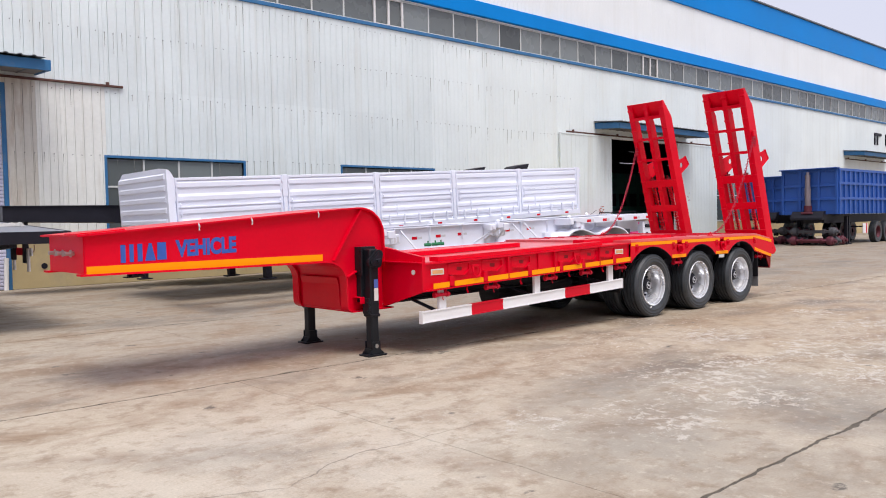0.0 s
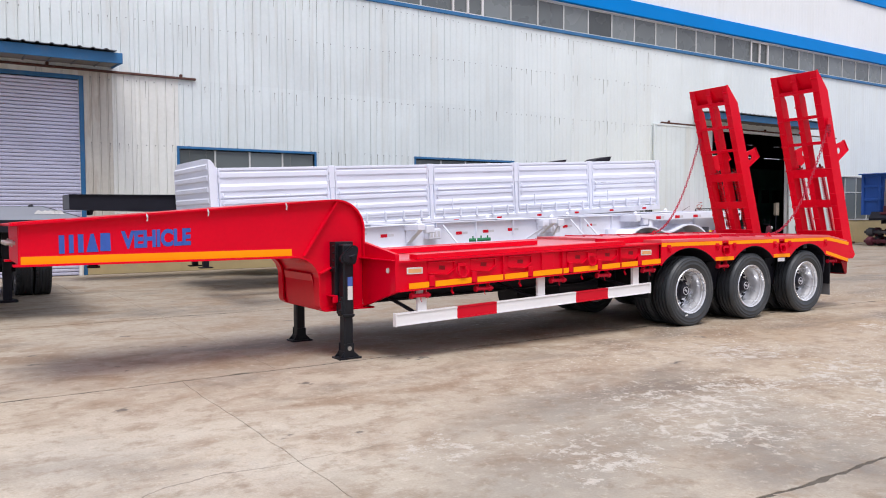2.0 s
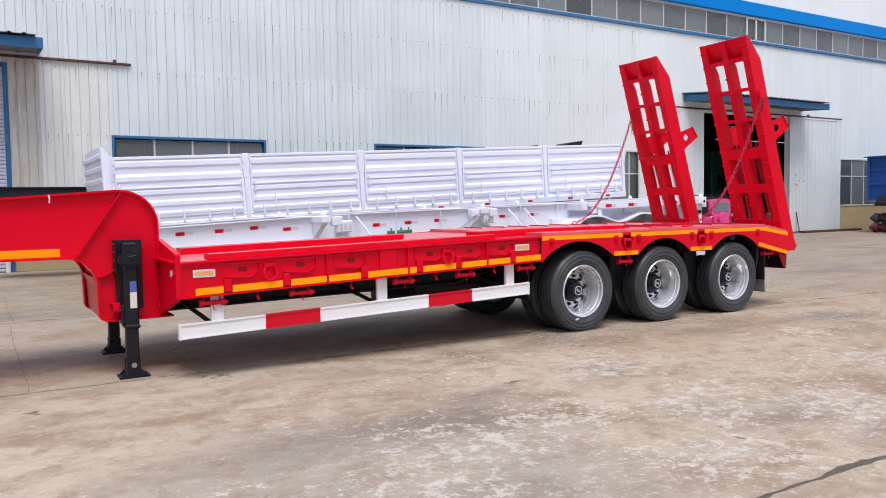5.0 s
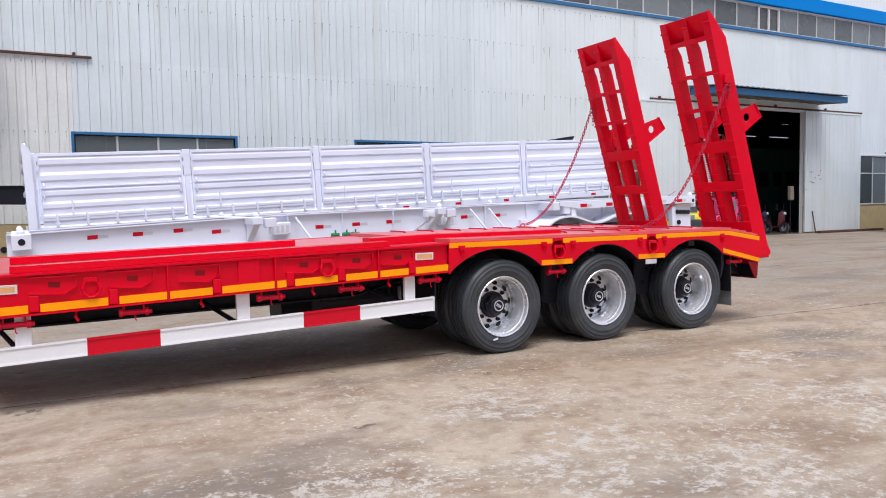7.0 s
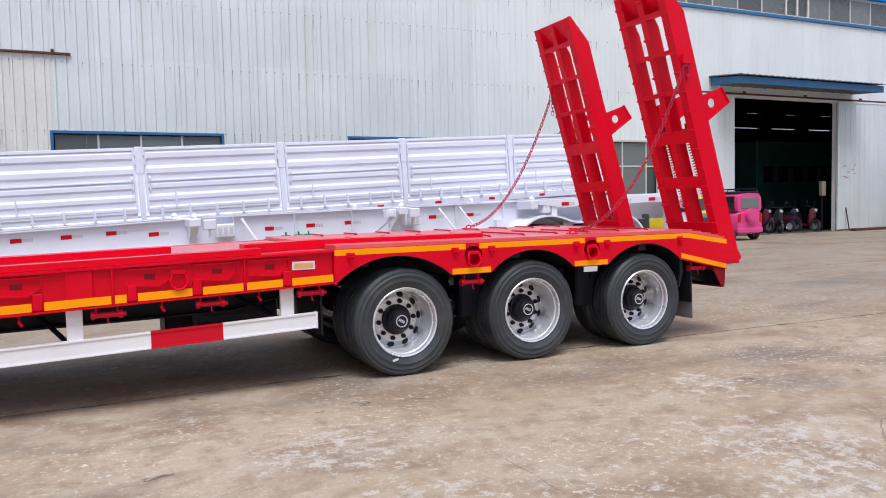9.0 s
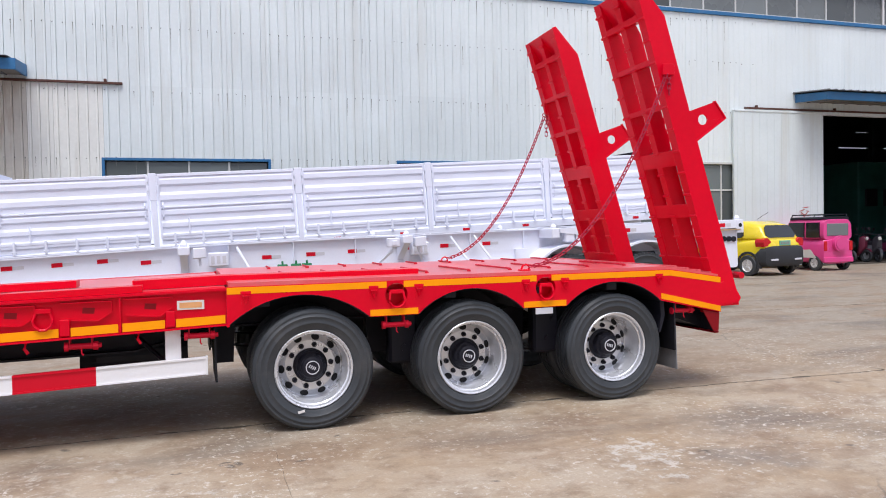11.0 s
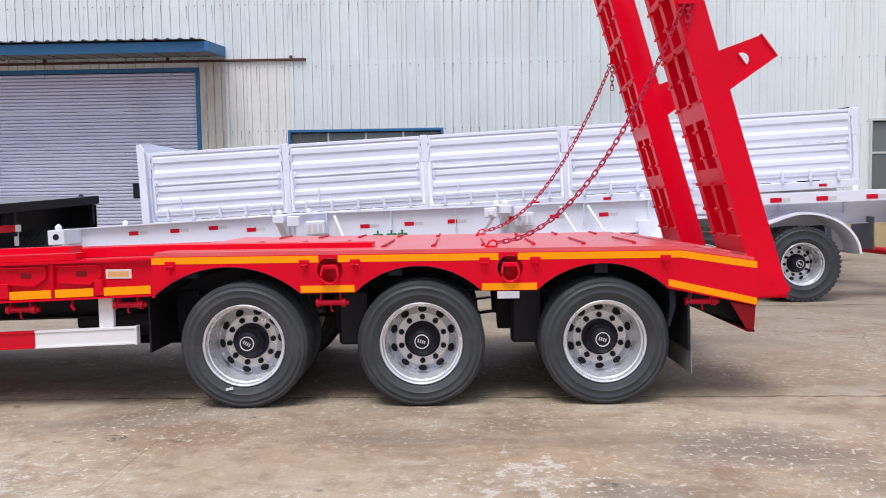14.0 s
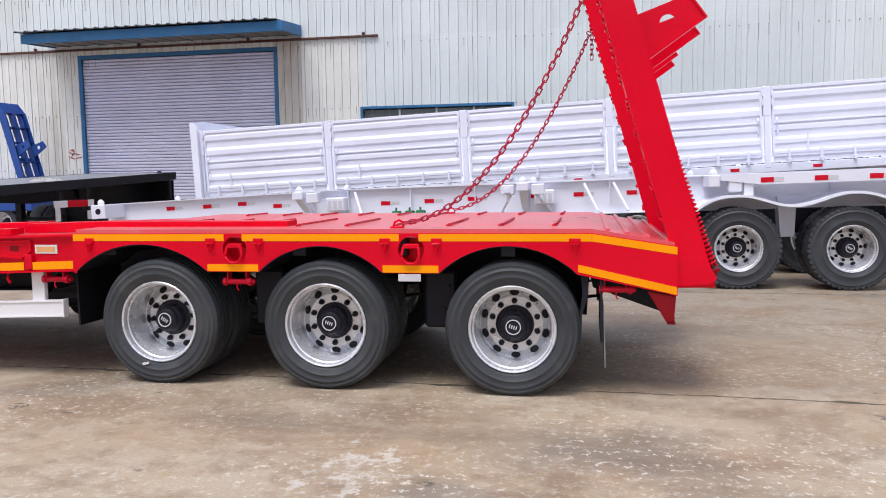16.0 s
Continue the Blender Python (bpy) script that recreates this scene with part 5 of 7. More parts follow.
    part("sticker", bm, WHITE_LABEL, leg, "pale instruction sticker")
    leg.location.x += lx
bm = B()
rod(bm, (5.10, 7.0, 0.80), (5.10, 8.3, 0.80), 0.025, 8)
part("leg_cross_shaft", bm, LEG_BLACK, red)

# loading ramps
FOOT = Vector((13.685, 0, 0.80))
LEAN_DEG = -16.1
RL, RT = 3.02, 0.186
SPLAY_DEG = -3.7


def ramp(y0, y1, material, parent, foot=FOOT, pads=True):
    """A ladder ramp that stands on end, leaning forward: side plates, a centre rib, cross plates, wear bars, a folding foot behind."""
    m = Matrix.Translation((foot.x, y0, foot.z)) @ Matrix.Rotation(radians(SPLAY_DEG), 4, "Z") @ Matrix.Rotation(radians(LEAN_DEG), 4, "Y") @ Matrix.Translation((0, -y0, 0))
    yc = (y0 + y1) / 2
    # x across the ramp's depth (0 front, RT back), z along it
    side = [(0.0, 0.05), (RT * 0.72, -0.05), (RT * 0.92, -0.055), (RT + 0.02, 0.0), (RT + 0.02, RL - 0.35), (0.04, RL), (0.0, RL)]
    bm = B()
    prism(bm, side, y0, y0 + 0.014, "y", m)
    part("ramp_side", bm, material, parent)
    bm = B()
    prism(bm, side, y1 - 0.014, y1, "y", m)
    part("ramp_side", bm, material, parent)
    bm = B()
    prism(bm, [(0.004, 0.1), (RT * 0.8, 0.1), (RT * 0.8, RL - 0.42), (0.03, RL - 0.02), (0.004, RL - 0.02)], yc - 0.046, yc + 0.046, "y", m)
    part("ramp_rib", bm, material, parent)
    for ya in (y0 + 0.10, y1 - 0.112):
        bm = B()
        prism(bm, [(0.016, 0.1), (RT * 0.8, 0.1), (RT * 0.8, RL - 0.45), (0.03, RL - 0.05), (0.016, RL - 0.05)], ya, ya + 0.012, "y", m)
        part("ramp_web", bm, material, parent)
    for ya in (y0, y1 - 0.115):
        bm = B()
        box(bm, 0.001, 0.016, ya + 0.001, ya + 0.114, 0.08, RL - 0.01, 0.003, m)
        part("ramp_flange", bm, material, parent)
    # cross plates, seen from the front as rungs
    for k, (z, h, d) in enumerate(((0.22, 0.22, 0.12), (0.83, 0.13, 0.16), (1.33, 0.145, 0.17), (1.86, 0.05, 0.18), (2.28, 0.05, 0.17), (2.69, 0.06, 0.14))):
        bm = B()
        box(bm, 0.002, 0.014, y0 + 0.115, y1 - 0.115, z, z + h, 0.003, m)
        box(bm, 0.014, d, y0 + 0.015, y1 - 0.015, z, z + 0.012, 0.002, m)
        part("ramp_rung", bm, material, parent)
    bm = B()
    prism(bm, [(0.0, RL - 0.005), (0.03, RL - 0.005), (RT - 0.06, RL - 0.32), (RT - 0.08, RL - 0.32)], y0 + 0.015, y1 - 0.015, "y", m)
    part("ramp_lip", bm, material, parent)
    bm = B()
    for z in np.arange(0.22, RL - 0.1, 0.205):
        for ya in (y0 - 0.009, yc - 0.058, y1 - 0.107):
            box(bm, -0.017, 0.001, ya, ya + 0.116, z, z + 0.026, 0.008, m)
    part("wear_bar", bm, material, parent, kind="stuff")
    # folding foot behind the ramp
    fin = [(RT - 0.02, 1.47), (RT + 0.42, 1.62), (RT + 0.355, 1.79), (RT - 0.02, 1.77)]
    for ya in (y0 + 0.09, y1 - 0.104):
        bm = B()
        hole = arc(RT + 0.19, 1.665, 0.050, 0.050, 330, -30, 14)
        prism(bm, fin[:2] + hole + [(fin[1][0] - 0.0005, fin[1][1] + 0.0005)] + fin[2:], ya, ya + 0.014, "y", m)
        f = part("ramp_foot", bm, material, parent)
        bm = B()
        prism(bm, [(RT - 0.02, 1.458), (RT + 0.432, 1.612), (RT + 0.365, 1.80), (RT + 0.353, 1.795), (RT + 0.417, 1.622), (RT - 0.02, 1.472)], ya - 0.012, ya + 0.026, "y", m)
        part("foot_flange", bm, material, f)
    # balance springs along the back
    if pads:
        for ya in (y0 + 0.30, y1 - 0.15):
            bm = B()
            turns, n = 44, 8
            path = []
            for i in range(turns * n + 1):
                a = 2 * math.pi * i / n
                path.append(m @ Vector((RT + 0.045 - 0.075 * i / (turns * n) + 0.036 * math.cos(a), ya + 0.036 * math.sin(a), 0.02 + 1.38 * i / (turns * n))))
            sweep(bm, path, 0.0075, 5)
            part("ramp_spring", bm, material, parent, "red coil spring behind the ramp")
            bm = B()
            rod(bm, m @ Vector((RT + 0.048, ya, -0.05)), m @ Vector((RT - 0.034, ya, 1.52)), 0.015, 8)
            box(bm, RT - 0.09, RT + 0.01, ya - 0.03, ya + 0.03, 1.44, 1.47, 0.004, m)
            box(bm, RT - 0.03, RT + 0.09, ya - 0.03, ya + 0.03, -0.03, 0.0, 0.004, m)
            part("spring_rod", bm, RED_DARK, parent)
    return m


RAMP_N, RAMP_F = (6.45, 7.262), (8.06, 8.882)
for y0, y1 in (RAMP_N, RAMP_F):
    ramp(y0, y1, RED, red)
    for y in (y0 - 0.02, y1 + 0.006):
        bm = B()
        prism(bm, [(13.62, 0.97), (13.72, 1.0), (13.86, 0.92), (13.91, 0.84), (13.88, 0.80), (13.62, 0.78)], y, y + 0.014)
        part("ramp_hinge", bm, RED, red)
    bm = B()
    rod(bm, (13.78, y0 - 0.025, 0.89), (13.78, y1 + 0.025, 0.89), 0.022, 10)
    part("hinge_pin", bm, RED, red)
    bm = B()
    prism(bm, [(13.66, 0.86), (13.885, 0.86), (13.905, 0.775), (13.66, 0.770)], y0 + 0.002, y1 - 0.002)
    part("hinge_beam", bm, RED, red)


def chain(p, q, sag, name_label, extra=0.0):
    """A chain of oval links hanging between two points."""
    p, q = Vector(p), Vector(q)
    N = 200
    pts = [p.lerp(q, i / N) + Vector((0, 0, -sag * 4 * (i / N) * (1 - i / N))) for i in range(N + 1)]
    if extra:
        pts += [q + Vector((0.02, 0.0, -extra * i / 20)) for i in range(1, 21)]
    pitch, half, w, r = 0.046, 0.031, 0.016, 0.0056
    bm = B()
    run, k, nxt = 0.0, 0, pitch / 2
    for a, b in zip(pts, pts[1:]):
        seg = (b - a).length
        while nxt <= run + seg:
            c = a.lerp(b, (nxt - run) / max(seg, 1e-6))
            turn = Matrix.Translation(c) @ (b - a).to_track_quat("Z", "Y").to_matrix().to_4x4() @ Matrix.Rotation(math.pi / 2 * (k % 2) + 0.4, 4, "Z")
            loop = [turn @ Vector((w * math.cos(t), 0, w * math.sin(t) + (half - w) * (1 if math.sin(t) > 0 else -1))) for t in [2 * math.pi * (i + 0.5) / 8 for i in range(8)]]
            sweep(bm, loop, r, 5, True)
            k, nxt = k + 1, nxt + pitch
        run += seg
    ch = part("ramp_chain", bm, CHAIN, red, name_label)
    return ch


chain((11.80, 6.545, 1.200), (13.15, 6.46, 2.91), 0.41, "red painted chain holding the ramp upright", 0.22)
chain((11.80, 8.72, 1.200), (13.10, 8.85, 2.86), 0.36, "red painted chain holding the ramp upright", 0.22)
for y, yy in ((6.545, 6.46), (8.72, 8.85)):
    bm = B()
    box(bm, 11.71, 11.80, y - 0.035, y + 0.035, 1.163, 1.176, 0.003)
    sweep(bm, [(11.725, y, 1.172), (11.74, y, 1.205), (11.77, y, 1.218), (11.795, y, 1.205), (11.80, y, 1.185), (11.79, y, 1.170)], 0.009, 6)
    part("chain_lug", bm, RED, red)
    bm = B()
    box(bm, 13.10, 13.22, yy - 0.012, yy + 0.012, 2.88, 2.98, 0.004)
    part("chain_lug", bm, RED, red)

# ---- white drop-side trailer, nose down ----
SY0, SY1 = 14.64, 17.14
side_tr = thing("dropside_trailer", (17.0, 15.8, 0), "white drop-side cargo trailer with ribbed steel side boards", "trailer")
PT, PB = 2.94, 1.70                      # top and foot of the side boards
POSTS = (6.06, 8.55, 11.03, 13.51, 16.01, 18.62)


def pressed(z0, z1, n, depth=0.022):
    """Outline (y, z) of a pressed board: flat bands with n raised ribs, 3 mm thick."""
    face = [(0.0, z0)]
    step = (z1 - z0) / n
    for i in range(n):
        z = z0 + i * step
        face += [(0.0, z + step * 0.28), (-depth, z + step * 0.42), (-depth, z + step * 0.72), (0.0, z + step * 0.92)]
    face.append((0.0, z1))
    return face + [(0.012, z1), (0.012, z0)]


def side_board(x0, x1, y, out_dir, parent):
    """One hinged side board: pressed sheet, edge frame, latches, hinge lugs."""
    s = out_dir
    mid = PB + 0.66
    bm = B()
    prism(bm, [(y - s * p[0], p[1]) for p in pressed(PB + 0.02, mid, 3)], x0 + 0.02, x1 - 0.02, "x")
    b = part("side_board", bm, WHITE_P, parent, "white ribbed steel side board")
    bm = B()
    prism(bm, [(y - s * p[0], p[1]) for p in pressed(mid + 0.02, PT - 0.03, 2, 0.026)], x0 + 0.02, x1 - 0.02, "x")
    part("upper_board", bm, WHITE_P, b)
    bm = B()
    box(bm, x0, x1, y - 0.032, y + 0.032, mid - 0.014, mid + 0.014, 0.004)
    part("middle_bar", bm, WHITE_P, b)
    bm = B()
    box(bm, x0, x1, y - 0.03 if s < 0 else y - 0.015, y + 0.015 if s < 0 else y + 0.03, PT - 0.055, PT, 0.006)
    box(bm, x0, x0 + 0.035, y - 0.034, y + 0.034, PB + 0.12, PT - 0.055, 0.005)
    box(bm, x1 - 0.035, x1, y - 0.034, y + 0.034, PB + 0.12, PT - 0.055, 0.005)
    box(bm, x0, x1, y - 0.03, y + 0.03, PB + 0.15, PB + 0.20, 0.005)
    part("board_frame", bm, WHITE_P, b)
    n = 5
    for i in range(n):
        x = x0 + (i + 0.5) * (x1 - x0) / n
        bm = B()
        box(bm, x - 0.02, x + 0.02, y + s * 0.03, y + s * 0.07, PB + 0.0, PB + 0.22, 0.006)
        rod(bm, (x - 0.035, y + s * 0.05, PB + 0.05), (x + 0.035, y + s * 0.05, PB + 0.05), 0.016, 8)
        part("hinge", bm, WHITE_P, b)
    for x in (x0 + 0.07, x1 - 0.07):
        bm = B()
        sweep(bm, [(x, y + s * 0.03, PB + 0.74), (x, y + s * 0.07, PB + 0.70), (x, y + s * 0.07, PB + 0.50), (x, y + s * 0.03, PB + 0.46)], 0.014, 6)
        part("latch", bm, WHITE_P, b)
    x = x0 + 0.42 * (x1 - x0) - 0.5
    bm = B()
    rod(bm, (x, y + s * 0.05, PB + 0.20), (x, y + s * 0.05, PB + 0.46), 0.014, 6)
    part("stay", bm, WHITE_P, b)
    return b


for y, s in ((SY0, -1), (SY1, 1)):
    for a, b in zip(POSTS, POSTS[1:]):
        side_board(a + 0.075, b - 0.075, y, s, side_tr)
    for x in POSTS:
        bm = B()
        box(bm, x - 0.065, x + 0.065, y - 0.04, y + 0.04, PT - 0.46, PT + 0.012, 0.008)
        box(bm, x - 0.044, x + 0.044, y - 0.034, y + 0.034, PB - 0.06, PT - 0.455, 0.006)
        post = part("stanchion", bm, WHITE_P, side_tr)
        for z in (PT - 0.09, PT - 0.25):
            for d in (-0.088, 0.056):
                bm = B()
                box(bm, x + d, x + d + 0.03, y + s * 0.04, y + s * 0.065, z - 0.05, z + 0.05, 0.005)
                part("corner_latch", bm, WHITE_P, post)
    bm = B()
    box(bm, 5.92, 18.68, y - 0.03, y + 0.03, PB - 0.14, PB - 0.0, 0.006)
    part("side_rail", bm, WHITE_P, side_tr)
    for i in range(10):
        x = 6.6 + i * 1.27
        bm = B()
        box(bm, x - 0.07, x + 0.07, y + s * 0.031, y + s * 0.034, PB - 0.10, PB - 0.05)
        part("reflector", bm, REFLECT_R, side_tr, "red reflector")
# front wall with clipped corners
fx = 6.0
bm = B()
prism(bm, [(SY0 - 0.10, PB - 0.05), (SY1 + 0.10, PB - 0.05), (SY1 + 0.10, PT + 0.02), (SY1 - 0.22, PT + 0.20), (SY0 + 0.30, PT + 0.20), (SY0 - 0.06, PT + 0.16), (SY0 - 0.10, PT + 0.10)], fx - 0.035, fx - 0.005, "x")
front = part("front_wall", bm, WHITE_P, side_tr, "white ribbed front wall with clipped corners")
for i in range(6):
    z = PB + 0.10 + i * 0.22
    bm = B()
    prism(bm, [(fx - 0.035, z), (fx - 0.07, z + 0.03), (fx - 0.07, z + 0.10), (fx - 0.035, z + 0.13)], SY0 + 0.03, SY1 - 0.03)
    part("wall_rib", bm, WHITE_P, front)
bm = B()
prism(bm, [(fx - 0.07, PB - 0.10), (fx + 0.06, PB - 0.10), (fx + 0.06, PT + 0.02), (fx + 0.035, PT + 0.08), (fx - 0.02, PT + 0.15), (fx - 0.07, PT + 0.16)], SY0 - 0.13, SY0 - 0.05)
part("corner_post", bm, WHITE_P, front)
bm = B()
prism(bm, [(fx + 0.0, PT + 0.17), (fx + 0.05, PT + 0.19), (fx + 0.75, PT + 0.01), (fx + 0.0, PT + 0.01)], SY1 - 0.05, SY1 - 0.03)
part("corner_gusset", bm, WHITE_P, front)
# underframe
bm = B()
box(bm, 5.95, 18.66, SY0 + 0.03, SY1 - 0.03, PB - 0.05, PB - 0.02)
part("floor_plate", bm, WHITE_P, side_tr)
for y in (15.3, 16.3):
    bm = B()
    prism(bm, [(6.0, PB - 0.05), (18.6, PB - 0.05), (18.6, PB - 0.25), (10.0, PB - 0.50), (9.0, PB - 0.30), (6.0, PB - 0.25)], y - 0.01, y + 0.01)
    for d in (-0.055, -0.50):
        box(bm, 9.8, 18.6, y - 0.07, y + 0.07, PB + d - 0.01, PB + d + 0.005) if d > -0.1 else None
    part("chassis_beam", bm, WHITE_P, side_tr)
for x in np.arange(6.6, 18.4, 1.0):
    bm = B()
    box(bm, x - 0.04, x + 0.04, SY0 + 0.04, SY1 - 0.04, PB - 0.16, PB - 0.055, 0.005)
    part("cross_member", bm, WHITE_P, side_tr)
for y in (14.95, 16.65):
    bm = B()
    box(bm, 8.1, 8.25, y - 0.08, y + 0.08, 0.75, PB - 0.1, 0.012)
    box(bm, 8.02, 8.33, y - 0.12, y + 0.12, 0.72, 0.75, 0.004)
    part("landing_leg", bm, BLACK, side_tr)
for x in (13.9, 15.25, 16.6):
    bm = B()
    wz = 0.515 + (17.0 - x) * 0.0471
    rod(bm, (x, SY0 + 0.3, wz), (x, SY1 - 0.3, wz), 0.07, 12)
    part("axle", bm, BLACK, side_tr)
    bm = B()
    box(bm, x - 0.12, x + 0.12, 15.2, 16.4, 0.58, 1.25, 0.02)
    part("spring_hanger", bm, BLACK, side_tr)
    for y, s in ((SY0 + 0.17, -1), (SY0 + 0.50, 1), (SY1 - 0.17, 1), (SY1 - 0.50, -1)):
        wheel(side_tr, x, y, wz, 0.535, 0.29, 0.30, s, True, random.uniform(0, 36), s > 0 or y > 14.9 or 12 < y < 14.3)
side_tr.matrix_basis = pose(17.06, 15.8, 0.02, 0, -2.7, 0)

# ---- white container chassis in front of it ----
CY0, CY1, CYC = 11.78, 14.22, 13.0
T = 1.45
ch = thing("container_chassis", (16.0, CYC, 0), "white skeletal container chassis with twist locks and red reflectors", "trailer")
for y in (12.30, 13.70):
    s = -1 if y < CYC else 1
    bm = B()
    prism(bm, [(5.60, T), (9.4, T), (18.26, T), (18.26, T - 0.46), (14.2, T - 0.46), (13.4, T - 0.46), (9.1, T - 0.46), (8.7, T - 0.40), (5.60, T - 0.36)], y - 0.008, y + 0.008)
    strip(bm, [(5.60, T + 0.006), (9.4, T + 0.006), (18.26, T + 0.006)], 0.014, y - 0.075, y + 0.075)
    strip(bm, [(5.60, T - 0.36), (8.7, T - 0.40), (9.1, T - 0.46), (13.4, T - 0.46), (14.2, T - 0.46), (18.26, T - 0.46)], 0.014, y - 0.075, y + 0.075)
    part("main_beam", bm, WHITE_P, ch)
    for x, d in ((6.70, 0.115), (7.32, 0.118), (7.90, 0.112), (8.47, 0.175), (10.165, 0.215), (10.825, 0.205), (11.466, 0.195), (12.376, 0.185), (12.98, 0.185), (13.71, 0.185)):
        bm = B()
        box(bm, x - 0.08, x + 0.06, y + s * 0.009, y + s * 0.012, T - d - 0.03, T - d + 0.03)
        part("reflector", bm, REFLECT_R, ch, "red reflector")
        bm = B()
        box(bm, x + 0.062, x + 0.20, y + s * 0.009, y + s * 0.0115, T - d - 0.024, T - d + 0.022)
        part("silver_tape", bm, SILVER, ch)
    for x in np.arange(9.6, 18.1, 0.95):
        bm = B()
        box(bm, x - 0.006, x + 0.006, y + s * 0.009, y + s * 0.07, T - 0.30, T, 0.0)
        part("beam_stiffener", bm, WHITE_P, ch)
for x in np.arange(6.2, 18.2, 1.1):
    bm = B()
    box(bm, x - 0.05, x + 0.05, 12.31, 13.69, T - 0.18, T - 0.05, 0.006)
    part("cross_member", bm, WHITE_P, ch)


def bolster(x, w, h, lock=True):
    b = B()
    box(b, x - w / 2, x + w / 2, CY0, CY1, T - h, T + 0.012, 0.008)
    ob = part("bolster", b, WHITE_P, ch, "white cross bolster carrying twist locks")
    for y in (CY0 + 0.09, CY1 - 0.09):
        if lock:
            b = B()
            lathe(b, [(0.045, 0.0), (0.045, 0.022), (0.050, 0.032), (0.038, 0.055), (0.016, 0.078), (0, 0.082)], 12)
            bmesh.ops.rotate(b, verts=b.verts, matrix=Matrix.Rotation(radians(90), 3, "X"))
            bmesh.ops.translate(b, verts=b.verts, vec=(x, y, T + 0.012))
            part("twist_lock", b, WHITE_P, ob, smooth=True)
    return ob


bolster(5.78, 0.24, 0.20)
for x in (8.98, 12.22):
    ob = bolster(x, 0.16, 0.10)
    for y, s in ((CY0, -1), (CY1, 1)):
        bm = B()
        prism(bm, [(CYC + s * 0.72, T - 0.36), (CYC + s * 1.18, T - 0.10), (CYC + s * 1.18, T - 0.06), (CYC + s * 0.72, T - 0.10)], x - 0.05, x + 0.05, "x")
        box(bm, x + 0.12, x + 0.30, y - s * 0.16, y - s * 0.02, T - 0.16, T - 0.01, 0.012)
        rod(bm, (x + 0.21, y - s * 0.09, T - 0.16), (x + 0.21, y - s * 0.09, T - 0.27), 0.02, 8)
        part("lock_housing", bm, WHITE_P, ob)
        if x > 10:
            bm = B()
            box(bm, x - 0.30, x - 0.12, y - s * 0.16, y - s * 0.02, T - 0.15, T - 0.01, 0.012)
            rod(bm, (x - 0.21, y - s * 0.09, T - 0.15), (x - 0.21, y - s * 0.09, T - 0.25), 0.018, 8)
            box(bm, x - 0.25, x - 0.17, y - s * 0.018, y - s * 0.005, T - 0.12, T - 0.05, 0.005)
            part("lock_housing", bm, WHITE_P, ob)
            for d in (-0.34, 0.36):
                bm = B()
                rod(bm, (x + d * 0.5, y - s * 0.10, T - 0.15), (x + d, CYC + s * 0.72, T - 0.40), 0.022, 8)
                part("lock_brace", bm, WHITE_P, ob)
bolster(14.72, 0.14, 0.14)
bolster(18.345, 0.15, 0.22)
# lock holes are black discs on the face, their inner shade in the colour
bm = B()
rod(bm, (18.345, CY0 - 0.003, T - 0.085), (18.345, CY0 + 0.01, T - 0.085), 0.036, 16)
part("lock_hole", bm, BLACK, ch)
bm = B()
rod(bm, (5.78, CY0 - 0.004, T - 0.09), (5.78, CY0 + 0.01, T - 0.09), 0.045, 16)
part("lock_hole", bm, BLACK, ch)
for x in (9.72, 13.05, 13.45):
    bm = B()
    rod(bm, (x, 12.20, T - 0.04), (x + 0.18, 11.95, T - 0.42), 0.02, 8)
    part("stay", bm, WHITE_P, ch)
for x in (9.45, 12.5):
    bm = B()
    box(bm, x - 0.14, x + 0.14, 12.06, 12.24, T - 0.30, T - 0.10, 0.015)
    bx = part("valve_box", bm, WHITE_P, ch)
    bm = B()
    for d in (-0.08, 0.0, 0.08):
        box(bm, x + d - 0.025, x + d + 0.025, 12.055, 12.062, T - 0.26, T - 0.15, 0)
    part("valve_window", bm, SILVER, bx)
for x in (10.3, 10.5, 10.66):
    bm = B()
    rod(bm, (x, 12.15, T - 0.36), (x + 0.12, 12.08, T - 0.36), 0.035, 10)
    rod(bm, (x + 0.06, 12.1, T - 0.33), (x + 0.06, 12.1, T - 0.28), 0.015, 8)
    part("air_valve", bm, GREEN_VALVE, ch, "green air valve")
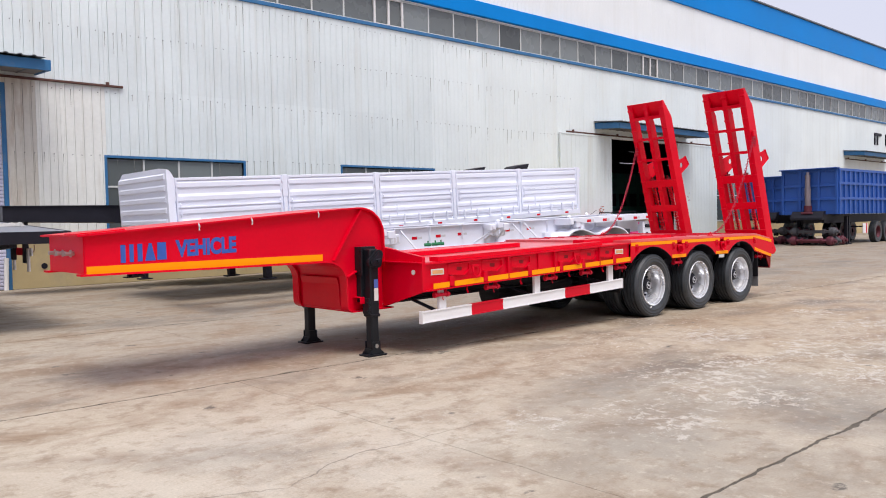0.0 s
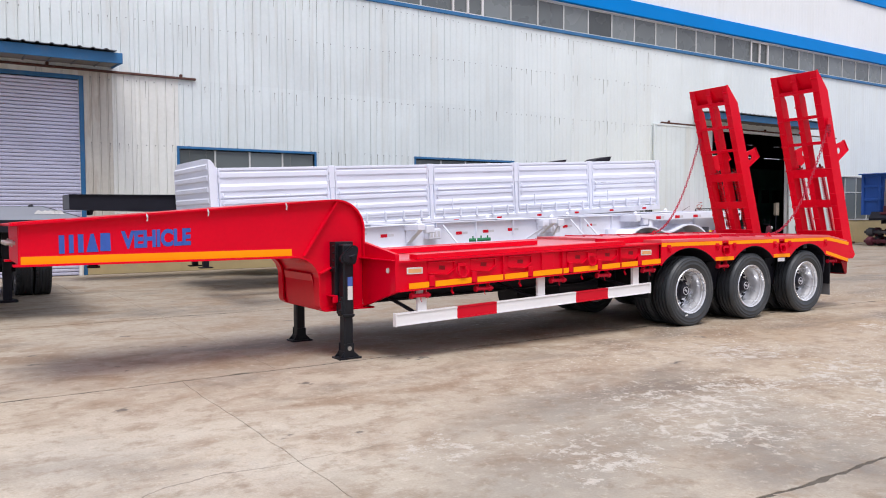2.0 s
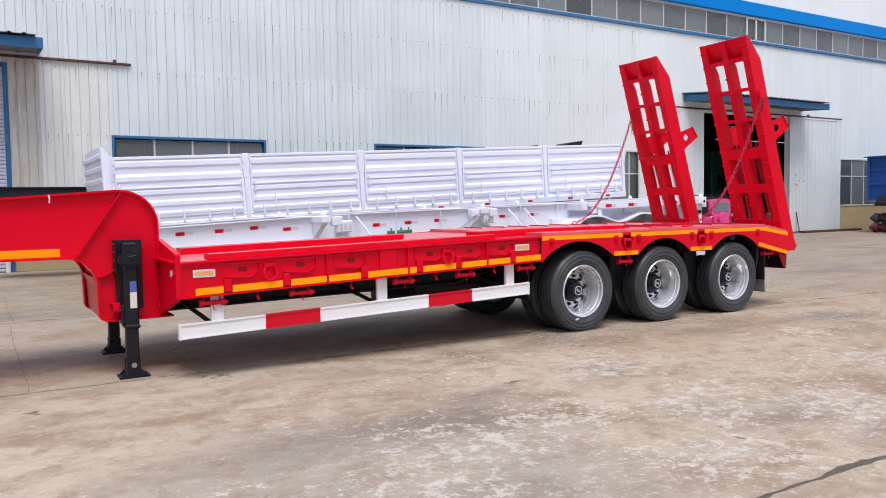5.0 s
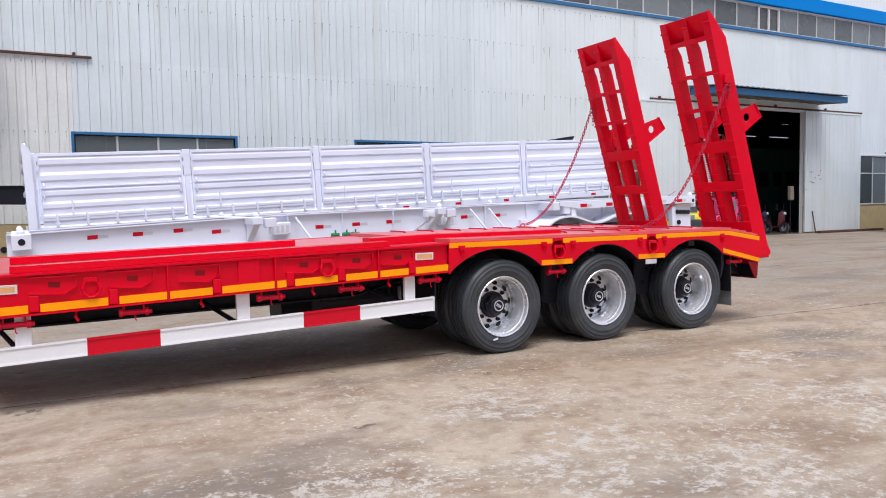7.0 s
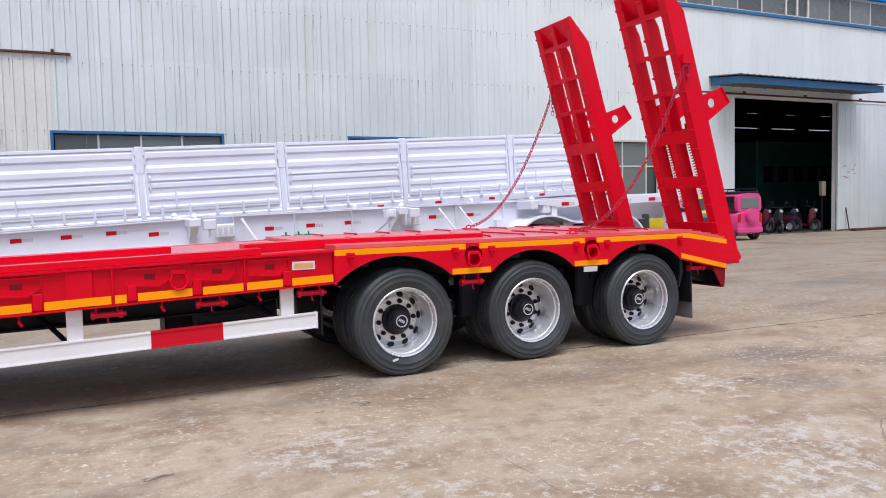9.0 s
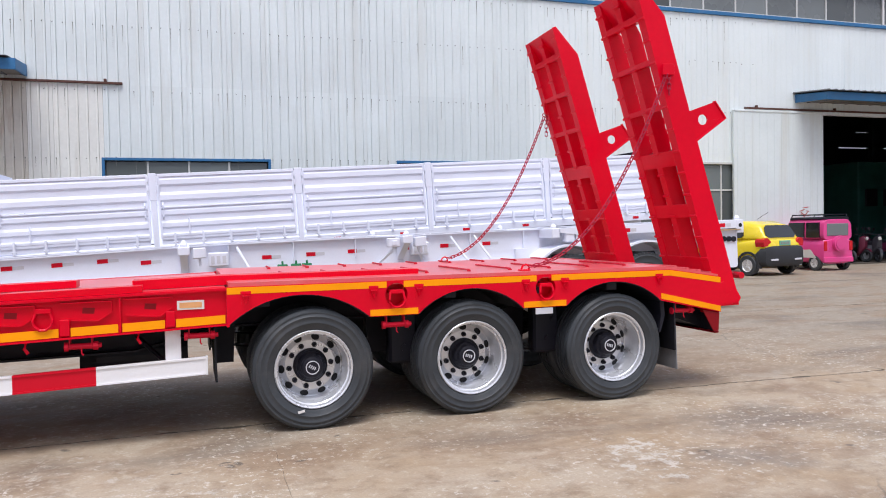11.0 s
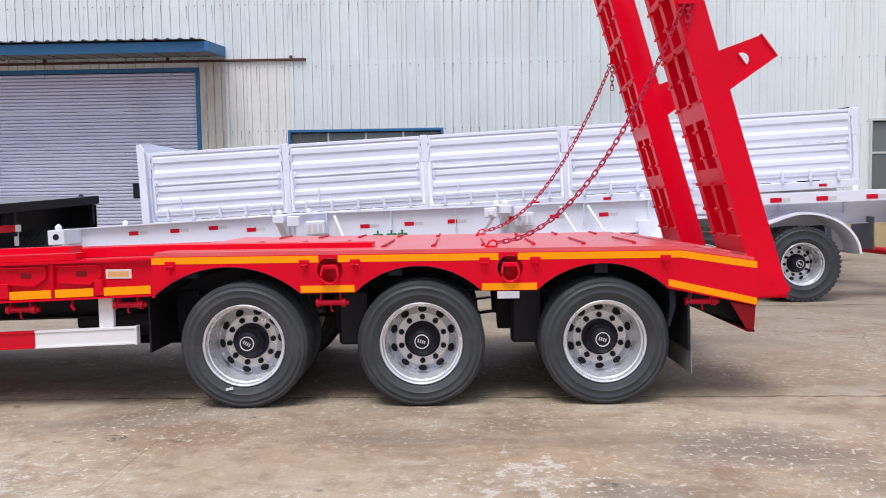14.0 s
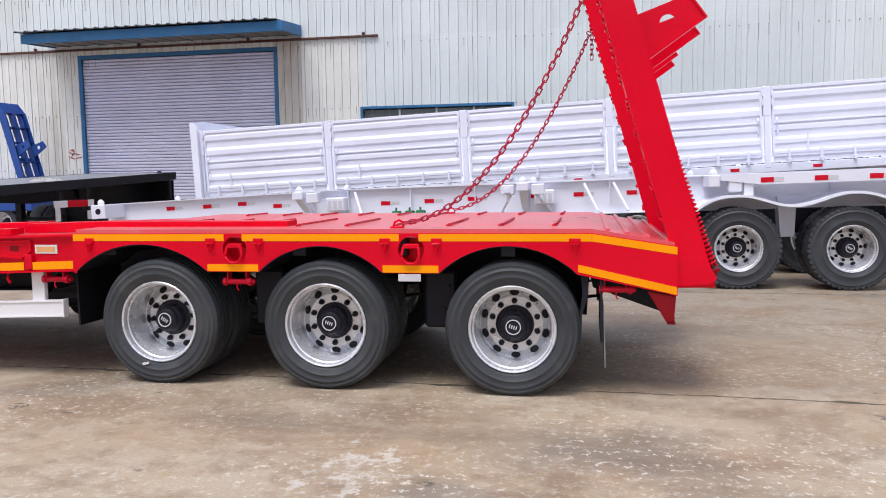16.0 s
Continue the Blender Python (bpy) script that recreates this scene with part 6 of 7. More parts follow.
# wide rear rails
for y, s in ((CY0, -1), (CY1, 1)):
    bm = B()
    prism(bm, [(14.795, T + 0.01), (18.268, T + 0.01), (18.268, T - 0.13), (15.3, T - 0.13), (14.795, T - 0.06)], y, y - s * 0.03)
    part("rear_rail", bm, WHITE_P, ch)
    for x in (15.37, 16.02, 16.667, 17.364, 17.94):
        bm = B()
        box(bm, x - 0.08, x + 0.08, y + s * 0.001, y + s * 0.004, T - 0.105, T - 0.04)
        part("reflector", bm, REFLECT_R, ch, "red reflector")
        bm = B()
        box(bm, x + 0.081, x + 0.20, y + s * 0.001, y + s * 0.003, T - 0.10, T - 0.045)
        part("silver_tape", bm, SILVER, ch)
    bm = B()
    box(bm, 14.90, 15.07, y - s * 0.01, y - s * 0.16, T - 0.22, T - 0.03, 0.02)
    box(bm, 15.09, 15.21, y - s * 0.02, y - s * 0.12, T - 0.28, T - 0.05, 0.01)
    part("lock_housing", bm, WHITE_P, ch)
    # wavy mudguard over both wheels
    line = []
    for k in range(45):
        x = 14.33 + k * 2.76 / 44
        if x < 15.02:
            z = 1.18 - 0.34 * ((15.02 - x) / 0.69) ** 2.6
        elif x < 16.40:
            z = 1.105 + 0.075 * math.cos(2 * math.pi * (x - 15.02) / 1.38)
        else:
            break
        line.append((x, z))
    line += arc(16.40, 0.55, 0.79, 0.63, 90, 2, 14)
    bm = B()
    box(bm, 14.80, 18.265, y - s * 0.032, CYC + s * 0.80, T - 0.008, T + 0.006)
    part("top_plate", bm, WHITE_P, ch)
    bm = B()
    strip(bm, line, 0.034, y + s * 0.03, y - s * 0.62)
    part("mudguard", bm, WHITE_P, ch, "white wavy mudguard")
# tail plate with round sockets
bm = B()
prism(bm, [(17.88, 0.62), (18.26, 0.62)] + arc(18.26, 0.67, 0.05, 0.05, -90, 0, 5) + [(18.31, T - 0.17), (17.88, T - 0.17)], CY0 + 0.05, CY0 + 0.08)
tailp = part("tail_plate", bm, WHITE_P, ch)
for x, z in ((17.91, T - 0.31), (18.015, T - 0.315), (18.12, T - 0.32), (18.225, T - 0.325), (17.95, T - 0.53)):
    bm = B()
    rod(bm, (x, CY0 + 0.05, z), (x, CY0 + 0.02, z), 0.047, 18)
    part("round_lamp", bm, BLACK, tailp)
bm = B()
box(bm, 17.77, 17.877, CY0 + 0.04, CY0 + 0.16, 0.52, T - 0.2, 0.01)
part("tail_post", bm, WHITE_P, ch)
bm = B()
prism(bm, [(17.84, T - 0.135), (18.36, T - 0.150), (18.33, T - 0.168), (17.86, T - 0.168)], CY0 - 0.015, CY0 + 0.30)
part("tail_packing", bm, mat("brown_cardboard", (0.42, 0.31, 0.20), 0.8, var=0.1), ch, "strip of brown cardboard under the tail bolster")
for y in (CY0 + 0.06, CY1 - 1.2):
    bm = B()
    box(bm, 17.55, 17.562, y + 0.25, y + 0.89, 0.60, T - 0.37, 0.003)
    part("mudflap", bm, mat("grey_flap_rubber", (0.16, 0.165, 0.18), 0.7, var=0.15), ch, "grey rubber mudflap")
bm = B()
rod(bm, (18.36, CY0 + 0.02, 0.47), (18.36, CY1 - 0.02, 0.47), 0.06, 14)
part("under_run_bar", bm, REFLECT_R, ch, "red under-run bar across the tail")
for y in (12.3, 13.7):
    bm = B()
    box(bm, 18.31, 18.41, y - 0.04, y + 0.04, 0.47, T - 0.28, 0.008)
    part("bar_bracket", bm, WHITE_P, ch)
for x in (15.02, 16.40):
    bm = B()
    rod(bm, (x, CY0 + 0.35, 0.53), (x, CY1 - 0.35, 0.53), 0.07, 12)
    part("axle", bm, BLACK, ch)
    bm = B()
    box(bm, x - 0.5, x + 0.5, 12.25, 12.35, 0.62, 0.70, 0.01)
    box(bm, x - 0.10, x + 0.10, 12.22, 12.38, 0.50, 0.95, 0.02)
    part("leaf_spring", bm, BLACK, ch)
    for y, s in ((CY0 + 0.16, -1), (CY0 + 0.49, 1), (CY1 - 0.16, 1), (CY1 - 0.49, -1)):
        wheel(ch, x, y, 0.464 - (x - 16.03) * 0.0262, 0.537, 0.29, 0.30, s, True, random.uniform(0, 36), s > 0 or y > 14.9 or 12 < y < 14.3)
# black beams added between the axles to stand for the shadow there
for y in (12.62, 13.38):
    bm = B()
    prism(bm, [(14.25, 0.96), (17.2, 0.96), (17.2, 0.80), (16.6, 0.62), (14.8, 0.62), (14.25, 0.80)], y - 0.03, y + 0.03)
    part("suspension_beam", bm, BLACK, ch)
for x in (14.3, 15.71, 17.1):
    bm = B()
    prism(bm, [(x - 0.12, T - 0.3), (x + 0.12, T - 0.3), (x + 0.09, 0.60), (x - 0.09, 0.60)], 12.2, 12.4)
    part("spring_hanger", bm, WHITE_P, ch)
for y in (12.5, 13.5):
    bm = B()
    box(bm, 8.3, 8.44, y - 0.07, y + 0.07, 0.153, T - 0.1, 0.012)
    part("landing_leg", bm, BLACK, ch)
# its slender front bends down to the nose
for ob in (o for o in ch.children_recursive if o.type == "MESH"):
    if ob.data.users == 1:
        for v in ob.data.vertices:
            if 5.0 < v.co.x < 9.4:
                v.co.z -= 0.024 * (9.4 - v.co.x)
ch.matrix_basis = pose(16.03, CYC, 0.072, 0, -1.5, 0)

# ---- black flatbed and black gooseneck trailer near the shutter ----
fb = thing("flatbed_trailer", (2.2, 15.1, 0), "black flatbed trailer with a bare grey deck, rising towards the shutter", "trailer")
FX0, FX1, FY0, FY1, FZ = 0.95, 3.40, 12.0, 18.30, 1.60
bm = B()
box(bm, FX0 + 0.02, FX1 - 0.02, FY0 + 0.02, FY1 - 0.02, FZ - 0.03, FZ, 0.004)
part("deck", bm, mat("grey_deck_paint", (0.22, 0.23, 0.255), 0.5, var=0.12), fb, "bare grey steel deck")
for x in (FX0, FX1 - 0.02):
    bm = B()
    box(bm, x, x + 0.02, FY0, FY1, FZ - 0.17, FZ + 0.006, 0.004)
    part("side_rail", bm, BLACK, fb)
for y in (FY0, FY1 - 0.02):
    bm = B()
    box(bm, FX0 + 0.021, FX1 - 0.021, y, y + 0.02, FZ - 0.17, FZ + 0.006, 0.004)
    part("end_rail", bm, BLACK, fb)
for x in (1.70, 2.65):
    bm = B()
    prism(bm, [(FY0 + 0.1, FZ - 0.04), (FY1 - 0.1, FZ - 0.04), (FY1 - 0.1, FZ - 0.42), (FY0 + 2.2, FZ - 0.42), (FY0 + 0.1, FZ - 0.22)], x - 0.05, x + 0.05, "x")
    part("chassis_beam", bm, BLACK, fb)
for y in np.arange(12.4, 18.2, 0.62):
    bm = B()
    box(bm, FX0 + 0.03, FX1 - 0.03, y - 0.04, y + 0.04, FZ - 0.15, FZ - 0.035, 0.006)
    part("cross_member", bm, BLACK, fb)
for y in (14.2, 15.0, 18.1):
    bm = B()
    box(bm, FX1 - 0.13, FX1 - 0.05, y - 0.05, y + 0.05, FZ - 0.62, FZ - 0.17, 0.01)
    part("side_bracket", bm, BLACK, fb)
for y in (16.65, 17.85):
    bm = B()
    rod(bm, (1.25, y, 0.53), (3.1, y, 0.53), 0.07, 12)
    part("axle", bm, BLACK, fb)
    bm = B()
    box(bm, 1.62, 2.73, y - 0.14, y + 0.14, 0.56, 1.2, 0.02)
    part("spring_hanger", bm, BLACK, fb)
    for x, s in ((3.17, 1), (2.85, -1), (1.50, 1), (1.18, -1)):
        tyre, rim, holes, hub, badge, nut, yd = wheel_meshes(0.525, 0.28, 0.30, True)
        w = part("wheel", hub, BLACK, fb, at=pose(x, y, 0.525, 0, 0, 90 * s))
        part("tyre", tyre, RUBBER, w, "black dual tyre in the shade")
        part("rim", rim, RIM, w)
bm = B()
prism(bm, [(15.5, 1.44), (18.2, 1.56), (18.2, 0.90), (15.6, 0.95)], 2.74, 2.78, "x")
part("subframe", bm, BLACK, fb)
bm = B()
prism(bm, [(1.0, 1.55), (3.36, 1.55), (3.36, 0.62), (1.0, 0.62)], 18.22, 18.24, "y")
part("end_flap", bm, FLAP, fb)
for x in (1.55, 2.50):
    bm = B()
    box(bm, x - 0.07, x + 0.07, 15.25, 15.39, 0.04, FZ - 0.2, 0.01)
    box(bm, x - 0.16, x + 0.16, 15.18, 15.46, 0.0, 0.04, 0.008)
    part("landing_leg", bm, BLACK, fb)
bm = B()
rod(bm, (1.5, 15.32, 0.8), (2.5, 15.32, 0.8), 0.03, 8)
part("leg_cross_shaft", bm, BLACK, fb)
bm = B()
rod(bm, (3.14, 18.0, FZ), (3.14, 18.0, FZ + 0.05), 0.06, 12, 0.03)
part("deck_knob", bm, BLACK, fb)
for a, b, m in ((13.99, 14.36, WHITE_G), (14.36, 14.97, REFLECT_R), (14.97, 15.16, WHITE_G)):
    bm = B()
    box(bm, 3.34, 3.365, a, b, 1.06, 1.19, 0.004)
    part("guard_rail", bm, m, fb, "red banded length of side guard" if m is REFLECT_R else "white length of side guard")
for y in (14.12, 15.06):
    bm = B()
    box(bm, 3.31, 3.339, y - 0.06, y + 0.06, 0.80, 1.185, 0.004)
    part("guard_post", bm, WHITE_G, fb)
DECK_TILT = 2.58
for o in fb.children:
    if o.name.split(".")[0] in ("deck", "side_rail", "end_rail", "chassis_beam", "cross_member", "side_bracket", "deck_knob"):
        o.matrix_basis = pose(0, 15.1, FZ, DECK_TILT) @ pose(0, -15.1, -FZ)
bm = B()
rng = random.Random(4)
n = 9
grid = [[bm.verts.new((2.86 + 0.056 * i + rng.uniform(-0.015, 0.015), 14.0 + 0.06 * j + rng.uniform(-0.02, 0.02), FZ + 0.006 + (14.0 + 0.06 * j - 15.1) * 0.045 + rng.uniform(0.0, 0.07) * (0 < i < n - 1 and 0 < j < 5))) for j in range(6)] for i in range(n)]
for i in range(n - 1):
    for j in range(5):
        bm.faces.new([grid[i][j], grid[i + 1][j], grid[i + 1][j + 1], grid[i][j + 1]])
bmesh.ops.solidify(bm, geom=bm.faces[:], thickness=0.006)
single("cloth", bm, WHITE_LABEL, "crumpled white rag lying on the edge of the flatbed deck", "cloth", smooth=True)

bk = thing("lowbed_trailer", (9.0, 19.3, 0), "black low-bed trailer with a straight gooseneck", "trailer")
bm = B()
prism(bm, [(3.98, 1.70), (7.4, 1.62), (7.4, 2.03), (3.98, 2.01)], 18.80, 18.82)
part("gooseneck_web", bm, BLACK, bk)
bm = B()
prism(bm, [(3.98, 1.70), (7.4, 1.62), (7.4, 2.03), (3.98, 2.01)], 19.84, 19.86)
part("gooseneck_web", bm, BLACK, bk)
bm = B()
strip(bm, [(3.98, 2.015), (7.45, 2.035)], 0.02, 18.76, 19.90)
strip(bm, [(3.98, 1.69), (7.4, 1.61)], 0.02, 18.76, 19.90)
part("gooseneck_flange", bm, BLACK, bk)
bm = B()
box(bm, 3.97, 3.985, 18.821, 19.839, 1.70, 2.01)
part("front_plate", bm, mat("grey_primer", (0.12, 0.13, 0.14), 0.6), bk)
bm = B()
rod(bm, (4.45, 19.3, 1.70), (4.45, 19.3, 1.55), 0.045, 12)
part("kingpin", bm, BLACK, bk)
bm = B()
rod(bm, (4.45, 18.9, 1.69), (4.45, 18.9, 1.56), 0.06, 12, 0.02)
part("plug", bm, BLACK, bk)
bm = B()
prism(bm, [(7.4, 2.03), (7.75, 1.95), (7.9, 1.4), (7.9, 0.75), (7.5, 0.75), (7.4, 1.62)], 18.8, 19.86)
part("gooseneck_drop", bm, BLACK, bk)
bm = B()
box(bm, 7.9, 20.4, 18.15, 20.5, 0.95, 1.15, 0.01)
part("bed", bm, BLACK, bk)
for y in (18.85, 19.8):
    bm = B()
    box(bm, 6.95, 7.09, y - 0.07, y + 0.07, 0.26, 1.63, 0.01)
    box(bm, 6.86, 7.18, y - 0.11, y + 0.11, 0.23, 0.26, 0.004)
    part("landing_leg", bm, BLACK, bk)
for x in (13.6, 14.9, 16.2):
    for y, s in ((18.35, -1), (20.3, 1)):
        wheel(bk, x, y, 0.47, 0.47, 0.275, 0.297, s, plain=True)
for d, y in ((0.0, 18.0), (-0.34, 19.8)):
    bm = B()
    prism(bm, [(18.80 + d, 1.15), (19.35 + d, 3.22), (19.55 + d, 3.34), (20.18 + d, 3.44), (20.08 + d, 3.25), (19.30 + d, 1.15)], y, y + 0.5)
    part("folded_ramp", bm, BLACK, bk)

bl = thing("lowbed_trailer", (-5.0, 19.8, 0), "blue low-bed trailer with a raised loading ramp", "trailer")
bm = B()
box(bm, -9.0, -1.4, 19.35, 21.2, 0.80, 1.10, 0.02)
part("bed", bm, BLUE_RAMP, bl)
ramp(19.45, 20.2, BLUE_RAMP, bl, Vector((-1.62, 0, 0.80)), False)
for x in (-5.0, -3.7, -2.4):
    for y, s in ((19.55, -1), (21.0, 1)):
        wheel(bl, x, y, 0.47, 0.47, 0.275, 0.297, s, plain=True)

# ---- blue tippers far along the wall ----
DARK_RIM = wheel_meshes(0.535, 0.29, 0.30, True)[1].copy()
DARK_RIM.materials[0] = MAROON


def tipper(x0, y0, label, zt=3.55):
    """A parked tipper body on its chassis: ribbed front and side walls, front hydraulic ram, wheels."""
    t = thing("tipper_trailer", (x0 + 4.5, y0 + 1.28, 0), label, "trailer", "tippers beside the hall")
    L, W, zb = 9.0, 2.56, 1.45
    bm = B()
    box(bm, x0, x0 + L, y0, y0 + W, zb, zb + 0.15, 0.02)
    part("tub_floor", bm, BLUE_DUMP, t)
    for a, b in ((y0, y0 + 0.06), (y0 + W - 0.06, y0 + W)):
        bm = B()
        box(bm, x0 + 0.06, x0 + L, a, b, zb + 0.15, zt, 0.01)
        part("tub_side", bm, BLUE_DUMP, t)
    bm = B()
    box(bm, x0, x0 + 0.06, y0, y0 + W, zb + 0.15, zt, 0.01)
    part("tub_front", bm, BLUE_DUMP, t)
    bm = B()
    box(bm, x0 + L - 0.06, x0 + L, y0 + 0.06, y0 + W - 0.06, zb + 0.15, zt - 0.05, 0.01)
    part("tailgate", bm, BLUE_DUMP, t)
    bm = B()
    box(bm, x0 - 0.28, x0 + 0.05, y0 - 0.06, y0 + W + 0.06, zt, zt + 0.05, 0.01)
    part("front_lip", bm, BLUE_DUMP, t)
    for z in (zb + 0.72, zb + 1.35, zt - 0.06):
        bm = B()
        box(bm, x0 - 0.07, x0, y0 + 0.02, y0 + W - 0.02, z - 0.06, z + 0.06, 0.01)
        part("front_rib", bm, BLUE_DUMP, t)
    for y in (y0 + 0.05, y0 + 0.85, y0 + 1.71, y0 + W - 0.05):
        bm = B()
        box(bm, x0 - 0.08, x0, y - 0.06, y + 0.06, zb, zt, 0.01)
        part("front_rib", bm, BLUE_DUMP, t)
    for k in range(16):
        bm = B()
        x = x0 + 0.1 + k * 0.585
        box(bm, x - 0.05, x + 0.05, y0 - 0.07, y0, zb, zt, 0.01)
        part("side_rib", bm, BLUE_DUMP, t)
    for z in (zb + 0.72, zb + 1.42, zt - 0.05):
        bm = B()
        box(bm, x0, x0 + L, y0 - 0.068, y0, z - 0.06, z + 0.06, 0.01)
        part("side_rib", bm, BLUE_DUMP, t)
    bm = B()
    rod(bm, (x0 - 0.18, y0 + 1.28, zb + 0.42), (x0 - 0.20, y0 + 1.28, zt - 0.85), 0.135, 18)
    rod(bm, (x0 - 0.20, y0 + 1.28, zt - 0.85), (x0 - 0.20, y0 + 1.28, zt - 0.25), 0.115, 18)
    rod(bm, (x0 - 0.20, y0 + 1.28, zt - 0.25), (x0 - 0.20, y0 + 1.28, zt - 0.12), 0.07, 14)
    ram = part("hydraulic_ram", bm, mat("ram_steel", (0.25, 0.21, 0.23), 0.45, metal=0.4, var=0.2), t, "dusty grey hydraulic ram", smooth=True)
    bm = B()
    rod(bm, (x0 - 0.18, y0 + 1.28, zb + 0.10), (x0 - 0.18, y0 + 1.28, zb + 0.42), 0.17, 18)
    box(bm, x0 - 0.36, x0 - 0.01, y0 + 1.02, y0 + 1.54, zb + 0.02, zb + 0.12, 0.02)
    part("ram_foot", bm, MAROON, ram)
    bm = B()
    prism(bm, [(x0 - 0.45, zb - 0.15), (x0 - 0.2, zb + 0.15), (x0 + 0.6, zb + 0.15), (x0 + 0.6, zb - 0.25), (x0 - 0.45, zb - 0.25)], y0 + 0.55, y0 + 2.0)
    part("front_beam", bm, BLACK, t)
    for y in (y0 + 0.8, y0 + 1.75):
        bm = B()
        box(bm, x0 + 0.3, x0 + L - 0.2, y - 0.06, y + 0.06, zb - 0.42, zb - 0.01, 0.01)
        part("chassis_beam", bm, BLACK, t)
    for x in (x0 + 1.7, x0 + 1.95):
        bm = B()
        box(bm, x, x + 0.12, y0 + 0.25, y0 + 0.40, 0.05, zb - 0.1, 0.01)
        box(bm, x - 0.08, x + 0.2, y0 + 0.2, y0 + 0.45, 0.0, 0.05, 0.005)
        part("landing_leg", bm, BLACK, t)
    for x in (x0 + 5.2, x0 + 6.5, x0 + 7.8):
        for y, s in ((y0 + 0.2, -1), (y0 + W - 0.2, 1)):
            w = wheel(t, x, y, 0.53, 0.535, 0.29, 0.30, s, True, plain=True)
            for o in w.children:
                if o.name.startswith("rim"):
                    o.data = DARK_RIM
    return t


board_tipper = tipper(37.0, 14.16, "blue ribbed tipper trailer with a grey front ram")
tipper(38.6, 17.05, "blue ribbed tipper trailer parked against the hall", 3.36)
bm = B()
box(bm, 39.85, 40.45, 14.10, 14.13, 0.50, 0.98, 0.006)
board = part("guard_board", bm, WHITE_G, board_tipper, "white board with a red band beside the legs")
bm = B()
box(bm, 40.22, 40.36, 14.096, 14.10, 0.50, 0.98)
part("red_band", bm, REFLECT_R, board)
bm = B()
box(bm, 39.90, 39.96, 14.13, 14.7, 0.80, 0.86, 0.006)
part("board_bracket", bm, BLACK, board_tipper)


def spare_axle(at, material, label):
    """A trailer axle with brake drums, hubs and spring seats, stored on the ground."""
    t = thing("trailer_axle", (0, 0, 0), label, "axle", "spare axles under the tippers")
    bm = B()
    box(bm, -0.07, 0.07, -0.72, 0.72, -0.07, 0.07, 0.02)
    for y in (-0.45, 0.45):
        box(bm, -0.12, 0.12, y - 0.06, y + 0.06, -0.10, 0.10, 0.02)
    part("beam", bm, material, t)
    for d in (-1, 1):
        bm = B()
        lathe(bm, [(0.08, 0.70), (0.20, 0.72), (0.215, 0.76), (0.215, 0.92), (0.17, 0.95), (0.15, 0.99), (0.15, 1.01), (0.075, 1.02), (0.07, 1.12), (0, 1.13)], 20)
        if d < 0:
            for v in bm.verts:
                v.co.y = -v.co.y
        part("brake_drum", bm, material, t, smooth=True)
        bm = B()
        rod(bm, (0.16, d * 0.35, 0.14), (0.16, d * 0.55, 0.14), 0.08, 14)
        part("brake_chamber", bm, BLACK, t)
    t.matrix_basis = at
    return t


rng = random.Random(21)
for x0, y0 in ((36.7, 15.3), (38.3, 18.2)):
    for i in range(6):
        level = 0.216 if i < 4 else 0.64
        dx = (0.0, 0.52, 1.04, 1.56, 0.25, 0.80)[i]
        grey = i in (1, 4)
        spare_axle(pose(x0 + dx, y0 + rng.uniform(-0.12, 0.12), level, rng.uniform(-1, 1), rng.uniform(0, 90), rng.uniform(-5, 5)), IRON if grey else MAROON, "grey bare trailer axle stacked under the tippers" if grey else "maroon trailer axle stacked under the tippers")


# ---- small cars by the doorway ----
def loft(bm, sections):
    """Skin over rings of points, each ring the same length, closed at both ends."""
    rings = [[bm.verts.new(p) for p in s] for s in sections]
    for a, b in zip(rings, rings[1:]):
        for i in range(len(a)):
            j = (i + 1) % len(a)
            bm.faces.new([a[i], a[j], b[j], b[i]])
    bm.faces.new(rings[0])
    bm.faces.new(rings[-1][::-1])
    return bm


def ring(y, w0, w1, z0, z1, e=0.08, n=24):
    """A rounded car cross-section at y: half width w0 at the foot, w1 at the top, corner rounding e."""
    pts, h, c = [], (z1 - z0) / 2, (z0 + z1) / 2
    power = 0.32 + min(0.4, e)
    for i in range(n):
        a = 2 * math.pi * (i + 0.5) / n
        u, v = math.cos(a), math.sin(a)
        u, v = math.copysign(abs(u) ** power, u), math.copysign(abs(v) ** power, v)
        w = w0 + (w1 - w0) * (v + 1) / 2
        pts.append((w * u, y, c + h * v))
    return pts


def small_wheel(parent, x, y, z, R, W, side):
    """A car wheel about x."""
    bm = B()
    lathe(bm, [(R * 0.62, -W / 2), (R * 0.7, -W * 0.56), (R * 0.92, -W * 0.54), (R, -W * 0.38), (R, W * 0.38), (R * 0.92, W / 2), (R * 0.62, W / 2)], 28, True)
    t = part("wheel", bm, RUBBER, parent, smooth=True, at=pose(x, y, z, 0, 0, 90 * side))
    bm = B()
    lathe(bm, [(R * 0.63, W * 0.46), (R * 0.60, W * 0.50), (R * 0.55, W * 0.40), (R * 0.2, W * 0.36), (0, W * 0.42)], 24)
    for k in range(5):
        box(bm, -R * 0.07, R * 0.07, W * 0.38, W * 0.47, 0.02, R * 0.58, 0.004, Matrix.Rotation(2 * math.pi * k / 5, 4, "Y"))
    part("rim", bm, RIM, t)
    return t


yc = thing("car", (25.05, 19.87, 0), "small bright yellow rounded hatchback with a black rear bumper", "car")


def car_part(name, bm, material, label="", smooth=False, parent=None):
    return part(name, bm, material, parent or yc, label, smooth, at=pose(0, 0, 0))


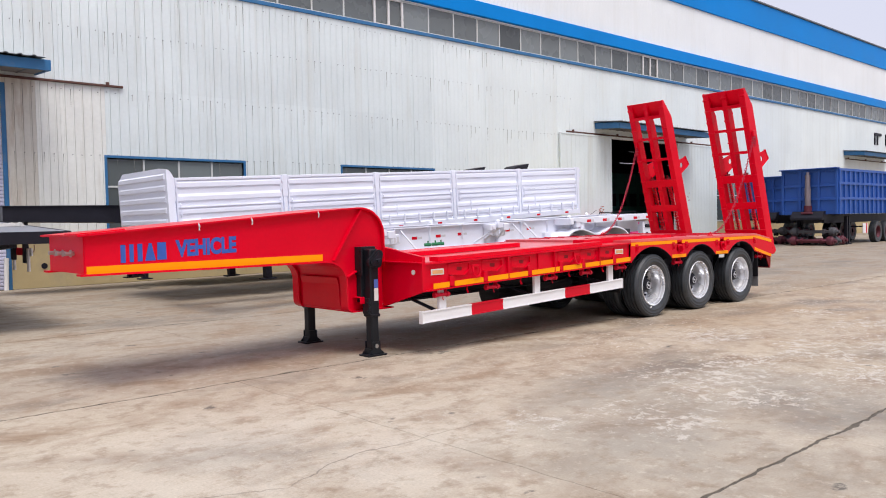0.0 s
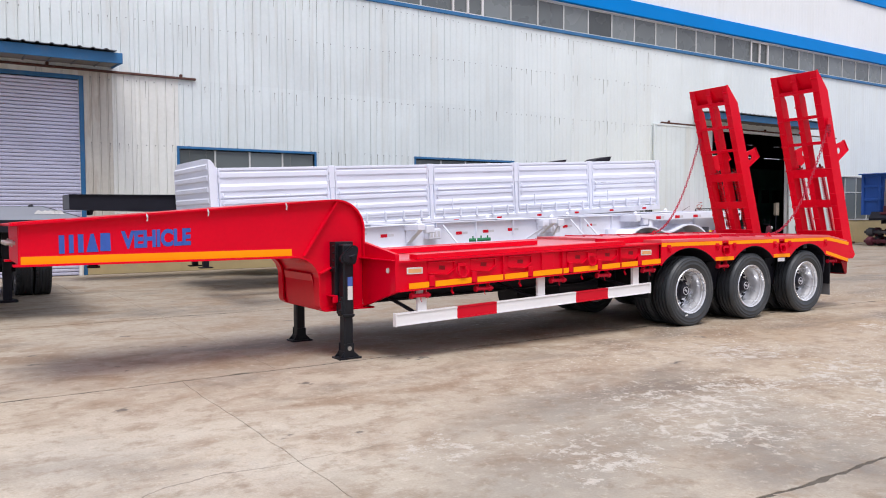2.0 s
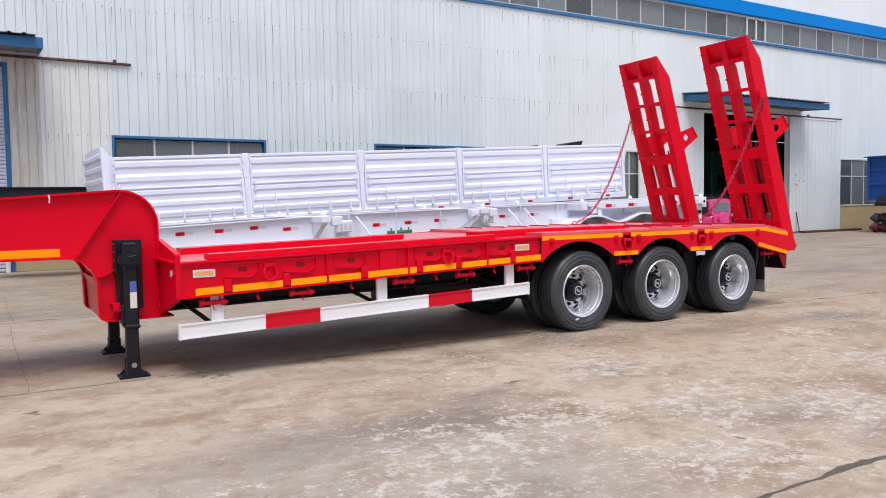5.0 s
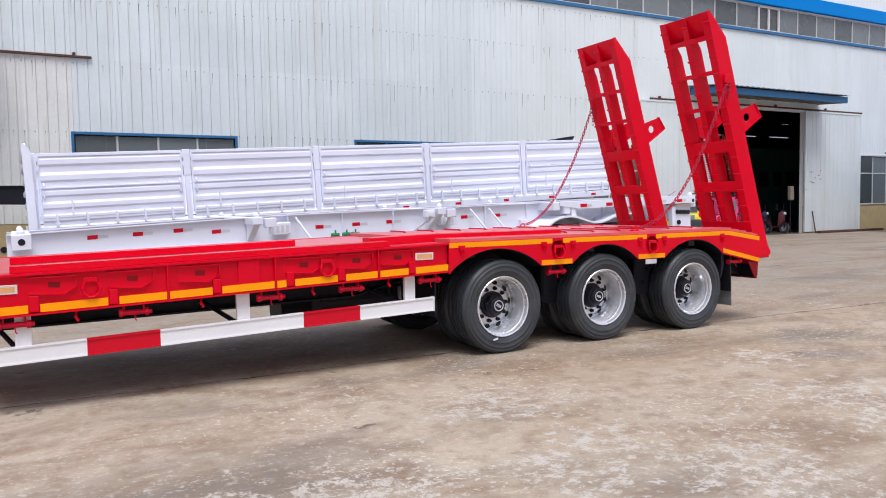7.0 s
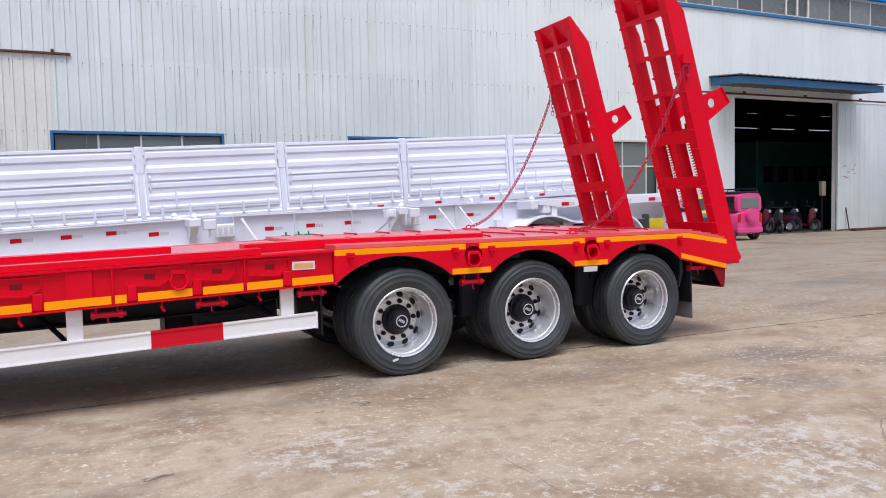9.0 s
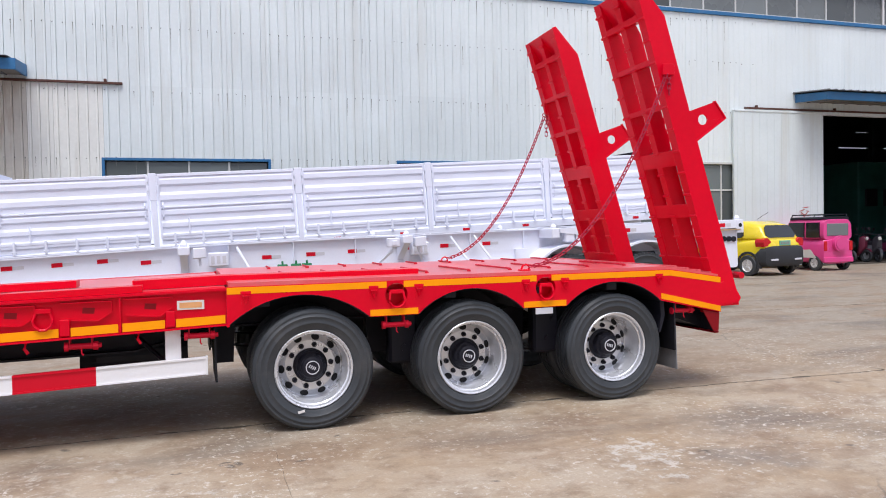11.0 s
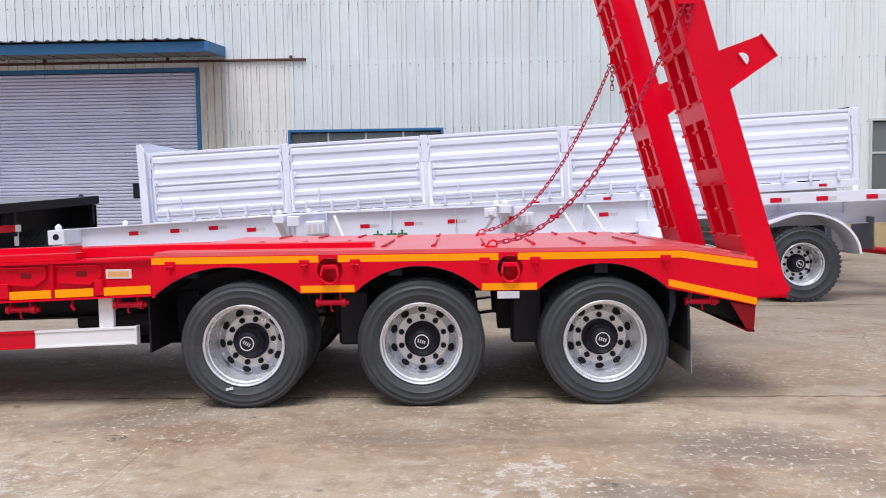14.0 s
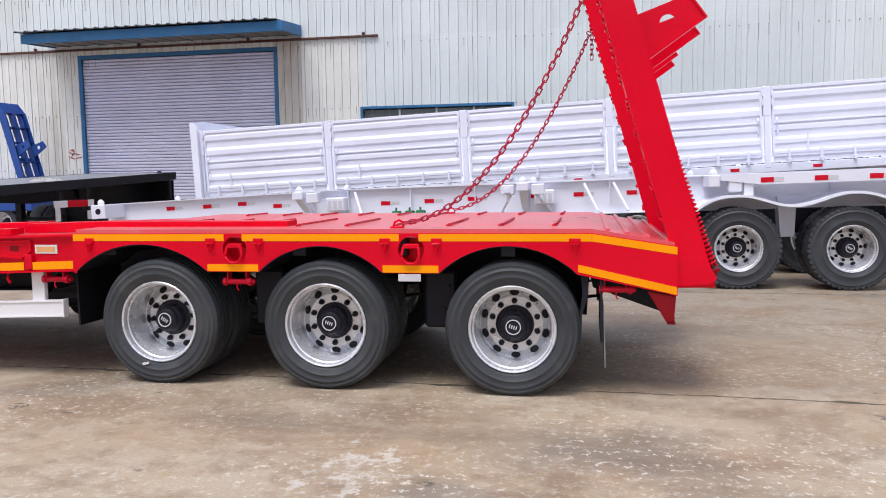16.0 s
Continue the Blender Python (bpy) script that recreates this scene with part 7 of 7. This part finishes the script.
bm = B()
loft(bm, [ring(-1.53, 0.60, 0.58, 0.42, 0.88), ring(-1.46, 0.76, 0.73, 0.30, 0.99), ring(-1.1, 0.82, 0.79, 0.24, 1.05), ring(0.0, 0.83, 0.79, 0.22, 1.03), ring(0.7, 0.82, 0.76, 0.22, 0.97),
          ring(1.15, 0.78, 0.70, 0.24, 0.87), ring(1.42, 0.66, 0.58, 0.30, 0.73), ring(1.50, 0.50, 0.46, 0.36, 0.62)])
car_part("body", bm, YELLOW_CAR, smooth=True)
bm = B()
loft(bm, [ring(-1.42, 0.71, 0.65, 0.95, 1.06, 0.03), ring(-1.22, 0.77, 0.60, 0.95, 1.40), ring(-0.85, 0.80, 0.62, 0.95, 1.50), ring(-0.1, 0.80, 0.62, 0.95, 1.52), ring(0.3, 0.80, 0.61, 0.95, 1.47), ring(1.0, 0.76, 0.68, 0.92, 1.0, 0.03)])
car_part("cabin", bm, YELLOW_CAR, smooth=True)
bm = B()
prism(bm, [(-0.52, 1.04), (0.52, 1.04), (0.60, 1.12), (0.53, 1.34), (0.44, 1.41), (-0.44, 1.41), (-0.53, 1.34), (-0.60, 1.12)], 0, 0.02, "y", Matrix.Translation((0, -1.415, 1.04)) @ Matrix.Rotation(radians(-26), 4, "X") @ Matrix.Translation((0, -0.02, -1.04)))
car_part("rear_window", bm, CAR_GLASS)
for s in (-1, 1):
    bm = B()
    mm = Matrix.Translation((s * 0.803, 0, 0.98)) @ Matrix.Rotation(radians(-s * 16.5), 4, "Y")
    prism(bm, [(-0.80, 0.13), (-0.72, 0.07), (-0.30, 0.035), (0.90, -0.02), (0.60, 0.20), (0.30, 0.38), (0.02, 0.475), (-0.40, 0.475), (-0.62, 0.42), (-0.76, 0.28)], -0.012, 0.014, "x", mm)
    car_part("side_window", bm, CAR_GLASS)
    bm = B()
    prism(bm, [(s * 0.50, 0.84), (s * 0.78, 0.80), (s * 0.815, 0.92), (s * 0.79, 1.00), (s * 0.66, 1.04), (s * 0.52, 0.95)], -1.50, -1.22)
    car_part("tail_lamp", bm, TAIL_RED)
    for y in (-0.99, 0.99):
        small_wheel(yc, s * 0.765, y, 0.285, 0.285, 0.18, -s)
        bm = B()
        for p, q in zip(arc(y, 0.30, 0.37, 0.37, -15, 195, 14), arc(y, 0.30, 0.37, 0.37, -15, 195, 14)[1:]):
            k = 0.84
            prism(bm, [p, q, (y + (q[0] - y) * k, 0.30 + (q[1] - 0.30) * k), (y + (p[0] - y) * k, 0.30 + (p[1] - 0.30) * k)], s * 0.70, s * 0.838, "x")
        prism(bm, arc(y, 0.30, 0.32, 0.32, -5, 185, 12), s * 0.60, s * 0.66, "x")
        car_part("wheel_arch", bm, CAR_PLASTIC)
    bm = B()
    box(bm, s * 0.70, s * 0.836, -0.64, 0.64, 0.20, 0.30, 0.02)
    car_part("sill", bm, CAR_PLASTIC)
    bm = B()
    box(bm, s * 0.82, s * 0.85, -0.52, -0.36, 0.92, 0.945, 0.008)
    car_part("door_handle", bm, YELLOW_CAR)
    bm = B()
    box(bm, s * 0.80, s * 0.98, 0.48, 0.58, 1.02, 1.14, 0.03)
    car_part("mirror", bm, CAR_PLASTIC)
bm = B()
loft(bm, [ring(-1.58, 0.60, 0.58, 0.32, 0.74, 0.05), ring(-1.53, 0.78, 0.76, 0.26, 0.82, 0.05), ring(-1.36, 0.838, 0.828, 0.25, 0.80, 0.05), ring(-1.22, 0.838, 0.828, 0.25, 0.66, 0.05)])
car_part("rear_bumper", bm, CAR_PLASTIC, smooth=True)
for s in (-1, 1):
    bm = B()
    box(bm, s * 0.34, s * 0.62, -1.60, -1.56, 0.42, 0.47, 0.005)
    car_part("bumper_reflector", bm, SILVER)
bm = B()
box(bm, -0.22, 0.22, -1.545, -1.52, 0.83, 0.96, 0.004)
pl = car_part("number_plate", bm, GREEN_PLATE, "pale green number plate")
bm = B()
for k in range(6):
    box(bm, -0.17 + k * 0.06, -0.135 + k * 0.06, -1.549, -1.5455, 0.86, 0.93)
part("plate_bar", bm, GREY_LABEL, pl)
bm = B()
rod(bm, (-0.1, -0.7, 1.54), (0.02, -0.98, 1.74), 0.006, 6)
car_part("aerial", bm, BLACK)
for o in yc.children:
    o.matrix_parent_inverse = Matrix.Identity(4)
yc.matrix_basis = pose(25.0, 19.88, 0, 0, 0, 10) @ Matrix.Scale(1.05, 4)

pk = thing("microcar", (28.15, 20.30, 0), "pink electric microcar with a roof rack and covered spare wheel", "car")
bm = B()
loft(bm, [ring(-1.10, 0.56, 0.55, 0.26, 0.95), ring(-1.05, 0.60, 0.58, 0.22, 1.0), ring(0.5, 0.60, 0.58, 0.22, 1.0), ring(0.9, 0.55, 0.50, 0.24, 0.92), ring(1.12, 0.42, 0.36, 0.30, 0.72)])
part("body", bm, PINK_CAR, pk, smooth=True, at=pose(0, 0, 0))
bm = B()
loft(bm, [ring(-1.08, 0.57, 0.52, 0.95, 1.58), ring(-1.0, 0.58, 0.53, 0.95, 1.64), ring(0.35, 0.58, 0.53, 0.95, 1.64), ring(0.85, 0.55, 0.50, 0.90, 1.02, 0.03)])
part("cabin", bm, PINK_CAR, pk, smooth=True, at=pose(0, 0, 0))
bm = B()
box(bm, -0.42, 0.42, -1.095, -1.07, 1.08, 1.46, 0.03)
part("rear_window", bm, PANE, pk, at=pose(0, 0, 0))
bm = B()
loft(bm, [ring(-1.06, 0.50, 0.46, 1.585, 1.66), ring(-0.95, 0.535, 0.50, 1.585, 1.675), ring(0.32, 0.535, 0.50, 1.585, 1.675), ring(0.42, 0.45, 0.42, 1.57, 1.62)])
part("roof", bm, BLACK, pk, "black roof panel", smooth=True, at=pose(0, 0, 0))
bm = B()
rod(bm, (0, -1.10, 0.84), (0, -1.22, 0.84), 0.25, 28)
rod(bm, (0, -1.22, 0.84), (0, -1.24, 0.84), 0.20, 28)
part("spare_wheel_cover", bm, PINK_CAR, pk, at=pose(0, 0, 0))
bm = B()
box(bm, -0.58, 0.58, -1.14, -1.06, 0.26, 0.42, 0.02)
part("rear_bumper", bm, PINK_CAR, pk, at=pose(0, 0, 0))
for s in (-1, 1):
    bm = B()
    prism(bm, [(-0.95, 1.03), (-0.42, 1.03), (-0.42, 1.50), (-0.92, 1.50)], s * 0.50, s * 0.592, "x")
    prism(bm, [(-0.32, 1.03), (0.55, 1.03), (0.30, 1.50), (-0.32, 1.50)], s * 0.50, s * 0.592, "x")
    part("side_window", bm, CAR_GLASS, pk, at=pose(0, 0, 0))
    bm = B()
    box(bm, s * 0.44, s * 0.56, -1.12, -1.09, 0.62, 0.92, 0.01)
    part("tail_lamp", bm, TAIL_RED, pk, at=pose(0, 0, 0))
    bm = B()
    prism(bm, [(-0.85, 0.40), (0.35, 0.40), (0.35, 0.62), (-0.6, 0.66)], s * 0.603, s * 0.608, "x")
    part("side_decal", bm, WHITE_LABEL, pk, "white side decal", at=pose(0, 0, 0))
    for y in (-0.75, 0.72):
        small_wheel(pk, s * 0.54, y, 0.24, 0.24, 0.13, -s)
bm = B()
for s in (-0.45, 0.45):
    sweep(bm, [(s, -1.0, 1.64), (s, -0.98, 1.74), (s, 0.30, 1.74), (s, 0.34, 1.64)], 0.02, 6)
for y in (-0.9, -0.5, -0.1, 0.25):
    rod(bm, (-0.45, y, 1.74), (0.45, y, 1.74), 0.015, 6)
part("roof_rack", bm, BLACK, pk, at=pose(0, 0, 0))
for o in pk.children:
    o.matrix_parent_inverse = Matrix.Identity(4)

# scooters just inside the doorway
def scooter(at, colour, label):
    s = thing("scooter", (0, 0, 0), label, "scooter", "scooters parked in the doorway")
    for y in (-0.6, 0.6):
        small_wheel(s, 0, y, 0.23, 0.23, 0.10, 1)
    bm = B()
    loft(bm, [ring(-0.78, 0.05, 0.08, 0.56, 0.64, 0.03), ring(-0.5, 0.15, 0.16, 0.42, 0.70, 0.04), ring(-0.1, 0.16, 0.14, 0.30, 0.64, 0.04), ring(0.02, 0.14, 0.12, 0.22, 0.32, 0.03), ring(0.32, 0.13, 0.12, 0.22, 0.30, 0.03)])
    part("body", bm, colour, s, smooth=True)
    bm = B()
    loft(bm, [ring(0.32, 0.14, 0.06, 0.26, 0.40, 0.04), ring(0.42, 0.19, 0.15, 0.28, 0.92, 0.04), ring(0.52, 0.16, 0.11, 0.40, 0.96, 0.04), ring(0.60, 0.08, 0.06, 0.55, 0.90, 0.04)])
    part("front_shield", bm, colour, s, smooth=True)
    bm = B()
    loft(bm, [ring(-0.76, 0.08, 0.07, 0.66, 0.74, 0.04), ring(-0.5, 0.15, 0.13, 0.68, 0.80, 0.04), ring(-0.05, 0.12, 0.10, 0.64, 0.75, 0.04)])
    part("seat", bm, BLACK, s, smooth=True)
    bm = B()
    sweep(bm, [(-0.34, 0.36, 1.02), (-0.12, 0.48, 1.0), (0.12, 0.48, 1.0), (0.34, 0.36, 1.02)], 0.016, 6)
    rod(bm, (0, 0.50, 1.0), (0, 0.62, 0.25), 0.03, 8)
    part("handlebar", bm, BLACK, s)
    bm = B()
    strip(bm, [(0.38, 0.40), (0.44, 0.47), (0.58, 0.50), (0.72, 0.46), (0.80, 0.38)], 0.012, -0.06, 0.06)
    for v in bm.verts:
        v.co = Vector((v.co.y, v.co.x, v.co.z))
    part("mudguard", bm, colour, s)
    bm = B()
    rod(bm, (0, 0.60, 0.86), (0, 0.65, 0.85), 0.07, 14, 0.055)
    part("headlamp", bm, LAMP_W, s)
    for d in (-1, 1):
        bm = B()
        rod(bm, (d * 0.22, 0.42, 1.0), (d * 0.30, 0.40, 1.20), 0.008, 6)
        rod(bm, (d * 0.30, 0.39, 1.21), (d * 0.30, 0.41, 1.21), 0.055, 12)
        part("mirror", bm, BLACK, s)
    s.matrix_basis = at
    return s


rng = random.Random(9)
# scooter colours are darkened to carry the doorway's shade
shaded_tones = [(0.14, 0.015, 0.03), (0.02, 0.03, 0.09), (0.12, 0.12, 0.13), (0.015, 0.015, 0.02), (0.13, 0.012, 0.035), (0.04, 0.04, 0.05), (0.10, 0.015, 0.05), (0.018, 0.025, 0.06), (0.11, 0.015, 0.025)]
words = ["dark red", "navy blue", "grey", "black", "crimson", "charcoal", "plum", "blue-black", "brick red"]
for i, (c, w) in enumerate(zip(shaded_tones, words)):
    scooter(pose(30.35 + i * 0.54, 22.75 + rng.uniform(-0.35, 0.35), 0.013, 0, rng.uniform(-6, 6), (180 if i % 3 else 0) + rng.uniform(-28, 28)), mat("shaded_scooter_paint", c, 0.3, var=0.1, bump=0), w + " scooter parked inside the hall doorway")

# ---- marks and boxes on the walls ----
MARK = mat("red_paint_mark", (0.45, 0.10, 0.08), 0.7)


def scuff(x, z, size, y, seed):
    """A few smears of red paint, each of its own."""
    r = random.Random(seed)
    mark = thing("paint_mark", (x, y, z), "smears of red paint on the cream wall sheets", "paint mark")
    for k in range(7):
        bm = B()
        a, b = x + r.uniform(-size, size), z + r.uniform(-size, size) * 0.8
        t, l = r.uniform(-0.9, 0.6), r.uniform(0.06, 0.22)
        mm = Matrix.Translation((a, 0, b)) @ Matrix.Rotation(t, 4, "Y")
        prism(bm, [(-l, 0), (0, 0.018), (l, 0.004), (l * 0.5, -0.02)], y - 0.0015, y, "y", mm)
        part("smear", bm, MARK, mark)
    return mark


scuff(-1.60, 2.38, 0.16, WY - 0.0555, 1)
scuff(36.1, 2.3, 0.55, WY - 0.1445, 2)
scuff(29.0, 1.9, 0.2, WY - 0.1445, 3)
bm = B()
box(bm, 35.22, 35.46, WY + 0.30, WY + 0.46, 1.45, 2.05, 0.015)
sw = thing("switch_box", (35.27, WY + 0.38, 0.013), "small tan switch box on a post inside the doorway", "switch box")
part("box", bm, mat("tan_box_paint", (0.34, 0.29, 0.23), 0.6, var=0.1), sw)
bm = B()
rod(bm, (35.34, WY + 0.40, 0.013), (35.34, WY + 0.40, 1.46), 0.03, 10)
part("post", bm, BLACK, sw)
bm = B()
rod(bm, (4.56, WY - 0.18, 0.0), (4.60, WY - 0.11, 0.80), 0.055, 14)
single("pipe", bm, WHITE_LABEL, "short white pipe leaning beside the roller shutter", "pipe", smooth=True)
bm = B()
rod(bm, (36.1, WY - 0.30, 0.0), (36.05, WY - 0.16, 0.95), 0.025, 8)
single("iron_bar", bm, RUST, "rusty iron bar leaning against the sliding door", "bar")
bm = B()
box(bm, 36.0, 40.5, 20.95, 21.2, 0.0, 0.10, 0.01)
single("timber", bm, RUST, "dark timber baulk lying along the wall foot", "timber")

bm = B()
rod(bm, (5.48, WY - 0.052, 0.56), (5.48, WY - 0.030, 0.56), 0.075, 20)
single("drain_hole", bm, BLACK, "round black drain stub in the ochre plinth", "drain")
bm = B()
sweep(bm, [(4.96, WY - 0.05, 0.95), (5.25, WY - 0.05, 0.95), (5.26, WY - 0.05, 1.07), (5.26, WY - 0.03, 1.10)], 0.012, 6)
single("wall_hook", bm, RUST, "thin rusty bent rod on the plinth", "hook")

# ---- yard slabs, one by one ----
bm = B()
box(bm, -34, 72, -16.4, 21.55, -0.0295, -0.0036)
single("joint_filler", bm, JOINT, "dark dirt packed in the joints between yard slabs", "ground", kind="structure")
SLAB_Y = [-16.4, -11.75, -7.1, -2.55, 2.09, 6.78, 11.48, 16.15, 21.55]
rng = random.Random(12)
for r, (y0, y1) in enumerate(zip(SLAB_Y, SLAB_Y[1:])):
    start = {4: 3.33, 5: 4.25, 6: 4.30, 3: 5.2}.get(r, 3.0 + 0.7 * (r % 3))
    xs = [start + 6.22 * k for k in range(-6, 12)]
    for x0, x1 in zip(xs, xs[1:]):
        near = -8 < x0 < 26
        step = 0.045 if near else 1.5
        pts = []
        for (ax, ay), (bx, by) in (((x0, y0), (x1, y0)), ((x1, y0), (x1, y1)), ((x1, y1), (x0, y1)), ((x0, y1), (x0, y0))):
            n = max(2, int(math.hypot(bx - ax, by - ay) / step))
            for k in range(n):
                t = k / n
                px, py = ax + (bx - ax) * t, ay + (by - ay) * t
                q = noise.noise(Vector((px * 0.6, py * 0.6, 3.0))) * 0.03 + noise.noise(Vector((px * 4.0, py * 4.0, 7.0))) * 0.018
                inx, iny = (1 if px < (x0 + x1) / 2 else -1), (1 if py < (y0 + y1) / 2 else -1)
                chip = max(0.0, noise.noise(Vector((px * 2.2, py * 2.2, r * 5.0))) - 0.3) * 0.13 + abs(noise.noise(Vector((px * 9.0, py * 3.0, r * 9.0)))) * 0.020 + max(0.0, noise.noise(Vector((px * 27.0, py * 9.0, r * 3.0)))) * 0.022
                py -= 0.04 * min(max(px - 10.0, 0.0), 7.0) if ay == by and 6 < ay < 7 else 0.0
                if ax != bx:
                    pts.append((px, py + q + iny * (0.007 + chip)))
                else:
                    pts.append((px + q + inx * (0.0022 if 2 < ax < 5 else 0.0012), py))
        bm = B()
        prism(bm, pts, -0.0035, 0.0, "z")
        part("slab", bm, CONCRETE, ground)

# ---- wall sheets, column by column ----
SHEETS = {}


def sheet(x0, x1, z0, z1, material, deep=0.032):
    """One ribbed steel sheet with raised ribs, fixed on the wall."""
    w = round(x1 - x0, 3)
    key = (w, round(z0, 3), round(z1, 3), material.name, deep)
    if key not in SHEETS:
        n = max(1, round(w / 0.228))
        s = w / n
        pts = [(0.0, -deep)]
        for k in range(n):
            a = k * s + s * 0.5
            g = 0.020 if k == 0 else 0.010
            pts += [(a - 0.050, -deep), (a - 0.024, -deep - 0.008), (a - 0.006, -deep - 0.008), (a - 0.005, -0.35 * deep), (a - 0.005 + g, -0.35 * deep), (a - 0.004 + g, -deep)]
        pts += [(w - 0.004, -deep), (w - 0.004, 0.006), (0.0, 0.006)]
        bm = B()
        prism(bm, pts, z0, z1, "z")
        SHEETS[key] = mesh_of("sheet", bm, material)
    part("sheet", SHEETS[key], material, wall_north, at=pose(x0, WY - 0.006, 0))


def sheets(x0, x1, z0, z1, material):
    n = max(1, round((x1 - x0) / 0.92))
    for k in range(n):
        sheet(x0 + (x1 - x0) * k / n, x0 + (x1 - x0) * (k + 1) / n, z0, z1, material if x1 < 19.5 or material in (WALL_OLD, WALL_RUST) else WALL_PALE, 0.040 if x1 < 15 else 0.030 if x1 < 20 else 0.022 if x1 < 28 else 0.012)


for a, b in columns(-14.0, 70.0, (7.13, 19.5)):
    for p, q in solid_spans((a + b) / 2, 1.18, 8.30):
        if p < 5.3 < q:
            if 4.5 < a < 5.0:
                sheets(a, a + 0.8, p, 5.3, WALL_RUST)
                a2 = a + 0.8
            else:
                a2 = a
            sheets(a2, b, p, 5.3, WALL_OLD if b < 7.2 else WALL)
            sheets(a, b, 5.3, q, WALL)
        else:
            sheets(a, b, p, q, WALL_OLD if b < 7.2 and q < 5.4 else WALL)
for k in range(24):
    sheet(-14.0 + k * 3.5, -14.0 + (k + 1) * 3.5, 10.03, 12.48, WALL_UP, 0.006)

# screw heads in rows on the ribs, and the streaks that run down from some of them
bm, drip = B(), B()
rng = random.Random(3)
for z in (1.9, 3.46, 5.15, 6.78, 8.1):
    x = -13.8
    while x < 27:
        x += 0.228
        face = WY - 0.046 if x < 15 else WY - 0.036 if x < 20 else WY - 0.028
        if rng.random() < 0.8 and any(p + 0.05 < z < q - 0.05 for p, q in solid_spans(x, 1.18, 8.30)):
            d = rng.uniform(-0.02, 0.02)
            box(bm, x - 0.009, x + 0.009, face - 0.014, face, z - 0.010 + d, z + 0.012 + d)
            if rng.random() < 0.35:
                w = rng.uniform(0.003, 0.006)
                prism(drip, [(x - w, z - 0.01), (x + w, z - 0.01), (x + w * 0.3, z - rng.uniform(0.15, 0.6)), (x - w * 0.3, z - 0.14)], face - 0.0105, face - 0.0005)
single("sheet_screw", bm, SCREW, "rows of small dark screw heads on the wall sheets", "screws", kind="stuff")
single("dirt_streak", drip, STREAK, "thin dark dirt streaks below the screw heads", "streaks", kind="stuff")
